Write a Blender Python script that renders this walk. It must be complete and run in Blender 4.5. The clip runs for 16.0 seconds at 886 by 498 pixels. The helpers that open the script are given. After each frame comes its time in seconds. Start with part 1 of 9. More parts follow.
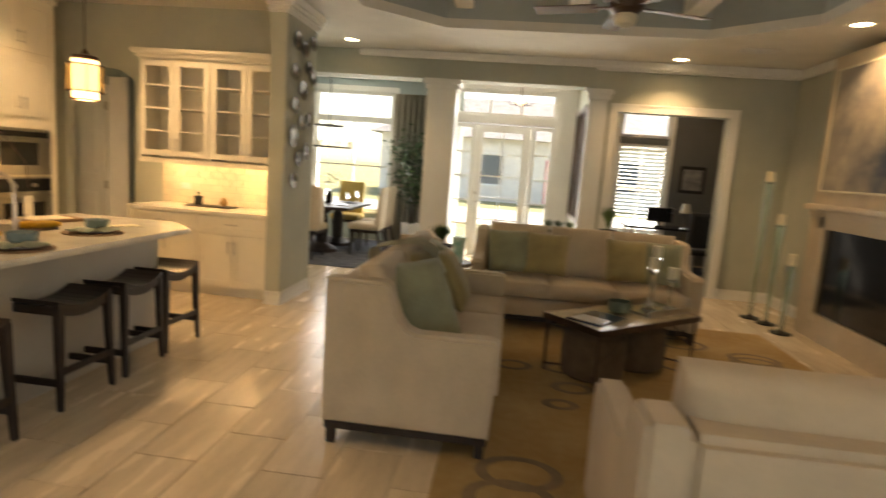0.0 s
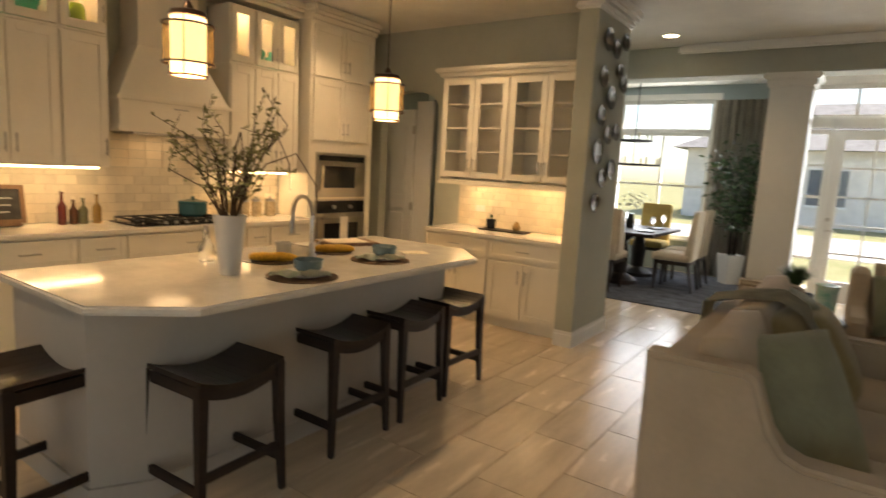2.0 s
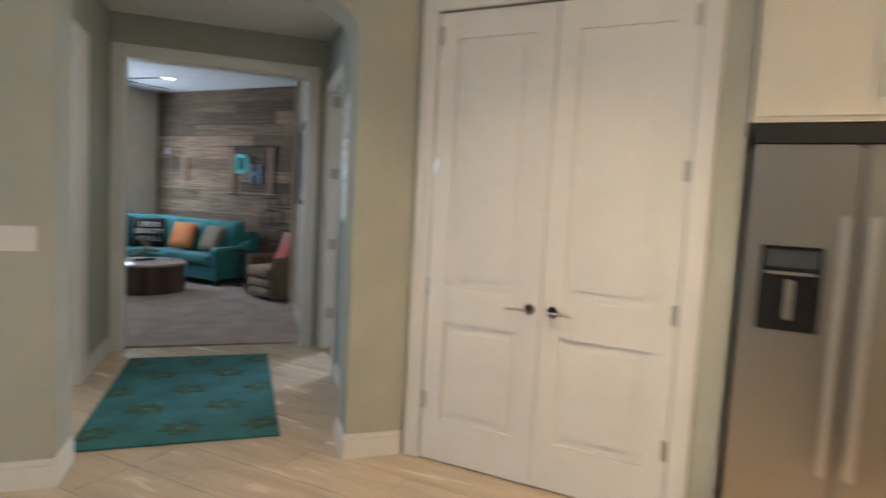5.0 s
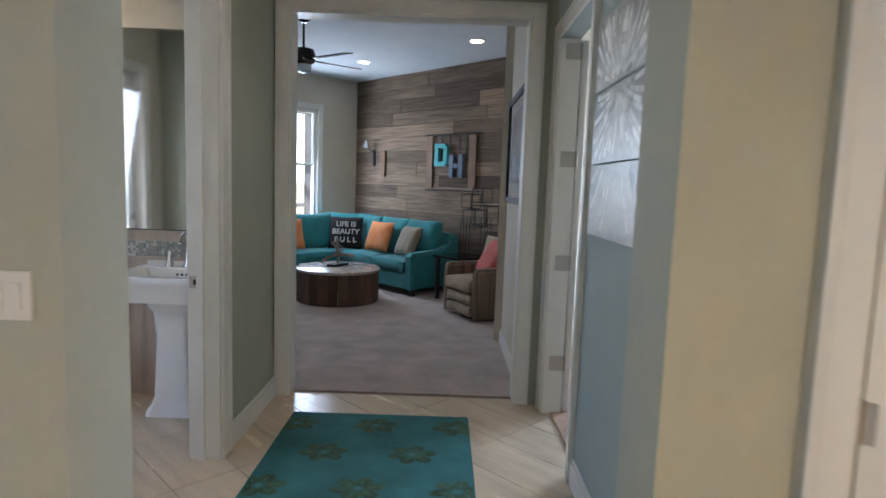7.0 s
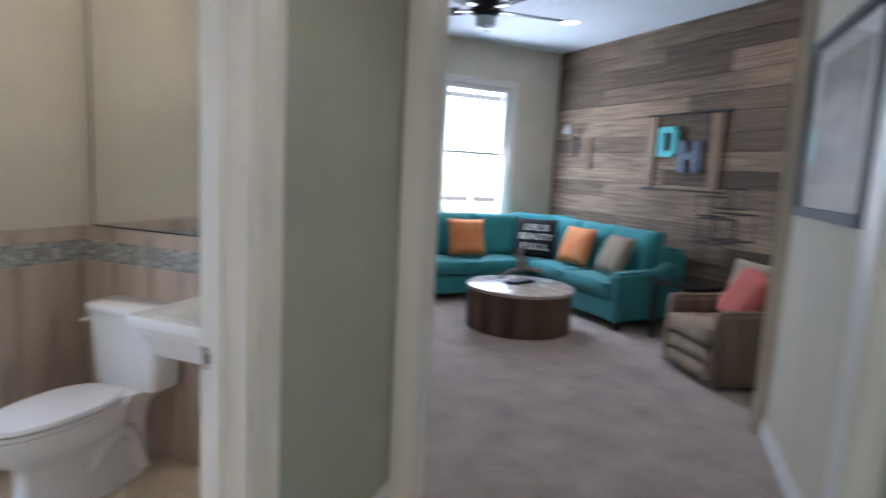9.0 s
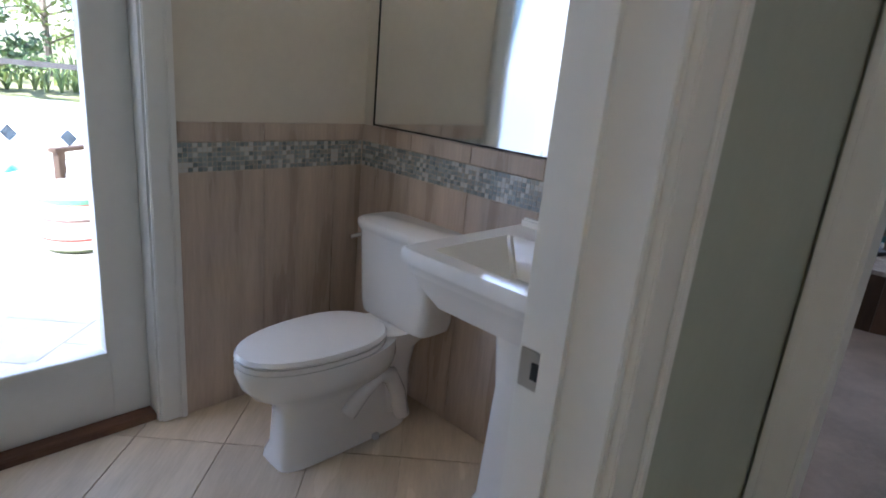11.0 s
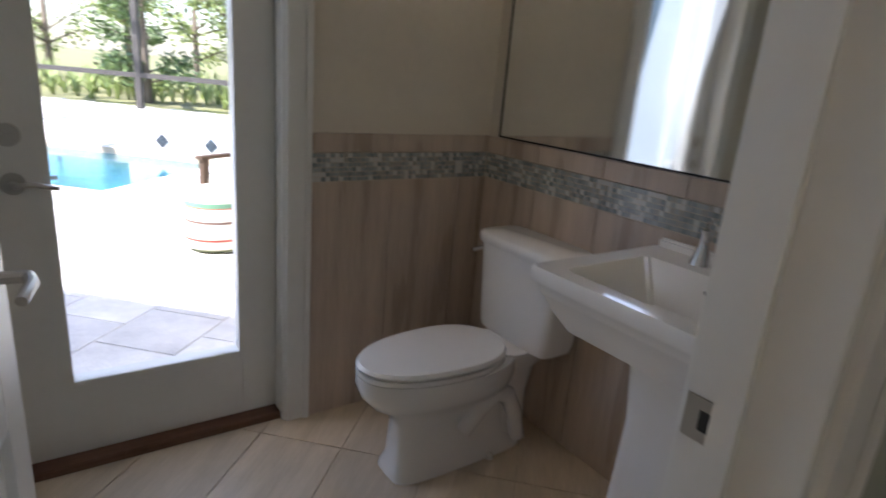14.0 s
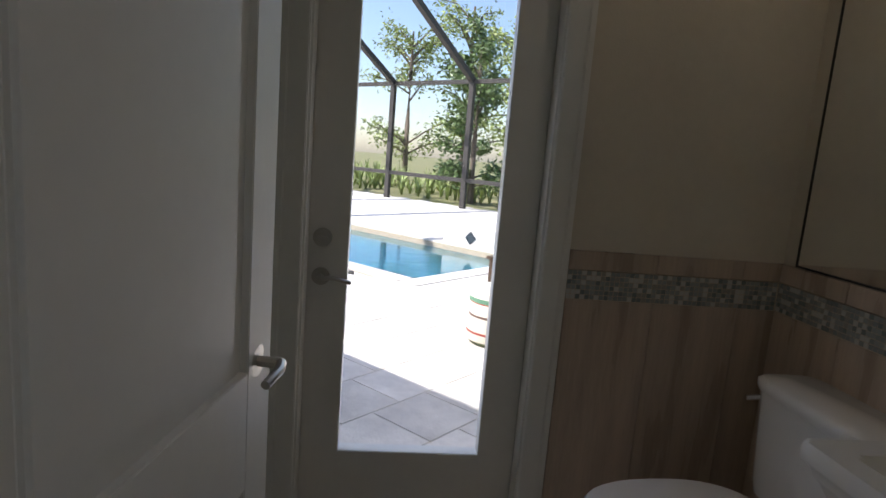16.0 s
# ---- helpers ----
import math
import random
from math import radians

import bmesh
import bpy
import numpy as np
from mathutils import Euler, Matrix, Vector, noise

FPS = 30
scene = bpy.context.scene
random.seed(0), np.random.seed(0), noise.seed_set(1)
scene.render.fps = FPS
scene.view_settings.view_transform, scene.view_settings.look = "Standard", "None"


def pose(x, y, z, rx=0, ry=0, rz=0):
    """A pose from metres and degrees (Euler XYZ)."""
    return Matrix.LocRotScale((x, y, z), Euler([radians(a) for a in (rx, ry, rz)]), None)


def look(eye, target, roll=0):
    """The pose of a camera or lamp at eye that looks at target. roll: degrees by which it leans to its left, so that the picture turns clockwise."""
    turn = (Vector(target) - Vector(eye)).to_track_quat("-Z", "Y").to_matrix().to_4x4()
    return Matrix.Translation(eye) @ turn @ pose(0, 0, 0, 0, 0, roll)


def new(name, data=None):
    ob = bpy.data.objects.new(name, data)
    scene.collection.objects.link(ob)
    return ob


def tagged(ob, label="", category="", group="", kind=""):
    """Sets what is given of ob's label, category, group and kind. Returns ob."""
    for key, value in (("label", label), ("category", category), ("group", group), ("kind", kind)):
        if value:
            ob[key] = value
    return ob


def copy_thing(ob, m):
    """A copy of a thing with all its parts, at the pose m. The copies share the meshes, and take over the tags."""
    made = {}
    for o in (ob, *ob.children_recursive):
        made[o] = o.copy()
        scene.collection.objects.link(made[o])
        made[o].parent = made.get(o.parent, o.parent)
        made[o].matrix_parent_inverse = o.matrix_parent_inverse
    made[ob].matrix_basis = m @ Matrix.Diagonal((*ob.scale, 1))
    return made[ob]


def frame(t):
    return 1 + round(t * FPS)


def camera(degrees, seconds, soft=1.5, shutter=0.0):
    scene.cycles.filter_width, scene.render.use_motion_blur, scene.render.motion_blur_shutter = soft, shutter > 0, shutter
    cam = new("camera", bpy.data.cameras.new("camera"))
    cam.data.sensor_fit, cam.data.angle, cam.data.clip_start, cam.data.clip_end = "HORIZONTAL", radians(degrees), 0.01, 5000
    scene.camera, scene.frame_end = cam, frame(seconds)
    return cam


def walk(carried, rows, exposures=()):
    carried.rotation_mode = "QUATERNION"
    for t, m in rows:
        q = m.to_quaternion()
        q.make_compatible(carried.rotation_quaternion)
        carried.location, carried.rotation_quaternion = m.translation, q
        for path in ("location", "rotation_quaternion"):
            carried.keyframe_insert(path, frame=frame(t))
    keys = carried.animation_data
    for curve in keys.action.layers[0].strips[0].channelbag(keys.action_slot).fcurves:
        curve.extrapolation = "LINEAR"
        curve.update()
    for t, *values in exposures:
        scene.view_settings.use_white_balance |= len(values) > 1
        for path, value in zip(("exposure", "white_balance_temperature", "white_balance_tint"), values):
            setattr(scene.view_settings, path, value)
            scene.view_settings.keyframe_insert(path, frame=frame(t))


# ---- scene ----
cam = camera(75, 16.0, soft=1.5, shutter=0.5)
PATH = [
    (0.0, -0.956, -0.128, 1.533, 7.02, -8.21, -4.15),
    (0.5, -1.126, 0.229, 1.517, 15.68, -7.24, -2.99),
    (1.0, -1.160, 0.431, 1.509, 17.29, -6.85, -3.14),
    (1.5, -1.248, 0.619, 1.507, 24.64, -7.24, -4.01),
    (2.0, -1.358, 0.712, 1.512, 35.39, -8.04, -3.16),
    (2.5, -1.597, 0.865, 1.511, 39.99, -5.87, -1.74),
    (3.0, -1.794, 1.018, 1.504, 50.91, -7.05, -1.98),
    (3.5, -1.906, 1.115, 1.501, 66.76, -6.53, -4.10),
    (4.0, -2.264, 1.121, 1.494, 86.98, -6.68, -3.26),
    (4.5, -2.634, 1.030, 1.473, 102.22, -4.49, -2.15),
    (5.0, -3.023, 0.870, 1.461, 115.96, -4.47, -3.00),
    (5.2, -3.150, 0.775, 1.470, 122.30, -4.30, -3.60),
    (7.3, -4.559, -0.611, 1.485, 136.80, -6.67, -2.51),
    (7.5, -4.698, -0.762, 1.477, 138.29, -7.45, -3.07),
    (8.0, -5.016, -1.113, 1.482, 142.37, -7.63, -2.93),
    (8.5, -5.244, -1.467, 1.471, 144.25, -7.65, -3.10),
    (9.0, -5.433, -1.710, 1.499, 155.08, -7.60, -3.07),
    (9.5, -5.434, -2.087, 1.467, 172.45, -9.00, -4.04),
    (11.8, -5.249, -2.613, 1.314, 180.63, -20.66, -5.17),
    (12.0, -5.220, -2.611, 1.302, 180.20, -21.46, -4.74),
    (12.5, -5.165, -2.555, 1.291, 178.27, -23.81, -2.99),
    (13.0, -5.174, -2.548, 1.280, 175.15, -22.84, -2.41),
    (13.5, -5.246, -2.628, 1.303, 181.98, -19.80, -2.45),
    (14.0, -5.280, -2.648, 1.356, 190.85, -16.60, -4.54),
    (14.5, -5.260, -2.769, 1.361, 201.37, -14.66, -5.08),
    (15.0, -5.297, -2.835, 1.393, 214.17, -11.06, -4.82),
    (15.5, -5.372, -2.815, 1.405, 221.06, -9.16, -2.97),
    (16.0, -5.396, -2.757, 1.416, 220.39, -9.05, -4.59),
]
EXPOSURES = [(0, 1.75, 8000, 13), (0.5, 1.45, 7800, 13), (2, 1.27, 7100, 14), (3.0, 1.35, 6500, 13), (4.0, 1.7, 6200, 12), (4.5, 1.95, 6000, 12), (5, 2.4, 5700, 12), (7.5, 2.5, 5500, 14), (8.5, 2.75, 5500, 15), (9.5, 3.05, 5300, 16), (12, 1.75, 5300, 17), (12.5, 1.8, 5300, 18), (13.5, 1.9, 5900, 19), (14.5, 1.15, 5900, 16), (15.2, 0.65, 6000, 15), (16, 0.55, 6100, 16)]
walk(cam, [(t, pose(x, y, z, 90 + pitch, roll, yaw)) for t, x, y, z, yaw, pitch, roll in PATH], EXPOSURES)

# ---- world, sun, large lights ----
S2 = math.sqrt(0.5)
HALL = pose(0, 0, 0, 0, 0, 135)          # the hall and powder room stand at 45 degrees to the house

world = bpy.data.worlds.new("sky")
scene.world = world
world.use_nodes = True
wn, wl = world.node_tree.nodes, world.node_tree.links
sky = wn.new("ShaderNodeTexSky")
sky.sky_type, sky.sun_disc = "NISHITA", False
sky.sun_elevation, sky.sun_rotation = radians(48), radians(60)
wl.new(sky.outputs[0], wn["Background"].inputs[0])
wn["Background"].inputs[1].default_value = 0.15


def lamp(name, kind, m, power, colour, size=0.1, size_y=None, spread=None, angle=None):
    data = bpy.data.lights.new(name, kind)
    data.energy, data.color = power, colour
    if kind == "AREA":
        data.size = size
        if size_y:
            data.shape, data.size_y = "RECTANGLE", size_y
        if spread:
            data.spread = radians(spread)
    elif kind == "SUN":
        data.angle = radians(size)
    elif kind == "SPOT":
        data.spot_size, data.spot_blend, data.shadow_soft_size = radians(angle or 110), 0.6, size
    else:
        data.shadow_soft_size = size
    ob = new(name, data)
    ob.matrix_world = m
    return ob


WARM, CAN, DAY = (1.0, 0.66, 0.34), (1.0, 0.70, 0.40), (0.86, 0.94, 1.0)
lamp("sun", "SUN", look((6, -2, 9), (0, -9.0, 0)), 5.0, (1.0, 0.95, 0.86), size=0.5)


# ---- materials ----
def mat(name, col, rough=0.5, metal=0.0, var=0.06, scale=3.0, bump=0.0, bscale=80.0, col2=None, stretch=(1, 1, 1),
        island=0.0, obj=0.0, emit=None, emit_power=0.0, trans=0.0, ior=1.45, coat=0.0, sheen=0.0, alpha=1.0, detail=4.0):
    """A procedural surface: two-scale colour variation, fine relief, optional spread between pieces."""
    m = bpy.data.materials.new(name)
    m.use_nodes = True
    n, l = m.node_tree.nodes, m.node_tree.links
    b = n["Principled BSDF"]
    b.inputs["Roughness"].default_value, b.inputs["Metallic"].default_value = rough, metal
    b.inputs["Transmission Weight"].default_value, b.inputs["IOR"].default_value = trans, ior
    b.inputs["Coat Weight"].default_value, b.inputs["Sheen Weight"].default_value = coat, sheen
    tc, mp = n.new("ShaderNodeTexCoord"), n.new("ShaderNodeMapping")
    mp.inputs["Scale"].default_value = stretch
    l.new(tc.outputs["Object"], mp.inputs[0])
    nz = n.new("ShaderNodeTexNoise")
    nz.inputs["Scale"].default_value, nz.inputs["Detail"].default_value = scale, detail
    l.new(mp.outputs[0], nz.inputs["Vector"])
    nz2 = n.new("ShaderNodeTexNoise")
    nz2.inputs["Scale"].default_value, nz2.inputs["Detail"].default_value = scale * 9, 3
    l.new(mp.outputs[0], nz2.inputs["Vector"])
    add = n.new("ShaderNodeMath")
    add.operation = "MULTIPLY_ADD"
    add.inputs[1].default_value = 0.35
    l.new(nz2.outputs[0], add.inputs[0])
    l.new(nz.outputs[0], add.inputs[2])
    ramp = n.new("ShaderNodeValToRGB")
    ramp.color_ramp.elements[0].position, ramp.color_ramp.elements[1].position = 0.45, 0.9
    c1 = (*col, 1)
    c2 = (*col2, 1) if col2 else (*[min(1, c * (1 + 2.2 * var)) for c in col], 1)
    c1 = c1 if col2 else (*[c * (1 - 1.6 * var) for c in col], 1)
    ramp.color_ramp.elements[0].color, ramp.color_ramp.elements[1].color = c1, c2
    l.new(add.outputs[0], ramp.inputs[0])
    out = ramp.outputs[0]
    if island or obj:
        src = n.new("ShaderNodeObjectInfo") if obj else n.new("ShaderNodeNewGeometry")
        r = src.outputs["Random"] if obj else src.outputs["Random Per Island"]
        hsv = n.new("ShaderNodeHueSaturation")
        mr = n.new("ShaderNodeMapRange")
        k = obj or island
        mr.inputs["To Min"].default_value, mr.inputs["To Max"].default_value = 1 - k, 1 + k
        l.new(r, mr.inputs["Value"])
        l.new(mr.outputs[0], hsv.inputs["Value"])
        l.new(out, hsv.inputs["Color"])
        out = hsv.outputs[0]
        if obj:
            off = n.new("ShaderNodeVectorMath")
            off.operation = "MULTIPLY_ADD"
            off.inputs[1].default_value = (37, 23, 11)
            l.new(r, off.inputs[0])
            l.new(tc.outputs["Object"], off.inputs[2])
            l.new(off.outputs[0], mp.inputs[0])
    l.new(out, b.inputs["Base Color"])
    if bump:
        nb = n.new("ShaderNodeTexNoise")
        nb.inputs["Scale"].default_value, nb.inputs["Detail"].default_value = bscale, 4
        l.new(mp.outputs[0], nb.inputs["Vector"])
        bp = n.new("ShaderNodeBump")
        bp.inputs["Strength"].default_value, bp.inputs["Distance"].default_value = bump, 0.01
        l.new(nb.outputs[0], bp.inputs["Height"])
        l.new(bp.outputs[0], b.inputs["Normal"])
    rr = n.new("ShaderNodeMapRange")
    rr.inputs["To Min"].default_value, rr.inputs["To Max"].default_value = max(0.02, rough - 0.07), min(1, rough + 0.09)
    l.new(nz.outputs[0], rr.inputs["Value"])
    l.new(rr.outputs[0], b.inputs["Roughness"])
    if emit:
        b.inputs["Emission Color"].default_value, b.inputs["Emission Strength"].default_value = (*emit, 1), emit_power
    return m


def glass_mat(name, tint=(1, 1, 1), rough=0.0, clear=0.9):
    """Thin pane: mostly clear, with a mirror share."""
    m = bpy.data.materials.new(name)
    m.use_nodes = True
    n, l = m.node_tree.nodes, m.node_tree.links
    n.remove(n["Principled BSDF"])
    t, g, mx = n.new("ShaderNodeBsdfTransparent"), n.new("ShaderNodeBsdfGlossy"), n.new("ShaderNodeMixShader")
    t.inputs[0].default_value, g.inputs["Roughness"].default_value = (*tint, 1), rough
    lw, pw, gain = n.new("ShaderNodeLayerWeight"), n.new("ShaderNodeMath"), n.new("ShaderNodeMath")
    lw.inputs[0].default_value = 0.5
    pw.operation, pw.inputs[1].default_value = "POWER", 4.0
    gain.operation, gain.inputs[1].default_value, gain.inputs[2].default_value = "MULTIPLY_ADD", 0.45, 0.025
    l.new(lw.outputs["Facing"], pw.inputs[0])
    l.new(pw.outputs[0], gain.inputs[0])
    l.new(gain.outputs[0], mx.inputs[0])
    l.new(t.outputs[0], mx.inputs[1])
    l.new(g.outputs[0], mx.inputs[2])
    l.new(mx.outputs[0], n["Material Output"].inputs[0])
    return m


def glow_mat(name, col, power):
    m = bpy.data.materials.new(name)
    m.use_nodes = True
    b = m.node_tree.nodes["Principled BSDF"]
    b.inputs["Base Color"].default_value = (*col, 1)
    b.inputs["Emission Color"].default_value, b.inputs["Emission Strength"].default_value = (*col, 1), power
    return m


WALL = mat("sage_wall_paint", (0.44, 0.45, 0.38), 0.75, var=0.03, bump=0.12, bscale=140)
WALL_BLUE = mat("blue_grey_wall_paint", (0.36, 0.42, 0.42), 0.75, var=0.03, bump=0.12, bscale=140)
WALL_HALL = mat("pale_grey_green_wall_paint", (0.40, 0.42, 0.345), 0.75, var=0.03, bump=0.12, bscale=140)
WALL_CREAM = mat("cream_wall_paint", (0.62, 0.57, 0.47), 0.75, var=0.03, bump=0.12, bscale=140)
WALL_STUDY = mat("dark_grey_wall_paint", (0.16, 0.165, 0.17), 0.75, var=0.04, bump=0.12, bscale=140)
CEIL = mat("white_ceiling_paint", (0.74, 0.72, 0.66), 0.85, var=0.03, bump=0.2, bscale=90)
CEIL_BLUE = mat("tray_blue_grey_paint", (0.40, 0.44, 0.43), 0.8, var=0.03, bump=0.15, bscale=90)
TRIM = mat("white_trim_paint", (0.76, 0.75, 0.71), 0.38, var=0.02, bump=0.03, bscale=40)
CAB = mat("cream_cabinet_paint", (0.76, 0.71, 0.60), 0.36, var=0.02, bump=0.03, bscale=50)
TILE = mat("cream_floor_tile", (0.60, 0.50, 0.37), 0.24, var=0.08, scale=2.2, stretch=(5, 0.7, 1), obj=0.06, bump=0.05, bscale=30)
TILE_J = mat("cream_floor_tile_far", (0.60, 0.50, 0.37), 0.24, var=0.08, scale=2.2, stretch=(5, 0.7, 1), island=0.06, bump=0.05, bscale=30)
GROUT = mat("sand_grout", (0.50, 0.42, 0.31), 0.9, var=0.1, scale=20, bump=0.2)
CARPET = mat("taupe_carpet", (0.43, 0.35, 0.305), 1.0, var=0.14, scale=3.5, bump=0.9, bscale=260, sheen=0.3)
QUARTZ = mat("cream_stone_counter", (0.78, 0.74, 0.65), 0.1, var=0.06, scale=6, coat=0.25)
STEEL = mat("brushed_steel", (0.44, 0.42, 0.39), 0.28, 1.0, var=0.004, scale=0.7, detail=1)
CHROME = mat("polished_chrome", (0.8, 0.8, 0.8), 0.07, 1.0, var=0.01)
NICKEL = mat("brushed_nickel", (0.52, 0.49, 0.44), 0.3, 1.0, var=0.03)
BRONZE = mat("dark_bronze", (0.09, 0.06, 0.045), 0.4, 0.8, var=0.1)
BLACK = mat("black_gloss", (0.012, 0.012, 0.013), 0.12, var=0.1)
BLACK_M = mat("matt_black", (0.02, 0.02, 0.02), 0.6, var=0.15)
ESPRESSO = mat("espresso_stained_wood", (0.020, 0.012, 0.009), 0.5, var=0.25, scale=4, stretch=(1, 1, 8))
ESPRESSO_G = mat("espresso_satin_lacquer", (0.022, 0.014, 0.011), 0.3, var=0.2, scale=4, stretch=(1, 8, 1), coat=0.15)
LINEN = mat("oatmeal_upholstery", (0.54, 0.44, 0.32), 0.95, var=0.05, scale=5, bump=0.5, bscale=420, sheen=0.3)
SAGE = mat("sage_green_cushion", (0.26, 0.27, 0.18), 0.9, var=0.1, scale=6, bump=0.4, bscale=380, sheen=0.3)
OLIVE = mat("olive_gold_cushion", (0.33, 0.27, 0.13), 0.9, var=0.1, scale=6, bump=0.4, bscale=380, sheen=0.3)
TEAL = mat("teal_upholstery", (0.030, 0.20, 0.215), 0.9, var=0.1, scale=5, bump=0.4, bscale=380, sheen=0.2)
PORCELAIN = mat("white_porcelain", (0.80, 0.78, 0.74), 0.08, var=0.01, coat=0.4)
WALLTILE = mat("travertine_wall_tile", (0.46, 0.37, 0.29), 0.28, var=0.1, scale=2.0, stretch=(6, 6, 0.6), island=0.05, bump=0.05, bscale=30)
MIRROR = mat("mirror_silver", (0.92, 0.93, 0.92), 0.015, 1.0, var=0.0)
PANE = glass_mat("window_glass")
BULB = glow_mat("lamp_glow", (1.0, 0.78, 0.48), 8.0)
SHADE = glow_mat("lit_fabric_shade", (1.0, 0.70, 0.34), 1.5)


SHEER = bpy.data.materials.new("sheer_amber_mica")
SHEER.use_nodes = True
sn, sl_ = SHEER.node_tree.nodes, SHEER.node_tree.links
sheer_t, sheer_mix = sn.new("ShaderNodeBsdfTransparent"), sn.new("ShaderNodeMixShader")
sheer_t.inputs[0].default_value = (0.95, 0.9, 0.8, 1)
sn["Principled BSDF"].inputs["Base Color"].default_value = (0.6, 0.47, 0.28, 1)
sn["Principled BSDF"].inputs["Roughness"].default_value = 0.4
sheer_mix.inputs[0].default_value = 0.2
sl_.new(sheer_t.outputs[0], sheer_mix.inputs[1])
sl_.new(sn["Principled BSDF"].outputs[0], sheer_mix.inputs[2])
sl_.new(sheer_mix.outputs[0], sn["Material Output"].inputs[0])


# ---- mesh helpers ----
def box(bm, x0, y0, z0, x1, y1, z1, bevel=0.0, m=None):
    r = bmesh.ops.create_cube(bm, size=1.0)
    v = r["verts"]
    bmesh.ops.transform(bm, matrix=Matrix.Translation(((x0 + x1) / 2, (y0 + y1) / 2, (z0 + z1) / 2)) @ Matrix.Diagonal((abs(x1 - x0), abs(y1 - y0), abs(z1 - z0), 1)), verts=v)
    if bevel:
        e = list({e for q in v for e in q.link_edges})
        r = bmesh.ops.bevel(bm, geom=e, offset=bevel, segments=2, affect="EDGES", clamp_overlap=True)
        v = list({q for f in r["faces"] for q in f.verts} | {q for q in v if q.is_valid})
    if m is not None:
        bmesh.ops.transform(bm, matrix=m, verts=v)
    return bm


def cyl(bm, x, y, z0, z1, r, r2=None, n=20, m=None):
    q = bmesh.ops.create_cone(bm, cap_ends=True, segments=n, radius1=r, radius2=r if r2 is None else r2, depth=z1 - z0)
    bmesh.ops.translate(bm, verts=q["verts"], vec=(x, y, (z0 + z1) / 2))
    if m is not None:
        bmesh.ops.transform(bm, matrix=m, verts=q["verts"])
    return bm


def rod(bm, a, b, r, n=10, r2=None):
    a, b = Vector(a), Vector(b)
    q = bmesh.ops.create_cone(bm, cap_ends=True, segments=n, radius1=r, radius2=r if r2 is None else r2, depth=(b - a).length)
    bmesh.ops.transform(bm, matrix=Matrix.Translation((a + b) / 2) @ (b - a).to_track_quat("Z", "Y").to_matrix().to_4x4(), verts=q["verts"])
    return bm


def lathe(bm, profile, x=0, y=0, n=24, sx=1.0, sy=1.0, close=True):
    """A turned solid from (radius, height) pairs."""
    rings = []
    for r, z in profile:
        rings.append([bm.verts.new((x + sx * r * math.cos(2 * math.pi * k / n), y + sy * r * math.sin(2 * math.pi * k / n), z)) for k in range(n)])
    for a, b in zip(rings, rings[1:]):
        for k in range(n):
            bm.faces.new((a[k], a[(k + 1) % n], b[(k + 1) % n], b[k]))
    if close:
        bm.faces.new(list(reversed(rings[0])))
        bm.faces.new(rings[-1])
    return bm


def prism(bm, poly, z0, z1, m=None):
    """An upright solid over a plan outline."""
    lo, hi = [bm.verts.new((x, y, z0)) for x, y in poly], [bm.verts.new((x, y, z1)) for x, y in poly]
    k = len(poly)
    f = [bm.faces.new(list(reversed(lo))), bm.faces.new(hi)]
    for i in range(k):
        f.append(bm.faces.new((lo[i], lo[(i + 1) % k], hi[(i + 1) % k], hi[i])))
    if m is not None:
        bmesh.ops.transform(bm, matrix=m, verts=lo + hi)
    bmesh.ops.recalc_face_normals(bm, faces=f)
    return bm


def tube(bm, pts, r, n=8, taper=1.0):
    """A round bar along a line of points."""
    pts = [Vector(p) for p in pts]
    rings = []
    for i, p in enumerate(pts):
        d = (pts[min(i + 1, len(pts) - 1)] - pts[max(i - 1, 0)]).normalized()
        q = d.to_track_quat("Z", "Y").to_matrix()
        k = r * (1 + (taper - 1) * i / max(1, len(pts) - 1))
        rings.append([bm.verts.new(p + q @ Vector((k * math.cos(2 * math.pi * j / n), k * math.sin(2 * math.pi * j / n), 0))) for j in range(n)])
    for a, b in zip(rings, rings[1:]):
        for j in range(n):
            bm.faces.new((a[j], a[(j + 1) % n], b[(j + 1) % n], b[j]))
    bm.faces.new(list(reversed(rings[0])))
    bm.faces.new(rings[-1])
    return bm


def cushion(bm, w, d, h, m=None, puff=0.5, n=10):
    """A soft slab, w by d, thick in its middle and thin at its rim (puff 1: a scatter cushion; 0: a full seat pad)."""
    r = bmesh.ops.create_grid(bm, x_segments=n, y_segments=n, size=0.5)
    top = r["verts"]
    ext = bmesh.ops.extrude_face_region(bm, geom=list({f for v in top for f in v.link_faces}))
    up = [g for g in ext["geom"] if isinstance(g, bmesh.types.BMVert)]
    def shape(v, side):
        a, b = abs(v.co.x) * 2, abs(v.co.y) * 2
        k = (1 - a ** 4) * (1 - b ** 4)
        edge = (1 - puff)
        t = (edge + (1 - edge) * k ** 0.5) * h / 2
        pinch = 1 - 0.06 * puff * (1 - max(a, b) ** 2) - 0.05 * puff * ((1 - a * b) if max(a, b) > 0.95 else 0)
        v.co = Vector((v.co.x * w * pinch, v.co.y * d * pinch, side * t))
    low = [v for v in top]
    for v in up:
        shape(v, 1)
    for v in low:
        shape(v, -1)
    if m is not None:
        bmesh.ops.transform(bm, matrix=m, verts=up + low)
    return bm


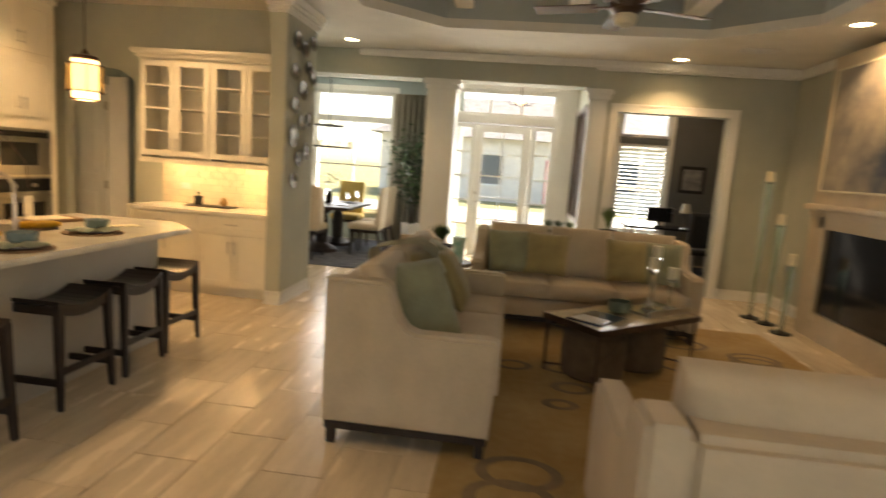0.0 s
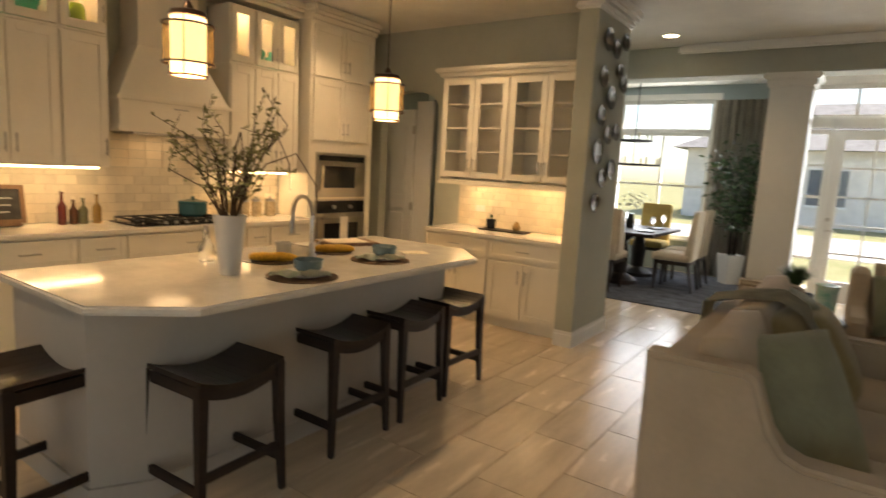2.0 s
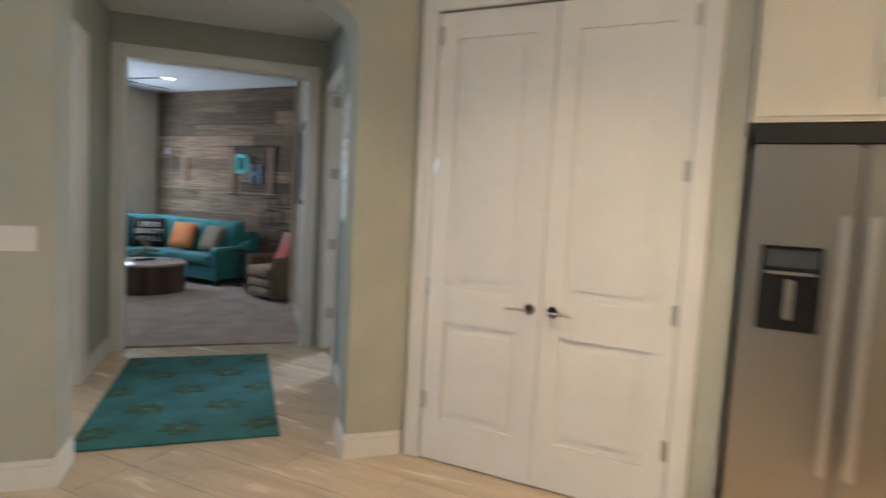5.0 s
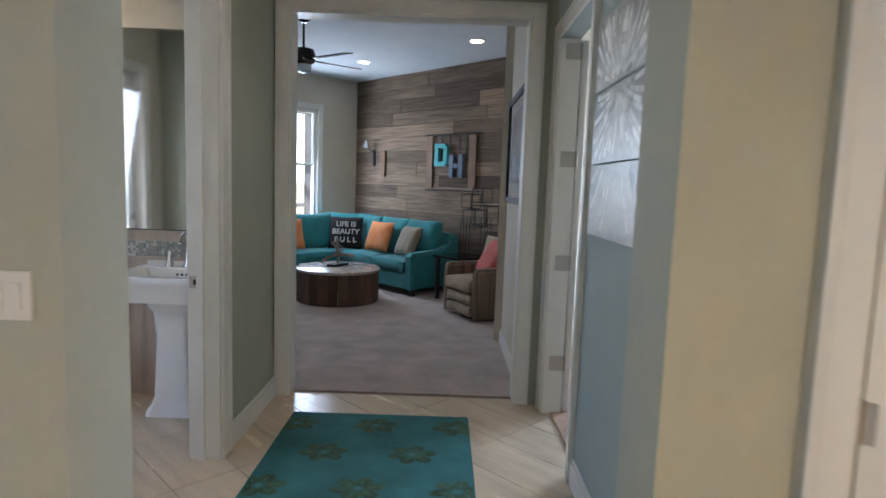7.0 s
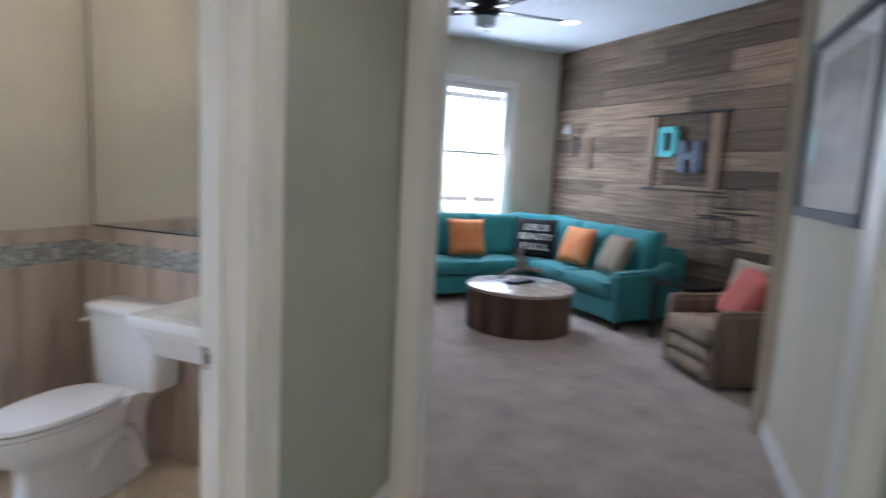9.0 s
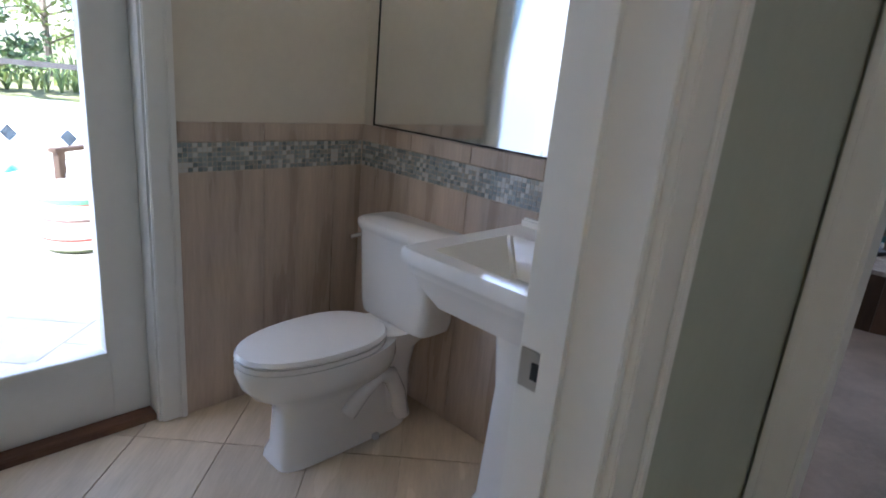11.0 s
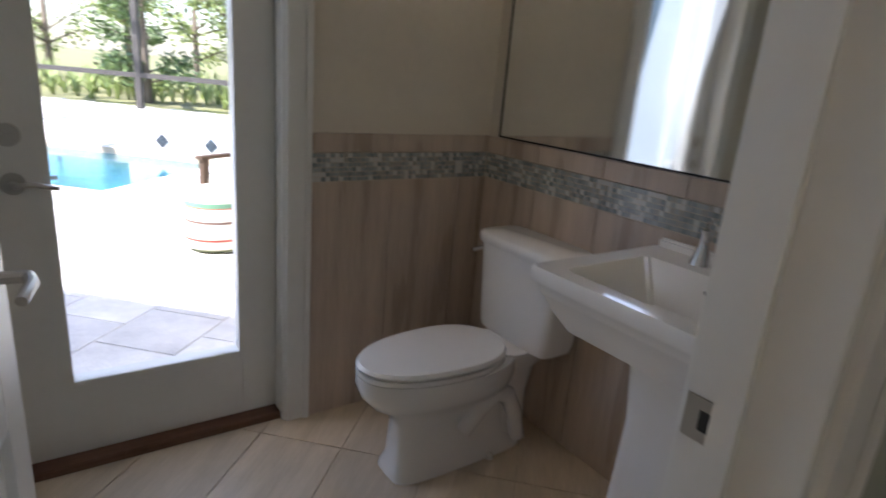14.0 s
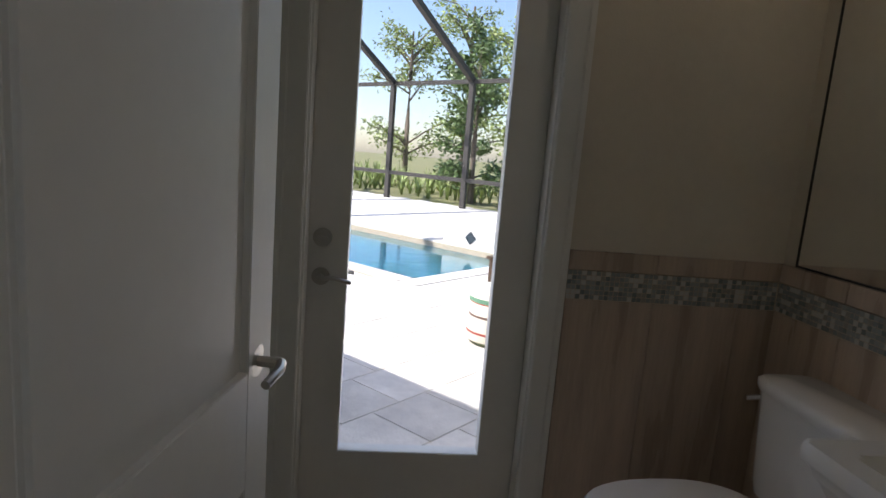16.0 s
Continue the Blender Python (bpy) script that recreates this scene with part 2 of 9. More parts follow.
def mesh_of(bm, name, material, smooth=None):
    bmesh.ops.recalc_face_normals(bm, faces=bm.faces[:])
    me = bpy.data.meshes.new(name)
    bm.to_mesh(me)
    bm.free()
    me.materials.append(material)
    if smooth is not None:
        for p in me.polygons:
            p.use_smooth = True
        me.set_sharp_from_angle(angle=radians(smooth))
    return me


def part(name, bm, material, parent, label="", smooth=35):
    ob = new(name, mesh_of(bm, name, material, smooth))
    ob.parent = parent
    return tagged(ob, label)


def thing(name, m, label, category, group=""):
    e = new(name)
    e.empty_display_size = 0.1
    e.matrix_world = m
    return tagged(e, label, category, group)


def pieces(bm, name, material, parent):
    """Each separate solid of a bmesh becomes a part of its own."""
    bm.verts.index_update()
    seen = set()
    for v in bm.verts:
        if v in seen:
            continue
        stack, isle = [v], []
        seen.add(v)
        while stack:
            q = stack.pop()
            isle.append(q)
            for e in q.link_edges:
                w = e.other_vert(q)
                if w not in seen:
                    seen.add(w)
                    stack.append(w)
        at = {q: k for k, q in enumerate(isle)}
        faces = {f for q in isle for f in q.link_faces}
        me = bpy.data.meshes.new(name)
        me.from_pydata([q.co[:] for q in isle], [], [[at[q] for q in f.verts] for f in faces])
        me.materials.append(material)
        new(name, me).parent = parent
    bm.free()


def solid(name, bm, material, m=None, label="", category="", kind="", group="", smooth=35):
    ob = new(name, mesh_of(bm, name, material, smooth))
    if m is not None:
        ob.matrix_world = m
    return tagged(ob, label, category, group, kind)


def B():
    return bmesh.new()


def wall(name, m, length, z0, z1, thick, holes, material, label):
    """A wall along local x from 0, thick towards local +y, with rectangular holes (x0, x1, z0, z1)."""
    bm = B()
    xs = sorted({0, length, *[h[0] for h in holes], *[h[1] for h in holes]})
    for a, b in zip(xs, xs[1:]):
        hs = sorted([h for h in holes if h[0] <= a + 1e-6 and h[1] >= b - 1e-6], key=lambda h: h[2])
        z = z0
        for h in hs:
            if h[2] > z + 1e-4:
                box(bm, a, 0, z, b, thick, h[2])
            z = h[3]
        if z < z1 - 1e-4:
            box(bm, a, 0, z, b, thick, z1)
    bmesh.ops.remove_doubles(bm, verts=bm.verts[:], dist=1e-5)
    return solid(name, bm, material, m, label, "wall", "structure")


def casing(bm, x0, x1, z1, w=0.09, t=0.02, z0=0.0, bottom=False):
    """Door or window casing in the plane y=0, standing t proud towards -y."""
    for a, b, s in ((x0 - w, x0, 0), (x1, x1 + w, 1)):
        box(bm, a, -t, z0, b, 0, z1, 0.004)
        o = a + (0.0 if s == 0 else w - 0.025)
        box(bm, o, -t - 0.01, z0, o + 0.025, -t + 0.001, z1 + w, 0.004)
    box(bm, x0 - w, -t, z1, x1 + w, 0, z1 + w, 0.004)
    box(bm, x0 - w, -t - 0.01, z1 + w - 0.025, x1 + w, -t + 0.001, z1 + w, 0.004)
    if bottom:
        box(bm, x0 - w - 0.02, -t - 0.03, z0 - 0.04, x1 + w + 0.02, 0, z0, 0.006)
    return bm


def skirting(name, m, runs, h=0.14, t=0.018):
    bm = B()
    for a, b in runs:
        box(bm, a, -t, 0, b, -0.0005, h - 0.03, 0.002)
        box(bm, a, -t * 0.6, h - 0.03, b, -0.0005, h, 0.004)
    return solid(name, bm, TRIM, m, "white painted moulded baseboard along the wall", "baseboard", "structure")

# ---- structure ----
H = 3.05
ARCH_V = 4.67
KY, HUT = -6.42, 6.12


def uv(u, v):
    return (-(u + v) * S2, (u - v) * S2)


def arch_header(bm, x0, x1, spring, crown, top, y0, y1, n=16):
    """The wall above a flat-arched opening."""
    pts = []
    for i in range(n + 1):
        a = math.pi * i / n
        pts.append(((x0 + x1) / 2 - (x1 - x0) / 2 * math.cos(a), spring + (crown - spring) * math.sin(a) ** 0.75))
    for (a, za), (b, zb) in zip(pts, pts[1:]):
        v = [bm.verts.new(p) for p in ((a, y0, za), (b, y0, zb), (b, y0, top), (a, y0, top), (a, y1, za), (b, y1, zb), (b, y1, top), (a, y1, top))]
        for q in ((0, 1, 2, 3), (5, 4, 7, 6), (0, 4, 5, 1), (3, 2, 6, 7)):
            bm.faces.new([v[k] for k in q])
    bmesh.ops.remove_doubles(bm, verts=bm.verts[:], dist=1e-5)
    return bm


# floors under the tiles, the ground slab of the lanai is further down
bm = B()
prism(bm, [(-7.2, -0.6), (-5.9, -0.75), uv(0.55, 4.69), (3.7, -2.9), (3.7, 11.4), (-7.2, 11.4)], -0.2, -0.006)
floor = solid("floor", bm, GROUT, None, "cream rectangular porcelain tile floor with sandy grout", "floor", "structure")
bm = B()
prism(bm, [(-0.26, 4.68), (3.62, 4.68), (3.62, 7.34), (-0.26, 7.34)], -0.2, -0.007)
floor_hall = solid("floor_hall", bm, GROUT, HALL, "cream tile floor of hall and powder room, laid diagonally", "floor", "structure")
bm = B()
prism(bm, [(-4.92, -8.65), uv(-0.27, 7.342), uv(3.6, 7.342), uv(3.6, 9.1), (-10.5, -3.6), (-10.5, -8.65)], -0.2, 0.014)
solid("floor_den", bm, CARPET, None, "taupe cut-pile carpet with faint vacuum marks", "carpet", "structure")
bm = B()
BEDROOM = [(-10.8, -3.41), (-8.42, -3.41), uv(3.56, 8.2), uv(3.56, 5.0), (-6.62, -0.6), (-6.62, 0.7), (-10.8, 0.7)]
prism(bm, BEDROOM, -0.2, 0.012)
solid("floor_bedroom", bm, mat("tan_carpet", (0.46, 0.32, 0.24), 1.0, var=0.12, bump=0.8, bscale=260), None, "tan carpet beyond the side door", "carpet", "structure")

# ceilings
TX0, TX1, TY0, TY1, TC = -2.6, 1.7, 1.9, 6.5, 0.75
bm = B()
prism(bm, [(-7.2, -0.6), (-5.9, -0.75), uv(0.55, 4.69), (TX0, -2.9), (TX0, 11.4), (-7.2, 11.4)], H, H + 0.1)
prism(bm, [(TX0, -2.9), (3.7, -2.9), (3.7, TY0), (TX0, TY0)], H, H + 0.1)
prism(bm, [(TX0, TY1), (3.7, TY1), (3.7, 11.4), (TX0, 11.4)], H, H + 0.1)
prism(bm, [(TX1, TY0), (3.7, TY0), (3.7, TY1), (TX1, TY1)], H, H + 0.1)
for cx, cy, sx, sy in ((TX0, TY0, 1, 1), (TX1, TY0, -1, 1), (TX0, TY1, 1, -1), (TX1, TY1, -1, -1)):
    prism(bm, [(cx, cy), (cx + sx * TC, cy), (cx, cy + sy * TC)], H, H + 0.1)
solid("ceiling", bm, CEIL, None, "off-white painted ceiling with an eight-sided tray", "ceiling", "structure")
OCT = [(TX0 + TC, TY0), (TX1 - TC, TY0), (TX1, TY0 + TC), (TX1, TY1 - TC), (TX1 - TC, TY1), (TX0 + TC, TY1), (TX0, TY1 - TC), (TX0, TY0 + TC)]
bm = B()
for (ax, ay), (bx, by) in zip(OCT, OCT[1:] + OCT[:1]):
    cx, cy = (TX0 + TX1) / 2, (TY0 + TY1) / 2
    j, k = 1.004, 1.06
    prism(bm, [(cx + (ax - cx) * j, cy + (ay - cy) * j), (cx + (bx - cx) * j, cy + (by - cy) * j), (cx + (bx - cx) * k, cy + (by - cy) * k), (cx + (ax - cx) * k, cy + (ay - cy) * k)], H + 0.004, H + 0.42)
prism(bm, [(TX0 - 0.3, TY0 - 0.3), (TX1 + 0.3, TY0 - 0.3), (TX1 + 0.3, TY1 + 0.3), (TX0 - 0.3, TY1 + 0.3)], H + 0.42, H + 0.5)
solid("ceiling_tray", bm, CEIL_BLUE, None, "blue-grey painted recess of the ceiling tray", "ceiling", "structure")
bm = B()
for x in (-1.65, -0.45, 0.75):
    box(bm, x - 0.1, TY0 + 0.02, H + 0.2, x + 0.1, TY1 - 0.02, H + 0.418, 0.01)
for y in (3.1, 4.2, 5.3):
    for a, b in ((TX0 + 0.05, -1.752), (-1.548, -0.552), (-0.348, 0.648), (0.852, TX1 - 0.05)):
        box(bm, a, y - 0.1, H + 0.2, b, y + 0.1, H + 0.417, 0.01)
solid("ceiling_beam", bm, CEIL, None, "off-white painted coffer beams in the tray", "ceiling beam", "structure")
bm = B()
prism(bm, [(-0.26, 4.71), (3.56, 4.71), (3.56, 7.345), (-0.26, 7.345)], 2.95, 3.04)
solid("ceiling_hall", bm, CEIL, HALL, "white painted hall ceiling", "ceiling", "structure")
solid("ceiling_bedroom", prism(B(), BEDROOM[:3] + [uv(3.56, 4.75), (-6.03, -0.72), (-6.03, 0.79), (-10.8, 0.79)], 2.952, 3.042), CEIL, None, "white painted bedroom ceiling", "ceiling", "structure")
bm = B()
prism(bm, [(-4.92, -8.7), uv(-0.27, 7.35), uv(3.55, 7.35), uv(3.55, 9.1), (-10.5, -3.6), (-10.5, -8.7)], 3.2, 3.3)
solid("ceiling_den", bm, mat("cool_white_ceiling", (0.72, 0.76, 0.80), 0.85, var=0.02, bump=0.2), None, "white painted den ceiling", "ceiling", "structure")

# walls round the kitchen and great room
wall("wall_kitchen", pose(KY, 0.8, 0, 0, 0, 90), 5.32, 0, H, 0.15, [], WALL, "sage painted kitchen wall behind the cabinets")
wall("wall_pantry", pose(-5.9, -0.73, 0, 0, 0, 90), 1.66, 0, H, 0.12, [(0.13, 1.45, 0, 2.5)], WALL, "sage painted wall with the pantry doors")
bm = box(B(), KY, 0.81, 0, -6.022, 0.929, H)
solid("wall_fridge_side", bm, WALL, None, "sage painted return beside the fridge", "wall", "structure")
bm = box(B(), -6.6, -0.8, 0, -6.5, 0.8, H)
solid("wall_pantry_back", bm, WALL, None, "plain painted back of the pantry", "wall", "structure")
bm = B()
box(bm, -7.0, HUT, 0, -6.15, HUT + 0.12, H)
box(bm, -5.3, HUT, 0, -3.39, HUT + 0.12, H)
arch_header(bm, -6.15, -5.3, 2.14, 2.37, H, HUT, HUT + 0.12)
solid("wall_hutch", bm, WALL, None, "sage painted wall with a low arched opening", "wall", "structure")
bm = box(B(), -3.39, 5.42, 0, -3.23, 6.24, H)
solid("wall_column", bm, WALL, None, "sage painted wall end hung with silver plates", "wall", "structure")
skirting("baseboard", pose(-3.39, 5.42, 0), [(0, 0.178)])
skirting("baseboard", pose(-3.23, 5.42, 0, 0, 0, 90), [(0.0, 0.82)])
bm = B()
box(bm, -3.46, 5.33, 2.93, -3.14, 6.3, 3.048, 0.03)
box(bm, -3.43, 5.38, 2.87, -3.19, 6.27, 2.93, 0.02)
solid("trim_column", bm, TRIM, None, "white crown moulding round the wall end", "crown moulding", "structure")
# room behind the small arch
TEALWALL = mat("aqua_wall_paint", (0.33, 0.39, 0.38), 0.75, var=0.03)
bm = B()
box(bm, -7.1, HUT + 0.12, 0, -7.0, 8.4, H)
box(bm, -7.0, 8.3, 0, -5.3, 8.4, H)
solid("wall_back_hall", bm, TEALWALL, None, "aqua painted wall of the back hall", "wall", "structure")
bm = box(B(), -5.32, HUT + 0.121, 0, -5.2, 11.1, H)
solid("wall_dining_west", bm, WALL_BLUE, None, "blue-grey painted dining room wall", "wall", "structure")

# dining, foyer and study
wall("wall_dining", pose(-5.2, 10.9, 0), 3.2, 0, H, 0.15, [(0.35, 1.87, 0.55, 2.82)], WALL_BLUE, "blue-grey painted dining room wall with a tall window")
wall("wall_entry", pose(-2.1, 9.9, 0), 2.1, 0, H, 0.15, [(0.06, 1.76, 0, 2.3), (0.06, 1.76, 2.42, 2.86)], TRIM, "white panelled entry wall with door, sidelights and transom")
bm = box(B(), -2.1, 9.9, 0, -2.0, 11.0, H)
solid("wall_foyer_west", bm, WALL_BLUE, None, "blue-grey painted foyer return", "wall", "structure")
bm = box(B(), -5.2, 7.95, 2.7, 0.0, 8.25, H)
box(bm, -5.2, 7.9, 2.70, 0.0, 7.95, 2.78, 0.01)
solid("wall_beam", bm, WALL, None, "sage painted header beam over the columns", "beam", "structure")
bm = box(B(), 0.0, 8.26, 0, 0.12, 9.9, H)
solid("wall_foyer_east", bm, WALL, None, "painted foyer wall carrying the tall mirror", "wall", "structure")
wall("wall_study", pose(0.0, 8.05, 0), 3.6, 0, H, 0.2, [(0.36, 1.8, 0, 2.42)], WALL, "sage painted wall with the study opening")
wall("wall_study_back", pose(0.12, 11.2, 0), 3.5, 0, H, 0.15, [(0.83, 1.73, 0.55, 2.2), (0.83, 1.73, 2.32, 2.8)], WALL_STUDY, "dark grey painted study wall with a window")
bm = box(B(), 3.2, 8.26, 0, 3.3, 11.2, H)
box(bm, 0.121, 8.26, 0, 0.14, 11.2, H)
box(bm, 0.14, 8.252, 0, 0.35, 8.27, H)
box(bm, 1.82, 8.252, 0, 3.2, 8.27, H)
solid("wall_study_sides", bm, WALL_STUDY, None, "dark grey painted study walls", "wall", "structure")
wall("wall_east", pose(2.6, 8.05, 0, 0, 0, -90), 10.95, 0, H, 0.15, [], WALL, "sage painted wall beside the fireplace")
wall("wall_south", pose(2.6, -2.9, 0, 0, 0, 180), 6.3, 0, H, 0.15, [(0.9, 5.0, 0, 2.44)], WALL, "sage painted wall with wide glass doors to the pool")
bm = B()
casing(bm, 0.36, 1.8, 2.42, 0.11, 0.025)
solid("trim_study", bm, TRIM, pose(0, 8.05, 0), "white casing round the study opening", "casing", "structure")
bm = B()
for a, b, y in ((-0.05, 0.2, 8.05),):
    box(bm, a, y - 0.1, 0, b, y - 0.001, 2.55, 0.01)
    box(bm, a - 0.03, y - 0.13, 2.55, b + 0.03, y - 0.001, 2.62, 0.015)
    box(bm, a - 0.06, y - 0.16, 2.62, b + 0.06, y - 0.001, 2.69, 0.02)
solid("trim_pilaster", bm, TRIM, None, "white pilaster at the foyer opening", "pilaster", "structure")
skirting("baseboard", pose(1.92, 8.05, 0), [(0, 0.68)])
skirting("baseboard", pose(2.6, 8.05, 0, 0, 0, -90), [(0, 1.4), (3.5, 10.9)])
bm = B()
box(bm, -3.2, 7.84, 2.95, 2.6, 7.9, H - 0.002, 0.02)
box(bm, 2.5, 6.6, 2.94, 2.599, 8.04, H - 0.002, 0.02)
box(bm, 0.0, 7.95, 2.94, 2.5, 8.049, H - 0.002, 0.02)
solid("trim_crown", bm, TRIM, None, "white crown moulding below the ceiling", "crown moulding", "structure")

column = thing("column", pose(-2.03, 8.1, 0), "square white painted column with stepped capital", "column")
part("shaft", box(B(), -0.2, -0.2, 0.2, 0.2, 0.2, 2.56, 0.008), TRIM, column)
part("base", box(box(B(), -0.24, -0.24, 0, 0.24, 0.24, 0.16, 0.01), -0.22, -0.22, 0.16, 0.22, 0.22, 0.2, 0.01), TRIM, column)
part("capital", box(box(B(), -0.23, -0.23, 2.56, 0.23, 0.23, 2.63, 0.012), -0.27, -0.27, 2.63, 0.27, 0.27, 2.699, 0.02), TRIM, column)

# arch wall with niche, at 45 degrees
bm = B()
V0, V1 = ARCH_V, ARCH_V + 0.28
box(bm, 0.52, V0, 0, 0.8, V1, H)
box(bm, 0.8, V1 - 0.03, 0, 1.6, V1, H)
box(bm, 0.8, V0, 2.72, 1.6, V1 - 0.03, H)
box(bm, 0.8, V0, 0, 1.6, V1 - 0.03, 0.1)
box(bm, 1.6, V0, 0, 1.92, V1, H)
box(bm, 3.33, V0, 0, 3.655, V1, H)
arch_header(bm, 1.92, 3.33, 2.3, 2.6, H, V0, V1)
solid("wall_arch", bm, WALL, HALL, "sage painted wall with arched opening and shelf niche", "wall", "structure")
bm = B()
for z in (0.5, 0.9, 1.31, 2.15):
    box(bm, 0.801, V0 - 0.012, z, 1.599, V1 - 0.031, z + 0.065, 0.004)
box(bm, 0.802, V1 - 0.036, 0.101, 1.598, V1 - 0.0305, 2.718)
solid("niche_shelf", bm, TRIM, HALL, "white painted shelves built into the wall niche", "shelf", "structure")
skirting("baseboard", HALL @ pose(1.6, V0, 0), [(0.0, 0.338)])
skirting("baseboard", HALL @ pose(3.312, V0, 0), [(0.0, 0.34)])
skirting("baseboard", HALL @ pose(1.92, V0, 0, 0, 0, 90), [(0.0, 0.28)])
skirting("baseboard", HALL @ pose(3.33, V1, 0, 0, 0, -90), [(0.0, 0.28)])

# hall
wall("wall_hall_left", HALL @ pose(1.65, 4.95, 0, 0, 0, 90), 2.3, 0, 2.95, 0.15, [(0.44, 1.35, 0, 2.44)], WALL_HALL, "grey-green painted hall wall with the powder room door")
wall("wall_hall_right", HALL @ pose(3.5, 7.25, 0, 0, 0, -90), 2.3, 0, 2.95, 0.12, [(0.15, 1.01, 0, 2.44)], WALL_BLUE, "pale blue-grey painted hall wall with a side door")
wall("wall_den_opening", HALL @ pose(1.5, 7.25, 0), 2.15, 0, 3.2, 0.15, [(0.25, 1.83, 0, 2.6)], WALL_HALL, "painted wall with the cased opening to the den")
wall("wall_sink", HALL @ pose(-0.26, 7.2, 0), 1.76, 0, 3.2, 0.2, [], WALL_CREAM, "cream painted powder room wall above stone tile")
wall("wall_exit", HALL @ pose(-0.1, 5.1, 0, 0, 0, 90), 2.1, 0, 2.95, 0.16, [(0.37, 1.2, 0, 2.44)], WALL_CREAM, "cream painted powder room wall with the glazed door")
bm = box(B(), -0.26, 4.96, 0, 1.5, 5.09, 2.95)
solid("wall_powder_near", bm, WALL_HALL, HALL, "grey-green painted powder room wall", "wall", "structure")
bm = B()
casing(bm, 0.44, 1.35, 2.44, 0.1)
casing_in = casing(B(), 0.95, 1.86, 2.44, 0.09)
solid("trim_powder_inside", casing_in, TRIM, HALL @ pose(1.5, 7.25, 0, 0, 0, -90), "white moulded casing inside the powder room door", "casing", "structure")
solid("trim_powder_door", bm, TRIM, HALL @ pose(1.65, 4.95, 0, 0, 0, 90), "white moulded casing of the powder room door", "casing", "structure")
bm = B()
for a, b in ((5.39, 5.408), (6.282, 6.30)):
    box(bm, 1.495, a, 0, 1.655, b, 2.44, 0.002)
box(bm, 1.495, 5.408, 2.422, 1.655, 6.282, 2.44)
box(bm, 1.54, 6.27, 0, 1.575, 6.282, 2.42)
solid("door_frame_powder", bm, TRIM, HALL, "white painted door jamb with stop", "door frame", "structure")
bm = B()
casing(bm, 0.15, 1.01, 2.44)
solid("trim_side_door", bm, TRIM, HALL @ pose(3.5, 7.25, 0, 0, 0, -90), "white moulded casing of the side door", "casing", "structure")
bm = B()
for a, b in ((6.238, 6.256), (7.084, 7.102)):
    box(bm, 3.495, a, 0, 3.625, b, 2.44, 0.002)
solid("door_frame_side", bm, TRIM, HALL, "white painted side door jamb", "door frame", "structure")
bm = B()
casing(bm, 0.25, 1.83, 2.6)
for a, b in ((0.248, 0.262), (1.818, 1.832)):
    box(bm, a, -0.005, 0, b, 0.155, 2.6, 0.002)
box(bm, 0.262, -0.005, 2.586, 1.818, 0.155, 2.6)
solid("trim_den_opening", bm, TRIM, HALL @ pose(1.5, 7.25, 0), "white moulded casing of the den opening", "casing", "structure")
skirting("baseboard", HALL @ pose(1.65, 4.95, 0, 0, 0, 90), [(0, 0.34), (1.45, 2.3)])
skirting("baseboard", HALL @ pose(3.5, 7.25, 0, 0, 0, -90), [(1.1, 2.3)])
# bedroom beyond the side door, square to the house
BX, BY = -10.7, -3.3
wall("wall_bedroom_west", pose(BX, -3.42, 0, 0, 0, 90), 4.1, 0, 2.95, 0.12, [(0.62, 2.3, 0.75, 2.25)], WALL_CREAM, "cream painted bedroom wall with the window")
solid("wall_bedroom_south", box(B(), BX + 0.001, BY - 0.12, 0, -8.25, BY, 2.95), WALL_CREAM, None, "cream painted bedroom wall with a closet door", "wall", "structure")
solid("wall_bedroom_north", box(B(), BX + 0.001, 0.6, 0, -6.62, 0.7, 2.95), WALL_CREAM, None, "plain cream painted bedroom wall", "wall", "structure")
solid("trim_closet", casing(B(), 0.0, 0.71, 2.42, 0.085), TRIM, pose(-9.86, BY, 0, 0, 0, 180), "white moulded casing of the closet door", "casing", "structure")

# den
DX, DY, DH = -10.35, -8.57, 3.2
bm = B()
box(bm, 3.39, 7.4, 0, 3.54, 8.96, DH)
solid("wall_den_picture", bm, WALL_CREAM, HALL, "cream painted den wall with a framed picture", "wall", "structure")
skirting("baseboard", HALL @ pose(3.39, 8.96, 0, 0, 0, -90), [(0, 1.55)])
bm = box(B(), DX - 0.2, -3.94, 0, -8.64, -3.8, DH)
solid("wall_den_north", bm, WALL_CREAM, None, "cream painted den wall", "wall", "structure")
bm = box(B(), DX - 0.2, DY - 0.15, 0, DX, -3.94, DH)
wall_boards = solid("wall_den_back", bm, mat("dark_batten_board", (0.05, 0.04, 0.03), 0.9, var=0.1), None, "feature wall of reclaimed grey-brown boards", "wall", "structure")
wall("wall_den_window", pose(-4.9, DY, 0, 0, 0, 180), -4.9 - DX, 0, DH, 0.15, [(3.7, 4.66, 0.9, 2.65)], WALL_CREAM, "cream painted den wall with a window")
bm = box(B(), -5.05, DY + 0.001, 0, -4.9, -5.43, DH)
solid("wall_den_outer", bm, WALL_CREAM, None, "cream painted den wall", "wall", "structure")

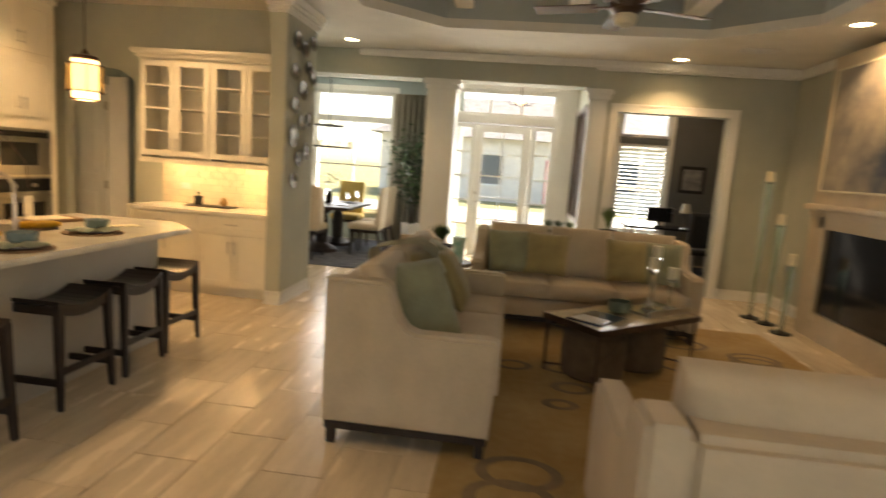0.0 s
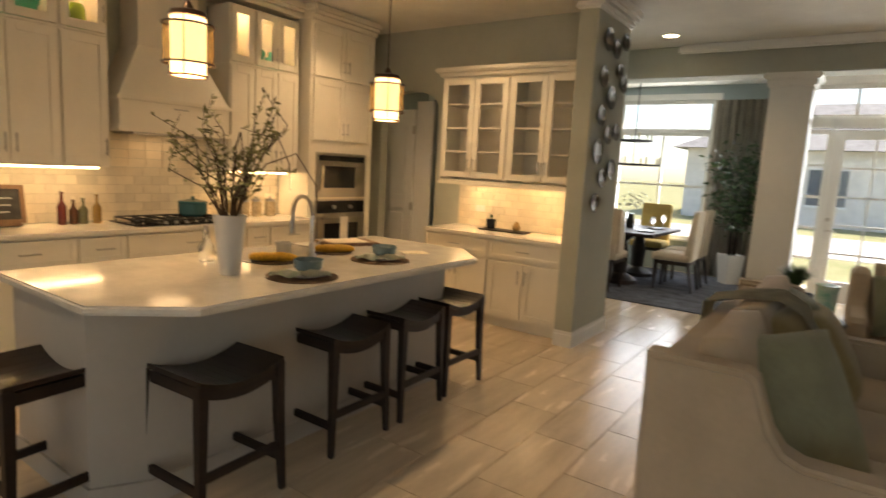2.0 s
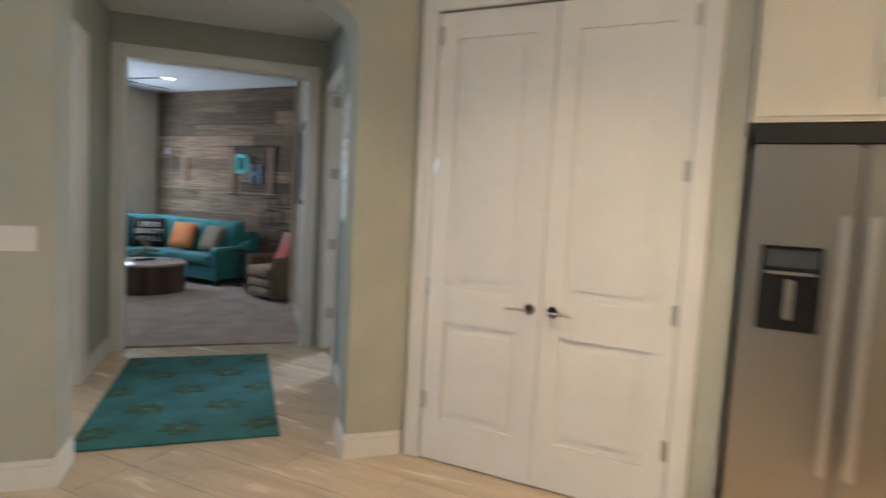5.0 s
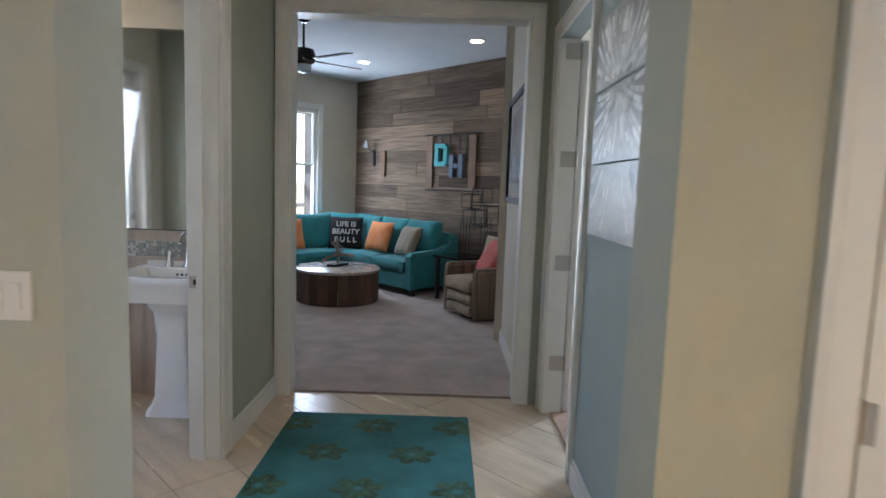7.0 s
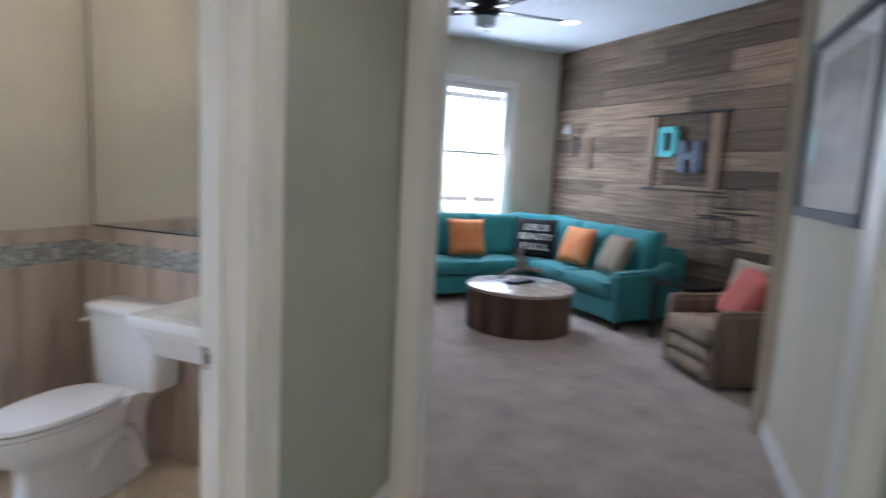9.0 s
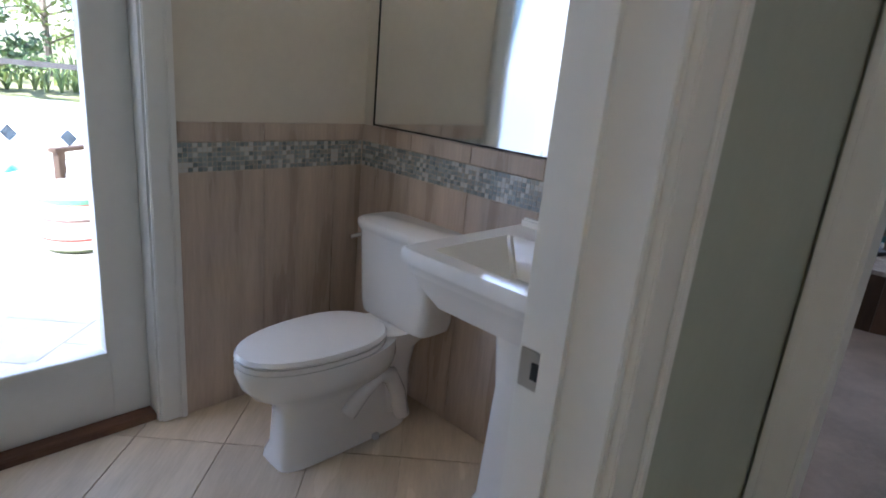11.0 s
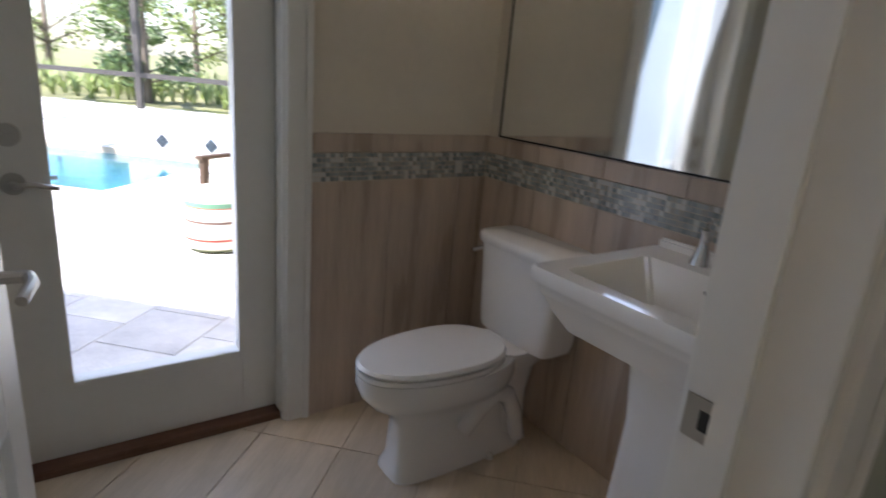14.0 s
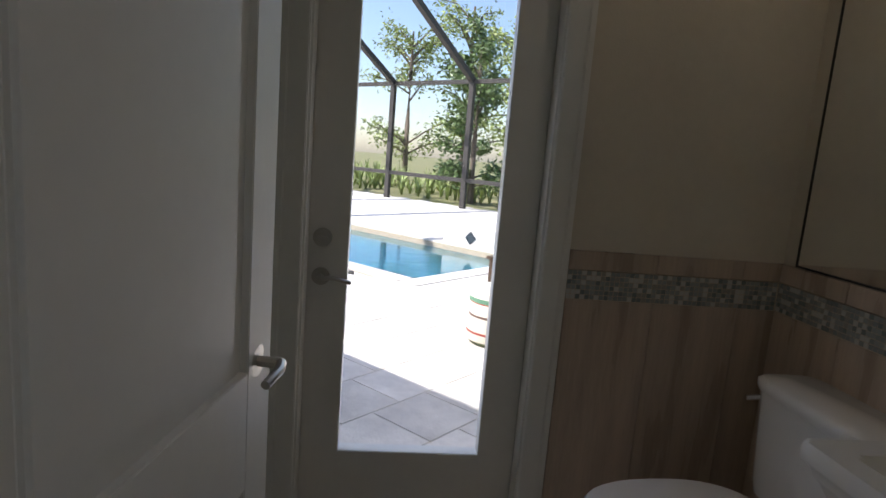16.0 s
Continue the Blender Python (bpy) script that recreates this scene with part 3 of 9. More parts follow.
# ---- ceiling lights ----
def can_light(x, y, z, power=22, colour=CAN, m=None, angle=125):
    mm = (m or Matrix()) @ Matrix.Translation((x, y, z))
    t = thing("recessed_light", mm, "white round recessed ceiling light, lit, seen or added as fill", "ceiling light", "recessed lights")
    part("ring", lathe(B(), [(0.075, -0.001), (0.1, -0.004), (0.098, -0.012), (0.075, -0.006)], n=28, close=False), TRIM, t)
    part("lens", cyl(B(), 0, 0, -0.005, -0.002, 0.076, n=24), BULB, t, "glowing lens")
    lamp("can_lamp", "SPOT", mm @ Matrix.Translation((0, 0, -0.03)), power, colour, size=0.06, angle=angle)


# the last one, in the back hall, is unseen: added to brighten that room
for x, y in ((-4.29, 5.05), (-5.3, 4.7), (-3.17, 7.36), (0.97, 7.6), (2.0, 5.66), (-6.0, 7.2)):
    can_light(x, y, H, 21)
# unseen cans added as fill, each power set for the brightness around it
for x, y, p in ((-4.3, 2.0, 18), (0.3, 1.0, 8), (-4.4, 0.3, 17)):
    can_light(x, y, H, p)


# ---- cabinetry ----
def shaker(w, h, rail=0.06, t=0.02, glass=False):
    bm = B()
    for a, b, c, d in ((0, rail, 0, h), (w - rail, w, 0, h), (rail, w - rail, 0, rail), (rail, w - rail, h - rail, h)):
        box(bm, a, -t, c, b, 0, d, 0.0025)
    if not glass:
        box(bm, rail - 0.004, -t + 0.011, rail - 0.004, w - rail + 0.004, -0.001, h - rail + 0.004)
    return bm


def bar_handle(parent, x, z, upright=True, L=0.13, y=-0.02):
    bm = B()
    a, b = ((x, y - 0.028, z - L / 2), (x, y - 0.028, z + L / 2)) if upright else ((x - L / 2, y - 0.028, z), (x + L / 2, y - 0.028, z))
    rod(bm, a, b, 0.006)
    for k in (0.15, 0.85):
        p = Vector(a).lerp(Vector(b), k)
        rod(bm, p, p + Vector((0, 0.03, 0)), 0.0045, 8)
    return part("handle", bm, NICKEL, parent, "brushed nickel bar handle")


def cabinet(name, m, w, d, h, doors, label, drawers=(), toe=0.0, low=True, group="kitchen cabinets", glass=False, shelves=()):
    """doors: (x0, x1, z0, z1, handle side); drawers: (x0, x1, z0, z1)."""
    c = thing(name, m, label, "cabinet", group)
    if glass:
        bm = B()
        box(bm, 0, 0, toe, 0.018, d, h)
        box(bm, w - 0.018, 0, toe, w, d, h)
        box(bm, 0.018, 0, h - 0.018, w - 0.018, d, h)
        box(bm, 0.018, 0, toe, w - 0.018, d, toe + 0.018)
        box(bm, 0.018, d - 0.012, toe + 0.018, w - 0.018, d, h - 0.018)
        part("body", bm, CAB, c)
        for z in shelves:
            part("shelf", box(B(), 0.02, 0.03, z, w - 0.02, d - 0.014, z + 0.018), CAB, c)
    else:
        bm = box(B(), 0, 0, toe, w, d, h)
        if 0 < toe < 0.3:
            box(bm, 0.0, 0.07, 0, w, d, toe)
        part("body", bm, CAB, c)
    for x0, x1, z0, z1, side in doors:
        dr = part("door", shaker(x1 - x0 - 0.005, z1 - z0 - 0.005, glass=glass), CAB, c)
        dr.location = (x0 + 0.0025, -0.001, z0 + 0.0025)
        if glass:
            ww, hh = x1 - x0, z1 - z0
            p = part("pane", box(B(), 0.055, -0.012, 0.055, ww - 0.06, -0.008, hh - 0.06), PANE, dr, "clear glass pane")
            p.visible_shadow = False
        hx = 0.03 if side == "L" else x1 - x0 - 0.035
        hz = (0.13 if low else z1 - z0 - 0.13)
        bar_handle(dr, hx, hz)
    for x0, x1, z0, z1 in drawers:
        dr = part("drawer", shaker(x1 - x0 - 0.005, z1 - z0 - 0.005, 0.035), CAB, c)
        dr.location = (x0 + 0.0025, -0.001, z0 + 0.0025)
        bar_handle(dr, (x1 - x0) / 2, (z1 - z0) / 2, False)
    return c


W = lambda x, y, z=0.0: pose(x, y, z, 0, 0, 90)   # faces the kitchen from its long wall
# cabinet over the fridge and its upper row
cabinet("fridge_cabinet", W(-5.87, 0.94), 0.97, 0.54, 2.9, [(0.02, 0.485, 1.9, 2.45, "R"), (0.485, 0.95, 1.9, 2.45, "L"), (0.02, 0.485, 2.48, 2.86, "R"), (0.485, 0.95, 2.48, 2.86, "L")],
        "cream painted cabinet bridging over the fridge", toe=1.88)
# left uppers with a lit glass row
cabinet("upper_cabinet", W(-6.07, 1.93), 0.64, 0.345, 2.34, [(0.005, 0.32, 1.39, 2.33, "R"), (0.32, 0.635, 1.39, 2.33, "L")], "cream painted shaker wall cabinet with two doors", toe=1.37)
cabinet("upper_cabinet", W(-6.07, 2.572), 0.33, 0.345, 2.34, [(0.005, 0.325, 1.39, 2.33, "R")], "cream painted shaker wall cabinet with one door", toe=1.37)
cabinet("glass_cabinet", W(-6.07, 1.93), 0.64, 0.345, 2.86, [(0.005, 0.32, 2.36, 2.85, "R"), (0.32, 0.635, 2.36, 2.85, "L")], "cream glass-fronted top cabinet, lit inside", toe=2.342, glass=True)
cabinet("glass_cabinet", W(-6.07, 2.572), 0.33, 0.345, 2.86, [(0.005, 0.325, 2.36, 2.85, "R")], "cream glass-fronted top cabinet, lit inside", toe=2.342, glass=True)
# right uppers
cabinet("upper_cabinet", W(-6.07, 3.95), 0.26, 0.345, 2.34, [(0.005, 0.255, 1.39, 2.33, "L")], "cream painted narrow shaker wall cabinet", toe=1.37)
cabinet("upper_cabinet", W(-6.07, 4.212), 0.53, 0.345, 2.34, [(0.005, 0.265, 1.39, 2.33, "R"), (0.265, 0.525, 1.39, 2.33, "L")], "cream painted shaker wall cabinet with two doors", toe=1.37)
cabinet("glass_cabinet", W(-6.07, 3.95), 0.26, 0.345, 2.86, [(0.005, 0.255, 2.36, 2.85, "L")], "cream glass-fronted top cabinet, lit inside", toe=2.342, glass=True)
cabinet("glass_cabinet", W(-6.07, 4.212), 0.53, 0.345, 2.86, [(0.005, 0.265, 2.36, 2.85, "R"), (0.265, 0.525, 2.36, 2.85, "L")], "cream glass-fronted top cabinet, lit inside", toe=2.342, glass=True)
# oven tower
cabinet("oven_tower", W(-5.93, 4.78), 0.93, 0.48, 2.9, [(0.03, 0.465, 1.72, 2.34, "R"), (0.465, 0.9, 1.72, 2.34, "L"), (0.03, 0.465, 2.36, 2.86, "R"), (0.465, 0.9, 2.36, 2.86, "L")],
        "cream painted tall cabinet housing the ovens", drawers=[(0.03, 0.9, 0.12, 0.42)], toe=0.1)
bm = B()
for x0, y0, y1, d in ((-5.8, 0.94, 1.91, 0.0), (-6.0, 1.93, 2.9, 0.0), (-6.0, 3.95, 4.745, 0.0), (-5.86, 4.78, 5.71, 0.0)):
    box(bm, KY + 0.002, y0 - 0.02, 2.9, x0 - 0.07 + 0.03, y1 + 0.02, 2.95, 0.01)
    box(bm, KY + 0.002, y0 - 0.04, 2.95, x0 + 0.02, y1 + 0.04, 3.045, 0.03)
solid("trim_cabinet_crown", bm, CAB, None, "cream crown moulding above the kitchen cabinets", "crown moulding", "structure")
# base cabinets
y = 1.93
for w, kind in ((0.62, 2), (0.34, 1), (1.06, 2), (0.26, 1), (0.53, 2)):
    ds = [(0.005, w / 2, 0.12, 0.66, "R"), (w / 2, w - 0.005, 0.12, 0.66, "L")] if kind == 2 else [(0.005, w - 0.005, 0.12, 0.66, "R")]
    cabinet("base_cabinet", W(-5.82, y), w - 0.004, 0.595, 0.882, ds, "cream painted base cabinet with drawer over doors", drawers=[(0.005, w - 0.009, 0.69, 0.87)], toe=0.1, low=False)
    y += w
bm = box(B(), KY + 0.002, 1.905, 0.883, -5.785, 4.775, 0.92, 0.008)
solid("worktop", bm, QUARTZ, None, "polished cream stone worktop along the range wall", "worktop")
bm = B()
bw = 0.15
for r in range(6):
    z = 0.922 + r * 0.0745
    y = 1.905 - (0.075 if r % 2 else 0)
    while y < 4.77:
        a, b = max(1.905, y), min(4.775, y + bw)
        top = z + 0.0715
        if b - a > 0.02:
            box(bm, KY + 0.001, a + 0.0015, z, KY + 0.011, b - 0.0015, min(top, 1.366), 0.0015)
        y += bw
for r in range(4):
    z = 1.369 + r * 0.0745
    for k in range(7):
        box(bm, KY + 0.001, 2.905 + k * bw + 0.0015, z, KY + 0.011, min(2.905 + (k + 1) * bw, 3.94) - 0.0015, z + 0.0715, 0.0015)
GLAZE = mat("cream_glazed_tile", (0.72, 0.64, 0.50), 0.22, var=0.05, obj=0.07, bump=0.1, bscale=30)
splash = solid("backsplash", box(B(), KY + 0.0005, 1.906, 0.9215, KY + 0.006, 4.774, 1.366), GROUT, None, "cream glazed brick-shaped wall tiles behind the range", "backsplash", "structure")
pieces(bm, "tile", GLAZE, splash)


# ---- fridge ----
def fridge():
    f = thing("fridge", W(-5.84, 0.955), "brushed stainless side-by-side fridge with ice dispenser", "fridge")
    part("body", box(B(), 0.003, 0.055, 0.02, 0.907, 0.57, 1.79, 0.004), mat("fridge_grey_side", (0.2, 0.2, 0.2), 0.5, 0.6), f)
    part("grille", box(B(), 0.01, 0.02, 0.0, 0.9, 0.054, 0.028, 0.004), BLACK_M, f)
    for x0, x1 in ((0.004, 0.398), (0.404, 0.906)):
        part("door", box(B(), x0, 0, 0.03, x1, 0.055, 1.785, 0.014), STEEL, f)
    for x in (0.352, 0.45):
        bm = B()
        box(bm, x - 0.016, -0.06, 0.42, x + 0.016, -0.04, 1.5, 0.008)
        for z in (0.46, 1.46):
            box(bm, x - 0.012, -0.042, z - 0.03, x + 0.012, 0.001, z + 0.03, 0.004)
        part("handle", bm, mat("pale_satin_steel", (0.75, 0.74, 0.72), 0.3, 1.0, var=0.01), f, "long steel bar handle")
    d = part("dispenser", box(B(), 0.07, -0.006, 1.0, 0.30, 0.003, 1.36, 0.005), BLACK, f, "black ice and water dispenser")
    bm = box(B(), 0.085, -0.010, 1.27, 0.285, -0.0055, 1.345, 0.003)
    part("display", bm, mat("dispenser_display", (0.05, 0.06, 0.07), 0.1), d)
    bm = box(B(), 0.09, -0.018, 1.24, 0.28, -0.0055, 1.252, 0.002)
    box(bm, 0.17, -0.02, 1.05, 0.2, -0.0055, 1.22, 0.004)
    part("paddle", bm, NICKEL, d)
    # black block put in for the shade between fridge and cabinet
    part("top_gap_shade", box(B(), 0.0, 0.02, 1.792, 0.93, 0.5, 1.872), BLACK_M, f, "black block standing for the shaded gap above the fridge")


fridge()


# ---- hood, cooktop, ovens ----
def hood():
    h = thing("range_hood", W(-5.98, 2.92), "cream painted tapered wood range hood", "range hood")
    bm = B()
    box(bm, 0.01, 0.0, 1.66, 1.0, 0.43, 1.70, 0.006)
    box(bm, 0.03, 0.02, 1.70, 0.98, 0.43, 1.90, 0.004)
    box(bm, 0.005, -0.01, 1.90, 1.005, 0.43, 1.93, 0.008)
    part("apron", bm, CAB, h)
    bm = B()
    lo = [(0.03, 0.02, 1.93), (0.98, 0.02, 1.93), (0.98, 0.435, 1.93), (0.03, 0.435, 1.93)]
    hi = [(0.24, 0.14, 2.34), (0.77, 0.14, 2.34), (0.77, 0.435, 2.34), (0.24, 0.435, 2.34)]
    a, b = [bm.verts.new(p) for p in lo], [bm.verts.new(p) for p in hi]
    for i in range(4):
        bm.faces.new((a[i], a[(i + 1) % 4], b[(i + 1) % 4], b[i]))
    bm.faces.new(a), bm.faces.new(b)
    part("canopy", bm, CAB, h)
    bm = box(B(), 0.235, 0.135, 2.34, 0.775, 0.435, 2.37, 0.006)
    box(bm, 0.25, 0.15, 2.37, 0.76, 0.435, 3.045)
    part("chimney", bm, CAB, h)
    part("filter", box(B(), 0.15, 0.06, 1.645, 0.86, 0.4, 1.66), STEEL, h)
    part("handle", rod(B(), (0.44, -0.03, 1.86), (0.56, -0.03, 1.86), 0.006), NICKEL, h)


hood()
lamp("hood_lamp", "AREA", look((-6.15, 3.42, 1.64), (-6.15, 3.42, 0)), 0.4, WARM, 0.3)


def cooktop():
    c = thing("cooktop", W(-5.87, 3.0, 0.92), "black five-burner gas cooktop set in the worktop", "cooktop")
    part("plate", box(B(), 0, 0, 0.0, 0.86, 0.48, 0.012, 0.004), BLACK, c)
    for x, y in ((0.18, 0.13), (0.18, 0.36), (0.68, 0.13), (0.68, 0.36), (0.43, 0.25)):
        part("burner", lathe(B(), [(0.05, 0.012), (0.05, 0.02), (0.03, 0.026), (0.03, 0.032)], x, y, 16), BLACK_M, c)
    for x0, x1 in ((0.04, 0.30), (0.31, 0.55), (0.56, 0.82)):
        bm = B()
        for x in (x0, (x0 + x1) / 2 - 0.006, x1 - 0.012):
            box(bm, x, 0.03, 0.034, x + 0.012, 0.45, 0.046)
        for y in (0.03, 0.23, 0.438):
            box(bm, x0, y, 0.034, x1, y + 0.012, 0.0465)
        for x in (x0, x1 - 0.012):
            for y in (0.03, 0.438):
                box(bm, x, y, 0.012, x + 0.012, y + 0.012, 0.034)
        part("grate", bm, BLACK_M, c)
    for k in range(5):
        part("knob", cyl(B(), 0.25 + 0.09 * k, 0.035, 0.012, 0.034, 0.016, n=14), STEEL, c)


cooktop()


def oven(z0, z1, name, label):
    h = z1 - z0
    o = thing(name, W(-5.935, 4.87, z0), label, "oven")
    part("frame", box(B(), 0, -0.012, 0, 0.75, 0.0005, h, 0.004), STEEL, o)
    return o, h


o, h = oven(1.13, 1.60, "microwave_oven", "built-in stainless microwave oven with dark window")
part("door", box(B(), 0.05, -0.03, 0.06, 0.7, -0.012, h - 0.1, 0.006), STEEL, o)
part("window", box(B(), 0.1, -0.034, 0.1, 0.56, -0.0295, h - 0.14, 0.002), BLACK, o, "dark oven window")
part("panel", box(B(), 0.04, -0.02, h - 0.085, 0.71, -0.012, h - 0.03, 0.003), BLACK, o)
part("handle", rod(B(), (0.08, -0.06, h - 0.115), (0.68, -0.06, h - 0.115), 0.01), STEEL, o)
o, h = oven(0.45, 1.11, "wall_oven", "built-in stainless wall oven with towel over its handle")
part("panel", box(B(), 0.02, -0.02, h - 0.15, 0.73, -0.012, h - 0.02, 0.003), BLACK, o)
for x in (0.25, 0.5):
    part("knob", cyl(B(), 0, 0, 0, 0.03, 0.02, n=16, m=pose(x, -0.02, h - 0.085, 90)), STEEL, o)
part("door", box(B(), 0.02, -0.03, 0.02, 0.73, -0.012, h - 0.17, 0.006), STEEL, o)
part("window", box(B(), 0.12, -0.034, 0.1, 0.63, -0.0295, h - 0.26, 0.002), BLACK, o, "dark oven window")
part("handle", rod(B(), (0.06, -0.065, h - 0.2), (0.69, -0.065, h - 0.2), 0.011), STEEL, o)
bm = B()
box(bm, 4.87 + 0.3, 0, 0.6, 4.87 + 0.42, 0.012, 0.925, 0.004)
towel = solid("kitchen_towel", box(B(), 0.30, -0.086, 0.10, 0.42, -0.078, h - 0.186, 0.003), mat("white_cotton", (0.78, 0.76, 0.70), 0.95, bump=0.5, bscale=300), W(-5.935, 4.87, 0.45), "white cotton towel hung over the oven handle", "towel")
bm.free()

# under-cabinet light strips
for y0, y1 in ((1.95, 2.88), (3.97, 4.72)):
    lamp("strip_lamp", "AREA", look((-6.2, (y0 + y1) / 2, 1.362), (-6.26, (y0 + y1) / 2, 0)), 1.8, WARM, y1 - y0, 0.05)
    solid("strip_light", box(B(), -6.24, y0, 1.352, -6.2, y1, 1.369, 0.003), glow_mat("strip_glow", (1.0, 0.78, 0.45), 4), None, "thin lit strip under the wall cabinets", "light strip", group="strip lights")
for y in (2.25, 2.74, 4.08, 4.47):
    lamp("cabinet_lamp", "POINT", pose(-6.2, y, 2.82), 0.9, WARM, 0.03)
    solid("cabinet_light", cyl(B(), -6.2, y, 2.83, 2.841, 0.03, n=16), BULB, None, "small puck light inside the glass cabinet", "cabinet light", group="cabinet lights")

# ---- hutch ----
HX0, HX1, HF, HU = -4.93, -3.395, 5.50, 5.78
hw = HX1 - HX0
for k in range(2):
    w = hw / 2
    cabinet("base_cabinet", pose(HX0 + k * w, HF, 0), w - 0.003, HUT - HF - 0.002, 0.862, [(0.005, w / 2, 0.12, 0.66, "R"), (w / 2, w - 0.008, 0.12, 0.66, "L")],
            "cream painted hutch base cabinet with drawer over two doors", drawers=[(0.005, w - 0.008, 0.69, 0.85)], toe=0.1, low=False, group="hutch cabinets")
solid("hutch_worktop", box(B(), HX0 - 0.025, HF - 0.03, 0.863, HX1 - 0.002, HUT - 0.001, 0.9, 0.008), QUARTZ, None, "polished cream stone top of the hutch", "worktop")
ux0, ux1 = -5.0, -3.392
uw = (ux1 - ux0) / 2
for k in range(2):
    cabinet("hutch_glass_cabinet", pose(ux0 + k * uw, HU, 0), uw - 0.003, HUT - HU - 0.002, 2.44, [(0.01, uw / 2, 1.42, 2.42, "R"), (uw / 2, uw - 0.012, 1.42, 2.42, "L")],
            "cream hutch wall cabinet with glass doors and three shelves", toe=1.38, glass=True, shelves=(1.68, 1.92, 2.16), group="hutch cabinets")
bm = B()
box(bm, ux0 - 0.03, HU - 0.05, 2.44, ux1, HUT - 0.001, 2.48, 0.01)
box(bm, ux0 - 0.07, HU - 0.09, 2.48, ux1, HUT - 0.001, 2.53, 0.015)
box(bm, ux0 - 0.01, HU - 0.02, 1.345, ux1, HU + 0.015, 1.378, 0.004)
solid("hutch_crown", bm, CAB, None, "cream crown and light rail of the hutch", "crown moulding", "structure")
bm = B()
for r in range(6):
    z = 0.902 + r * 0.0745
    x = ux0 + 0.05 - (0.075 if r % 2 else 0)
    while x < HX1 - 0.01:
        a, b = max(ux0 + 0.05, x), min(HX1 - 0.002, x + 0.15)
        if b - a > 0.02:
            box(bm, a + 0.0015, HUT - 0.011, z, b - 0.0015, HUT - 0.001, min(z + 0.0715, 1.378), 0.0015)
        x += 0.15
hutch_splash = solid("hutch_backsplash", box(B(), ux0 + 0.052, HUT - 0.006, 0.9015, HX1 - 0.004, HUT - 0.0005, 1.376), GROUT, None, "cream glazed brick-shaped wall tiles in the hutch", "backsplash", "structure")
pieces(bm, "tile", GLAZE, hutch_splash)
for x in (-4.6, -3.8):
    lamp("strip_lamp", "AREA", look((x, 5.93, 1.365), (x, 5.98, 0)), 2.6, WARM, 0.55, 0.05)
    solid("strip_light", box(B(), x - 0.27, 5.92, 1.352, x + 0.27, 5.95, 1.374, 0.003), glow_mat("strip_glow", (1.0, 0.78, 0.45), 4), None, "thin lit strip under the hutch cabinets", "light strip", group="strip lights")

# ---- island ----
IX0, IX1, IY0, IY1, IC = -4.57, -3.37, 1.67, 4.3, 0.3
top = [(IX0, IY0), (IX1 - IC, IY0), (IX1, IY0 + IC), (IX1, IY1 - IC), (IX1 - IC, IY1), (IX0, IY1)]
island = thing("kitchen_island", pose(0, 0, 0), "pale grey panelled kitchen island with clipped corners", "kitchen island")
bm = prism(B(), top, 0.882, 0.92)
bmesh.ops.bevel(bm, geom=[e for e in bm.edges if abs(e.verts[0].co.z - e.verts[1].co.z) < 1e-5], offset=0.01, segments=3, affect="EDGES")
part("top", bm, QUARTZ, island, "polished cream stone island top")
ISL = mat("pale_grey_island_paint", (0.50, 0.47, 0.42), 0.5, var=0.03)
body = [(IX0 + 0.05, IY0 + 0.06), (IX1 - IC - 0.12, IY0 + 0.06), (IX1 - 0.3, IY0 + 0.26), (IX1 - 0.3, IY1 - 0.26), (IX1 - IC - 0.12, IY1 - 0.06), (IX0 + 0.05, IY1 - 0.06)]
part("body", prism(B(), body, 0.0, 0.881), ISL, island)
base = [(x + (0.012 if x > -4 else -0.012), y + (0.012 if y > 3 else -0.012)) for x, y in body]
part("plinth", prism(B(), base, 0.0, 0.11), ISL, island)
# island sink: flat plate, its colour darkened for the shade of a hollow basin
sink = thing("island_sink", pose(-4.3, 3.05, 0.92), "stainless undermount sink in the island", "sink")
bm = B()
box(bm, -0.2, -0.33, 0.0005, 0.2, 0.33, 0.0035, 0.001)
part("basin", bm, mat("shaded_sink_steel", (0.12, 0.11, 0.10), 0.3, 0.9), sink)
bm = B()
for a, b, c, d in ((-0.215, -0.345, -0.2, 0.345), (0.2, -0.345, 0.215, 0.345), (-0.2, -0.345, 0.2, -0.33), (-0.2, 0.33, 0.2, 0.345)):
    box(bm, a, b, 0.0005, c, d, 0.006, 0.001)
part("rim", bm, STEEL, sink)
faucet = thing("kitchen_faucet", pose(-4.02, 3.12, 0.92), "brushed nickel gooseneck kitchen faucet", "faucet")
bm = tube(B(), [(0, 0, 0.0), (0, 0, 0.25), *[(-0.09 + 0.09 * math.cos(a), 0, 0.27 + 0.1 * math.sin(a)) for a in np.linspace(0, math.pi, 9)], (-0.18, 0, 0.22)], 0.013, 10)
lathe(bm, [(0.03, 0), (0.028, 0.012), (0.018, 0.03), (0.018, 0.09)])
part("spout", bm, NICKEL, faucet)
part("spray_head", cyl(B(), -0.18, 0, 0.13, 0.225, 0.018, 0.015), NICKEL, faucet)
part("lever", rod(B(), (0, 0.0, 0.06), (0.0, 0.09, 0.11), 0.007), NICKEL, faucet)


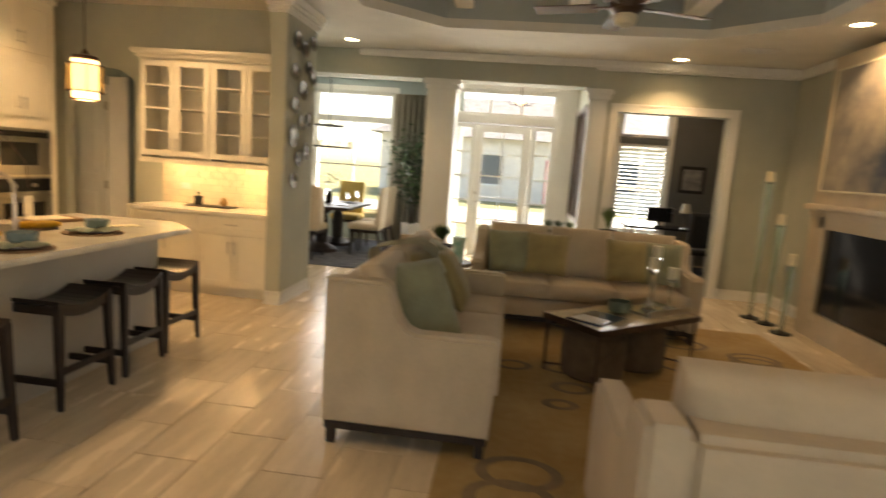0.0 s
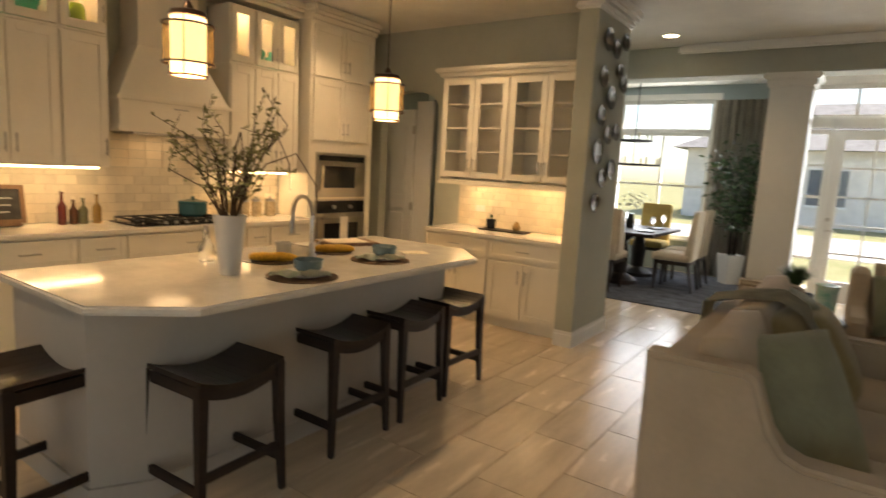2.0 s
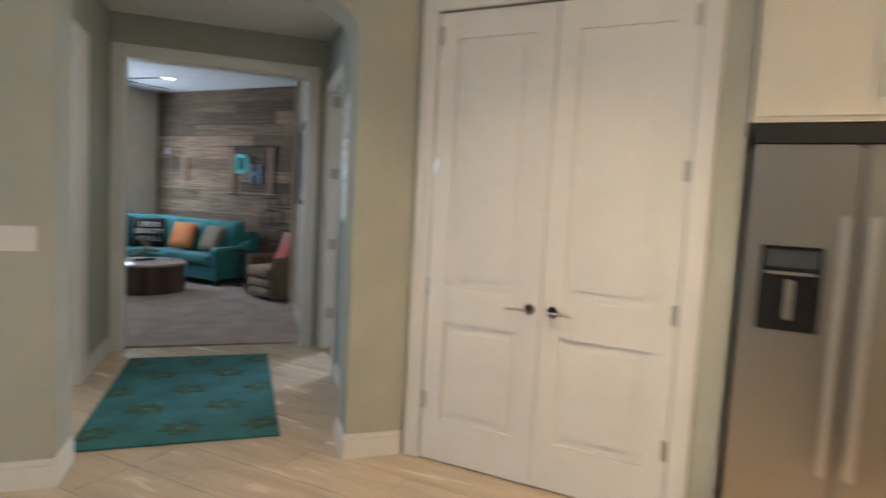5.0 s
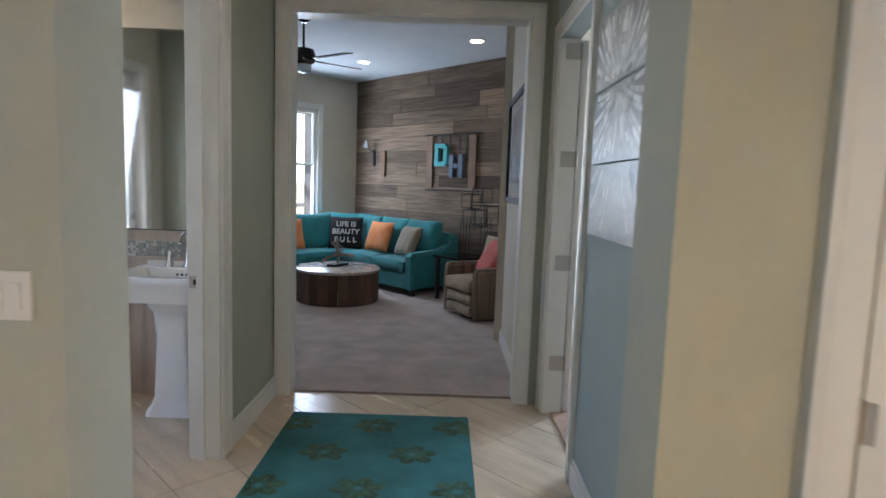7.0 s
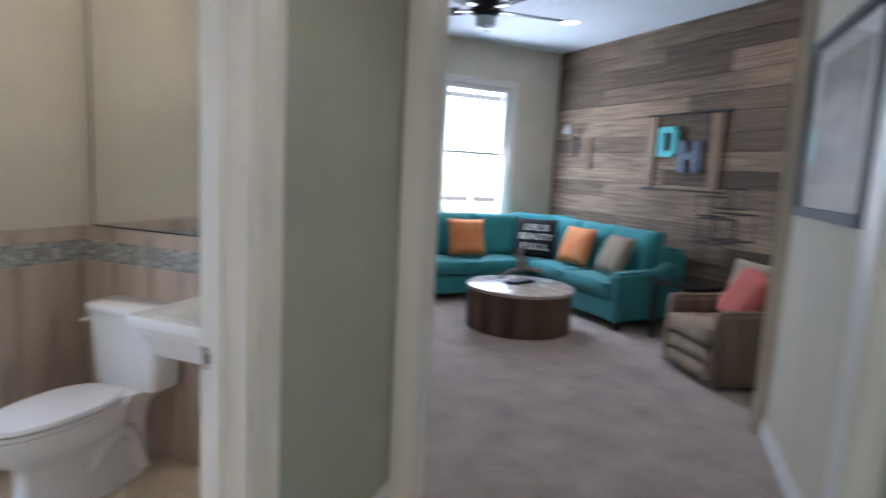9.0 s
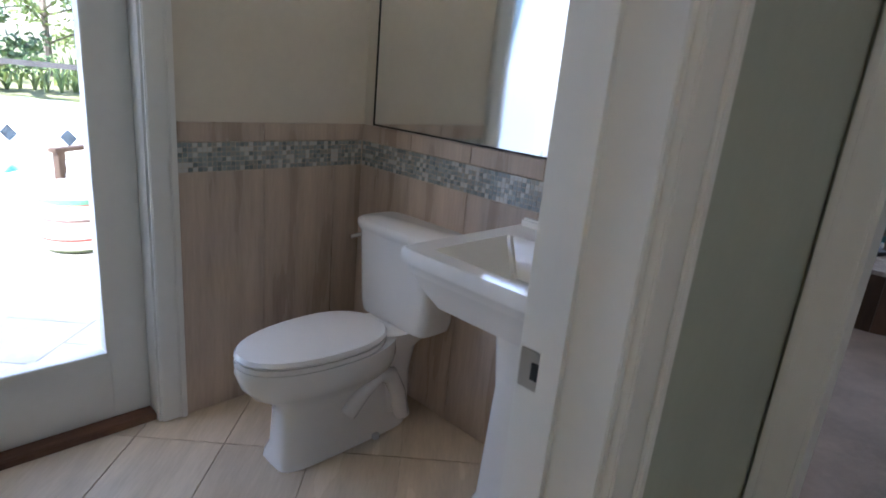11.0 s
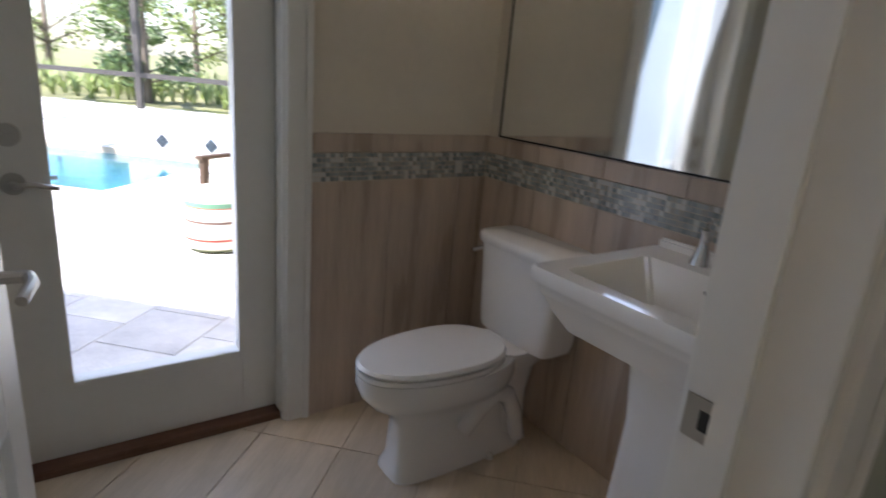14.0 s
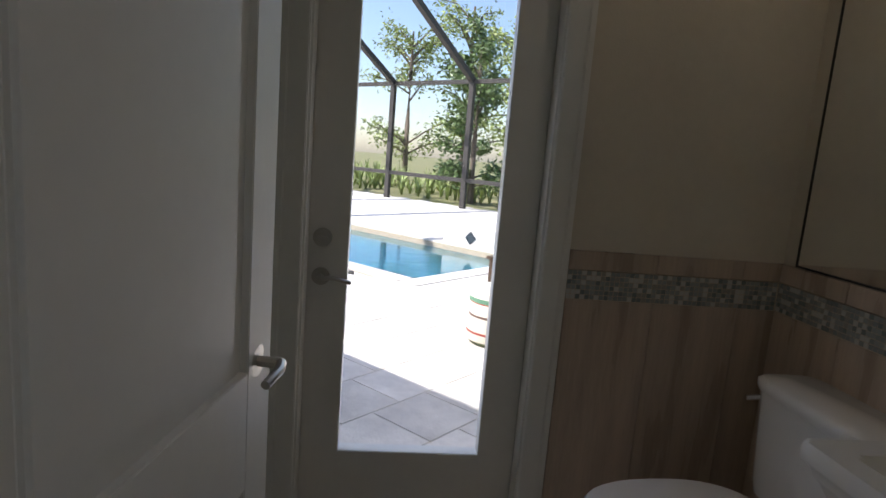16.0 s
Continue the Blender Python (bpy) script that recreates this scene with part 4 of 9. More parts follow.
# ---- stools ----
def stool(m):
    s = thing("counter_stool", m, "espresso-stained wooden counter stool with slatted saddle seat", "stool", "stools at the island")
    w, d, h = 0.215, 0.195, 0.625
    dip = lambda x: h - 0.04 + 0.05 * (abs(x) / w) ** 2
    n = 9
    for k in range(n):
        bm = B()
        rows = []
        for i in range(4):
            x = -w + 2 * w * (k + 0.02 + 0.96 * i / 3) / n
            rows.append([bm.verts.new(p) for p in ((x, -d, dip(x) - 0.022), (x, d, dip(x) - 0.022), (x, d, dip(x)), (x, -d, dip(x)))])
        for a, b in zip(rows, rows[1:]):
            for j in range(4):
                bm.faces.new((a[j], a[(j + 1) % 4], b[(j + 1) % 4], b[j]))
        bm.faces.new(rows[0]), bm.faces.new(rows[-1])
        bmesh.ops.bevel(bm, geom=[e for e in bm.edges if abs(e.verts[0].co.y - e.verts[1].co.y) > 0.1 and e.is_boundary is False and abs(e.calc_face_angle(0)) > 0.8], offset=0.003, segments=1, affect="EDGES")
        part("slat", bm, ESPRESSO_G, s)
    for sx in (-1, 1):
        for sy in (-1, 1):
            bm = B()
            x, y = sx * (w - 0.02), sy * (d - 0.02)
            lo = [(x * 1.1 + a, y * 1.1 + b, 0) for a, b in ((-0.013, -0.013), (0.013, -0.013), (0.013, 0.013), (-0.013, 0.013))]
            mid = [(x * 1.03 + a, y * 1.03 + b, h * 0.55) for a, b in ((-0.019, -0.019), (0.019, -0.019), (0.019, 0.019), (-0.019, 0.019))]
            hi = [(x + a, y + b, h - 0.012) for a, b in ((-0.022, -0.022), (0.022, -0.022), (0.022, 0.022), (-0.022, 0.022))]
            rings = [[bm.verts.new(p) for p in r] for r in (lo, mid, hi)]
            for a, b in zip(rings, rings[1:]):
                for i in range(4):
                    bm.faces.new((a[i], a[(i + 1) % 4], b[(i + 1) % 4], b[i]))
            bm.faces.new(rings[0]), bm.faces.new(rings[-1])
            part("leg", bm, ESPRESSO, s)
    for sy in (-1, 1):
        # the long aprons follow the dip of the seat
        bm = B()
        rows = []
        for i in range(9):
            x = (-w + 0.04) + 2 * (w - 0.04) * i / 8
            z = dip(x) - 0.023
            y = sy * (d - 0.02)
            rows.append([bm.verts.new(p) for p in ((x, y - 0.011, z - 0.045), (x, y + 0.011, z - 0.045), (x, y + 0.011, z), (x, y - 0.011, z))])
        for a, b in zip(rows, rows[1:]):
            for j in range(4):
                bm.faces.new((a[j], a[(j + 1) % 4], b[(j + 1) % 4], b[j]))
        bm.faces.new(rows[0]), bm.faces.new(rows[-1])
        part("apron", bm, ESPRESSO, s)
        part("stretcher", box(B(), -w + 0.02, sy * (d - 0.01) - 0.011, 0.2, w - 0.02, sy * (d - 0.01) + 0.011, 0.24, 0.003), ESPRESSO, s)
    for sx in (-1, 1):
        part("stretcher", box(B(), sx * (w - 0.01) - 0.011, -d + 0.02, 0.14, sx * (w - 0.01) + 0.011, d - 0.02, 0.18, 0.003), ESPRESSO, s)
        part("apron", box(B(), sx * (w - 0.02) - 0.012, -d + 0.03, h - 0.075, sx * (w - 0.02) + 0.012, d - 0.03, h - 0.024, 0.003), ESPRESSO, s)
    return s


first = stool(pose(-3.53, 2.14, 0, 0, 0, 93))
for x, y, a in ((-3.575, 2.92, 90), (-3.585, 3.47, 92), (-3.605, 3.98, 89), (-4.0, 1.615, 5)):
    copy_thing(first, pose(x, y, 0, 0, 0, a))


# ---- pendants ----
def pendant(m):
    p = thing("pendant_lamp", m, "lit fabric drum pendant in a dark bronze cage", "pendant lamp", "pendants over the island")
    part("shade", lathe(B(), [(0.085, 0.02), (0.088, 0.29), (0.083, 0.29), (0.08, 0.02)], n=28, close=False), SHADE, p, "glowing cream inner shade")
    part("lower_lens", cyl(B(), 0, 0, 0.004, 0.012, 0.08, n=24), SHADE, p)
    g = part("outer_band", lathe(B(), [(0.121, 0.066), (0.121, 0.252), (0.118, 0.252), (0.118, 0.066), (0.121, 0.066)], n=32, close=False), SHEER, p, "sheer amber outer band")
    g.visible_shadow = False
    for z, r in ((0.06, 0.125), (0.25, 0.125), (0.0, 0.09), (0.295, 0.09)):
        bm = lathe(B(), [(r - 0.004, z), (r + 0.004, z), (r + 0.004, z + 0.009), (r - 0.004, z + 0.009), (r - 0.004, z)], n=32, close=False)
        part("ring", bm, BRONZE, p)
    for k in range(4):
        a = math.pi / 4 + k * math.pi / 2
        bm = rod(B(), (0.091 * math.cos(a), 0.091 * math.sin(a), 0), (0.091 * math.cos(a), 0.091 * math.sin(a), 0.3), 0.0035, 6)
        for z in (0.064, 0.254):
            rod(bm, (0.09 * math.cos(a), 0.09 * math.sin(a), z), (0.125 * math.cos(a), 0.125 * math.sin(a), z), 0.003, 6)
        part("cage_bar", bm, BRONZE, p)
    part("cap", lathe(B(), [(0.088, 0.3), (0.085, 0.32), (0.03, 0.335), (0.012, 0.37)]), BRONZE, p)
    part("stem", rod(B(), (0, 0, 0.36), (0, 0, H - m.translation.z - 0.02), 0.005, 8), BRONZE, p)
    part("canopy", cyl(B(), 0, 0, H - m.translation.z - 0.025, H - m.translation.z - 0.001, 0.06), BRONZE, p)
    lamp("pendant_glow", "POINT", m @ Matrix.Translation((0, 0, -0.05)), 2.6, WARM, 0.06)


pendant(pose(-4.22, 2.44, 1.9))
pendant(pose(-4.17, 3.93, 1.82))

# ---- doors ----
def panel_leaf(w, h, t=0.04, panels=((0.24, 0.86), (1.02, 2.3)), st=0.115):
    """A moulded two-panel door leaf along local x, both faces; recessed panels with a raised field."""
    bm = B()
    zs = [0.0]
    for a, b in panels:
        zs += [a, b]
    zs.append(h)
    box(bm, 0, 0, 0, st, t, h, 0.002)
    box(bm, w - st, 0, 0, w, t, h, 0.002)
    for a, b in zip(zs[0::2], zs[1::2]):
        box(bm, st, 0, a, w - st, t, b, 0.002)
    for a, b in panels:
        box(bm, st, 0.016, a, w - st, t - 0.016, b)
        box(bm, st + 0.045, 0.005, a + 0.045, w - st - 0.045, t - 0.005, b - 0.045, 0.009)
    return bm


def lever(parent, x, z, side, y=0.0, flip=1):
    bm = cyl(B(), 0, 0, -0.012, 0.0, 0.03, n=20, m=pose(x, y, z, 90 * side))
    rod(bm, (x, y, z), (x, y - 0.05 * side, z), 0.01)
    tube(bm, [(x, y - 0.05 * side, z), (x + 0.05 * flip, y - 0.052 * side, z + 0.004), (x + 0.11 * flip, y - 0.048 * side, z - 0.004)], 0.008, 8, 0.8)
    return part("lever", bm, NICKEL, parent, "brushed nickel lever handle")


def hinges(parent, x, zs, y=-0.004):
    for z in zs:
        bm = cyl(B(), x, y, z - 0.05, z + 0.05, 0.008, n=10)
        box(bm, x - 0.03, y, z - 0.048, x + 0.03, y + 0.003, z + 0.048)
        part("hinge", bm, NICKEL, parent)


HZ = (0.34, 0.99, 1.66, 2.36)
PM = W(-5.895, -0.6)
for k, (x, fl) in enumerate(((0.004, -1), (0.662, 1))):
    d = thing("pantry_door", PM @ pose(x, 0, 0.008), "white painted two-panel pantry door, closed", "door", "pantry doors")
    leaf = part("leaf", panel_leaf(0.654, 2.48, panels=((0.24, 0.80), (1.0, 2.34))), TRIM, d)
    lever(d, 0.594 if k == 0 else 0.06, 0.93, 1, flip=fl)
    hinges(d, -0.002 if k == 0 else 0.656, HZ)
solid("trim_pantry_door", casing(B(), 0.13, 1.45, 2.5), TRIM, pose(-5.9, -0.73, 0, 0, 0, 90), "white moulded casing of the pantry doors", "casing", "structure")
d = thing("back_hall_door", pose(-5.9, 6.5, 0.005, 0, 0, 170), "white painted panel door standing ajar in the back hall", "door")
part("leaf", panel_leaf(0.76, 2.2, panels=((0.2, 0.95), (1.13, 2.06))), TRIM, d)
hinges(d, 0.0, (0.3, 1.0, 1.95), 0.044)
solid("wall_back_hall_stub", box(B(), -5.74, 6.5, 0, -5.64, 7.3, H), TEALWALL, None, "aqua painted wall stub in the back hall", "wall", "structure")
bm = B()
box(bm, -5.885, 6.47, 0, -5.79, 6.6, 2.3, 0.004)
box(bm, -5.79, 6.455, 0, -5.62, 6.498, 2.3, 0.006)
solid("door_frame_back_hall", bm, TRIM, None, "white painted jamb and casing in the back hall", "door frame", "structure")
bm = B()
box(bm, -6.95, 8.0, 0, -5.5, 8.28, 0.9, 0.005)
solid("back_hall_cabinet", bm, CAB, None, "cream low cabinet in the back hall", "cabinet")


# ---- windows ----
def window(name, m, w, z0, z1, cols, rows, label, sill=True, slats=0):
    """A framed window filling an opening w wide, local x along the wall; cols and rows of panes."""
    t = tagged(new(name), label, "window", kind="structure")
    t.matrix_world = m
    bm = B()
    f = 0.055
    for a, b, c, d in ((0, f, z0, z1), (w - f, w, z0, z1), (f, w - f, z0, z0 + f), (f, w - f, z1 - f, z1)):
        box(bm, a, 0.02, c, b, 0.1, d, 0.004)
    part("window_frame", bm, TRIM, t)
    for i in range(1, cols):
        x = f + (w - 2 * f) * i / cols
        part("glazing_bar", box(B(), x - 0.018, 0.04, z0 + f, x + 0.018, 0.08, z1 - f, 0.003), TRIM, t)
    for j in range(1, rows):
        z = z0 + f + (z1 - z0 - 2 * f) * j / rows
        part("glazing_bar", box(B(), f, 0.042, z - 0.018, w - f, 0.078, z + 0.018, 0.003), TRIM, t)
    p = part("pane", box(B(), f, 0.058, z0 + f, w - f, 0.062, z1 - f), PANE, t)
    p.visible_shadow = False
    for k in range(slats):
        z = z0 + f + (k + 0.5) * (z1 - z0 - 2 * f) / slats
        part("slat", box(B(), f, -0.03, -0.004, w - f, 0.03, 0.004, 0, Matrix.Translation((0, 0, z)) @ pose(0, 0, 0, 20)), TRIM, t)
    return t


solid("trim_dining_window", casing(B(), 0.35, 1.87, 2.82, 0.1, 0.025, 0.55, True), TRIM, pose(-5.2, 10.9, 0), "white casing and sill of the dining window", "casing", "structure")
window("window_1", pose(-4.85, 10.9, 0), 1.52, 0.55, 2.3, 2, 2, "white framed double dining window with light beyond")
window("window_2", pose(-4.85, 10.9, 0), 1.52, 2.302, 2.82, 1, 1, "white framed transom above the dining window")
window("window_3", pose(0.95, 11.2, 0), 0.9, 0.55, 2.2, 2, 2, "white study window with tilted shutters", slats=22)
window("window_4", pose(0.95, 11.2, 0), 0.9, 2.32, 2.8, 1, 1, "white transom over the study window")
solid("trim_study_window", casing(B(), 0.83, 1.73, 2.8, 0.08, 0.025, 0.55, True), TRIM, pose(0.12, 11.2, 0), "white casing of the study window", "casing", "structure")
window("window_5", pose(-2.04, 9.9, 0), 1.7, 2.42, 2.86, 3, 1, "white transom over the entry door")
for x in (-2.035, -0.705):
    window("sidelight", pose(x, 9.9, 0), 0.36, 0.1, 2.28, 1, 5, "white framed sidelight beside the entry door")
d = thing("front_door", pose(-1.66, 9.94, 0.01), "white entry door with ten clear panes", "door")
bm = B()
for a, b, c, e in ((0, 0.13, 0, 2.27), (0.8, 0.93, 0, 2.27), (0.13, 0.8, 0, 0.28), (0.13, 0.8, 2.15, 2.27)):
    box(bm, a, 0, c, b, 0.045, e, 0.003)
part("leaf", bm, TRIM, d)
for j in range(1, 5):
    part("glazing_bar", box(B(), 0.13, 0.01, 0.28 + 1.87 * j / 5 - 0.012, 0.8, 0.035, 0.28 + 1.87 * j / 5 + 0.012), TRIM, d)
part("glazing_bar", box(B(), 0.453, 0.008, 0.28, 0.477, 0.037, 2.15), TRIM, d)
p = part("pane", box(B(), 0.13, 0.02, 0.28, 0.8, 0.024, 2.15), PANE, d)
p.visible_shadow = False
lever(d, 0.06, 0.95, 1, flip=1)
part("deadbolt", cyl(B(), 0, 0, 0, 0.015, 0.028, m=pose(0.06, 0.0, 1.1, 90)), NICKEL, d)
solid("trim_entry", casing(B(), 0.06, 1.76, 2.86, 0.12, 0.03), TRIM, pose(-2.1, 9.9, 0), "white casing round the entry door and transom", "casing", "structure")
bm = B()
for x in (-2.04, -1.68, -0.72, -0.36):
    box(bm, x, 9.88, 0, x + 0.03, 10.04, 2.42)
box(bm, -2.04, 9.88, 2.30, -0.34, 10.04, 2.42)
solid("door_frame_entry", bm, TRIM, None, "white frame between entry door and sidelights", "door frame", "structure")
# wide glass doors to the pool, behind the walk
for k in range(4):
    x0 = 1.7 - (k + 1) * 1.025
    window("sliding_door", pose(x0 + 1.025, -2.9, 0, 0, 0, 180), 1.02, 0.02, 2.43, 1, 1, "white framed sliding glass door")


# ---- sofas ----
def extrude_yz(bm, pts, x0, x1, bevel=0.02):
    a, b = [bm.verts.new((x0, y, z)) for y, z in pts], [bm.verts.new((x1, y, z)) for y, z in pts]
    n = len(pts)
    f = [bm.faces.new(a), bm.faces.new(list(reversed(b)))]
    for i in range(n):
        f.append(bm.faces.new((a[i], b[i], b[(i + 1) % n], a[(i + 1) % n])))
    bmesh.ops.recalc_face_normals(bm, faces=f)
    rim = [e for e in f[0].edges] + [e for e in f[1].edges]
    if bevel:
        bmesh.ops.bevel(bm, geom=rim, offset=bevel, segments=3, affect="EDGES")
    return bm


def scatter(m, size, material, label, group="cushions", thick=0.17, stripes=None):
    c = thing("cushion", m, label, "cushion", group)
    part("cover", cushion(B(), size, size, thick, None, 0.92, 12), material, c, smooth=80)
    s = size / 2 * 0.985
    part("piping", tube(B(), [(-s, -s, 0), (0, -s * 0.93, 0), (s, -s, 0), (s * 0.93, 0, 0), (s, s, 0), (0, s * 0.93, 0), (-s, s, 0), (-s * 0.93, 0, 0), (-s, -s * 0.98, 0)], 0.006, 6), material, c)
    return c


def sofa(m, L, D, n, label, material=LINEN, plinth=True, top=0.92, name="sofa", seat_z=0.46, rise=0.0):
    s = thing(name, m, label, "sofa" if n > 1 else "armchair")
    aw = 0.13
    arm = [(0.02, 0.13), (0.0, 0.63), (0.03, 0.665), (D * (0.46 + rise), 0.662), (D * (0.52 + rise), 0.685), (D * (0.565 + rise), 0.74), (D * (0.6 + rise), 0.83), (D * (0.625 + rise), top - 0.02), (D * (0.66 + rise), top), (D, top), (D - 0.01, 0.13)]
    part("arm", extrude_yz(B(), arm, 0, aw), material, s)
    part("arm", extrude_yz(B(), arm, L - aw, L), material, s)
    part("base", box(B(), aw, 0.04, 0.13, L - aw, D - 0.02, 0.31, 0.015), material, s)
    part("back", box(B(), aw, D - 0.2, 0.31, L - aw, D - 0.005, top - 0.03, 0.03), material, s)
    w = (L - 2 * aw) / n
    for k in range(n):
        x = aw + w * (k + 0.5)
        part("seat_cushion", cushion(B(), w - 0.01, D - 0.22, 0.17, Matrix.Translation((x, (D - 0.22) / 2 - 0.01, seat_z - 0.06)), 0.22, 12), material, s, smooth=80)
        part("back_cushion", cushion(B(), w - 0.02, 0.52, 0.2, pose(x, D - 0.25, 0.72, 80), 0.45, 12), material, s, smooth=80)
    if plinth:
        bm = B()
        box(bm, 0.02, 0.03, 0.09, L - 0.02, D - 0.02, 0.135)
        part("plinth", bm, ESPRESSO, s, "espresso wood plinth")
    for x in (0.03, L - 0.08):
        for y in (0.04, D - 0.08):
            part("leg", box(B(), x, y, 0, x + 0.05, y + 0.05, 0.13, 0.004), ESPRESSO, s, "espresso wood leg")
    return s


# area rug
rug_m = mat("gold_brown_rug_pile", (0.33, 0.20, 0.07), 1.0, var=0.2, scale=1.6, col2=(0.45, 0.33, 0.16), bump=0.8, bscale=220)
bm = box(B(), -1.22, 1.4, 0.0005, 1.75, 6.15, 0.014, 0.005)
area_rug = solid("area_rug", bm, rug_m, None, "gold and brown patterned wool area rug", "rug")
rng = random.Random(4)
bm = B()
for k in range(34):
    x, y, r = rng.uniform(-0.95, 1.5), rng.uniform(1.7, 5.9), rng.uniform(0.12, 0.26)
    lathe(bm, [(r, 0.0142), (r - 0.02, 0.0165), (r - 0.05, 0.0165), (r - 0.065, 0.0142)], x, y, 22, 1.0, 0.75, close=False)
tagged(part("ring_motif", bm, mat("rug_ring_pile", (0.22, 0.16, 0.10), 1.0, var=0.15, bump=0.8, bscale=220), area_rug), kind="stuff")

S1 = W(-0.95, 2.72)
sofa(S1, 2.12, 0.93, 3, "oatmeal linen sofa with sloping arms, seen from its end")
S2P = pose(-1.3, 5.42, 0)
sofa(S2P, 2.2, 0.92, 3, "oatmeal linen three-seat sofa facing the coffee table")
CH = pose(0.54, 2.4, 0, 0, 0, 180)
sofa(CH, 1.06, 0.92, 1, "oatmeal linen armchair with curved back", name="armchair", top=0.86, rise=0.14)
scatter(S1 @ pose(0.42, 0.50, 0.70, 62, 0, -38), 0.58, SAGE, "large sage green velvet cushion leaning on the sofa arm")
scatter(S1 @ pose(1.05, 0.52, 0.72, 66, 0, -10), 0.5, OLIVE, "olive gold cushion on the sofa")
scatter(S1 @ pose(1.62, 0.5, 0.72, 66, 0, 14), 0.5, SAGE, "sage green cushion on the sofa")
scatter(S1 @ pose(1.4, 0.40, 0.71, 62, 0, 0), 0.46, OLIVE, "olive gold cushion at the front of the stack")
for x, a, q, lb in ((0.36, 14, SAGE, "sage green cushion at the sofa corner"), (0.74, -6, OLIVE, "olive gold cushion on the sofa"), (1.55, 4, OLIVE, "olive gold cushion on the sofa"), (1.85, -8, SAGE, "sage green cushion at the sofa corner")):
    scatter(S2P @ pose(x, 0.36, 0.72, 70, 0, a), 0.43, q, lb)
# throw over the first sofa's back
bm = B()
prof = [(0.42, 0.80), (0.52, 0.95), (0.62, 1.0), (0.74, 0.985), (0.86, 0.955), (0.935, 0.935), (0.95, 0.7), (0.952, 0.45)]
rows = []
for i in range(13):
    x = 1.0 + 0.32 * i / 12
    rows.append([bm.verts.new((x + 0.02 * math.sin(5 * z), y, z + 0.008 * math.sin(i * 1.7 + y * 9))) for y, z in prof])
for a, b in zip(rows, rows[1:]):
    for k in range(len(prof) - 1):
        bm.faces.new((a[k], a[k + 1], b[k + 1], b[k]))
r = bmesh.ops.solidify(bm, geom=bm.faces[:], thickness=0.012)
solid("throw_blanket", bm, mat("pale_sage_knit", (0.50, 0.49, 0.38), 0.95, var=0.1, scale=12, bump=0.8, bscale=200), S1, "pale sage knitted throw draped over the sofa back", "throw", smooth=80)

# coffee table with iron frame, ottomans beneath
CT = pose(0.01, 4.5, 0, 0, 0, 41)
t = thing("coffee_table", CT, "stone-topped coffee table on a dark iron frame", "coffee table")
L, Wd = 1.2, 0.55
part("tabletop", box(B(), -L / 2, -Wd / 2, 0.44, L / 2, Wd / 2, 0.47, 0.006), mat("mottled_stone_top", (0.50, 0.44, 0.34), 0.12, var=0.12, scale=6, coat=0.5), t)
bm = B()
for sx in (-1, 1):
    box(bm, sx * L / 2 - 0.012, -Wd / 2 - 0.012, 0.425, sx * L / 2 + 0.012, Wd / 2 + 0.012, 0.472, 0.003)
for sy in (-1, 1):
    box(bm, -L / 2 - 0.012, sy * Wd / 2 - 0.012, 0.426, L / 2 + 0.012, sy * Wd / 2 + 0.012, 0.471, 0.003)
part("top_rim", bm, BRONZE, t)
for sx in (-1, 1):
    for sy in (-1, 1):
        part("leg", rod(B(), (sx * (L / 2 - 0.02), sy * (Wd / 2 - 0.02), 0), (sx * (L / 2 - 0.02), sy * (Wd / 2 - 0.02), 0.43), 0.011), BRONZE, t)
    part("stretcher", tube(B(), [(sx * (L / 2 - 0.02), -Wd / 2, 0.06), (sx * (L / 2 - 0.14), -0.1, 0.08), (sx * (L / 2 - 0.14), 0.1, 0.08), (sx * (L / 2 - 0.02), Wd / 2, 0.06)], 0.008), BRONZE, t)
    part("brace", tube(B(), [(sx * (L / 2 - 0.02), -Wd / 2 + 0.02, 0.22), (sx * (L / 2 - 0.2), -Wd / 2 + 0.02, 0.3), (sx * (L / 2 - 0.3), -Wd / 2 + 0.02, 0.42)], 0.006), BRONZE, t)
OTT = mat("brown_woven_hide", (0.13, 0.09, 0.06), 0.85, var=0.15, scale=10, bump=0.8, bscale=120)
for x, y in ((-0.32, 0.0), (0.2, 0.02)):
    o = thing("ottoman", CT @ pose(x, y, 0.014), "round brown woven ottoman tucked under the coffee table", "ottoman", "ottomans")
    part("body", lathe(B(), [(0.2, 0.0), (0.24, 0.03), (0.245, 0.2), (0.24, 0.33), (0.2, 0.37)], n=28), OTT, o)
    part("lid", lathe(B(), [(0.205, 0.371), (0.2, 0.385), (0.1, 0.392)], n=28), OTT, o)
book = thing("magazine", CT @ pose(-0.36, -0.03, 0.471, 0, 0, 12), "open glossy magazine on the coffee table", "magazine")
part("cover", box(B(), -0.2, -0.14, 0, 0.2, 0.14, 0.012, 0.002), mat("navy_gloss_cover", (0.02, 0.03, 0.06), 0.15, coat=0.5), book)
part("page", box(B(), -0.17, -0.12, 0.0125, 0.0, 0.12, 0.0145), mat("glossy_page", (0.6, 0.62, 0.65), 0.1, coat=0.6), book)
tray = thing("mirrored_tray", CT @ pose(0.36, 0.02, 0.471), "mirrored tray on the coffee table", "tray")
part("tray_base", box(B(), -0.26, -0.18, 0, 0.26, 0.18, 0.02, 0.004), mat("antique_mirror", (0.6, 0.58, 0.52), 0.12, 0.9), tray)
part("rim", box(box(B(), -0.27, -0.19, 0, 0.27, -0.18, 0.05, 0.003), -0.27, 0.18, 0, 0.27, 0.19, 0.05, 0.003), NICKEL, tray)
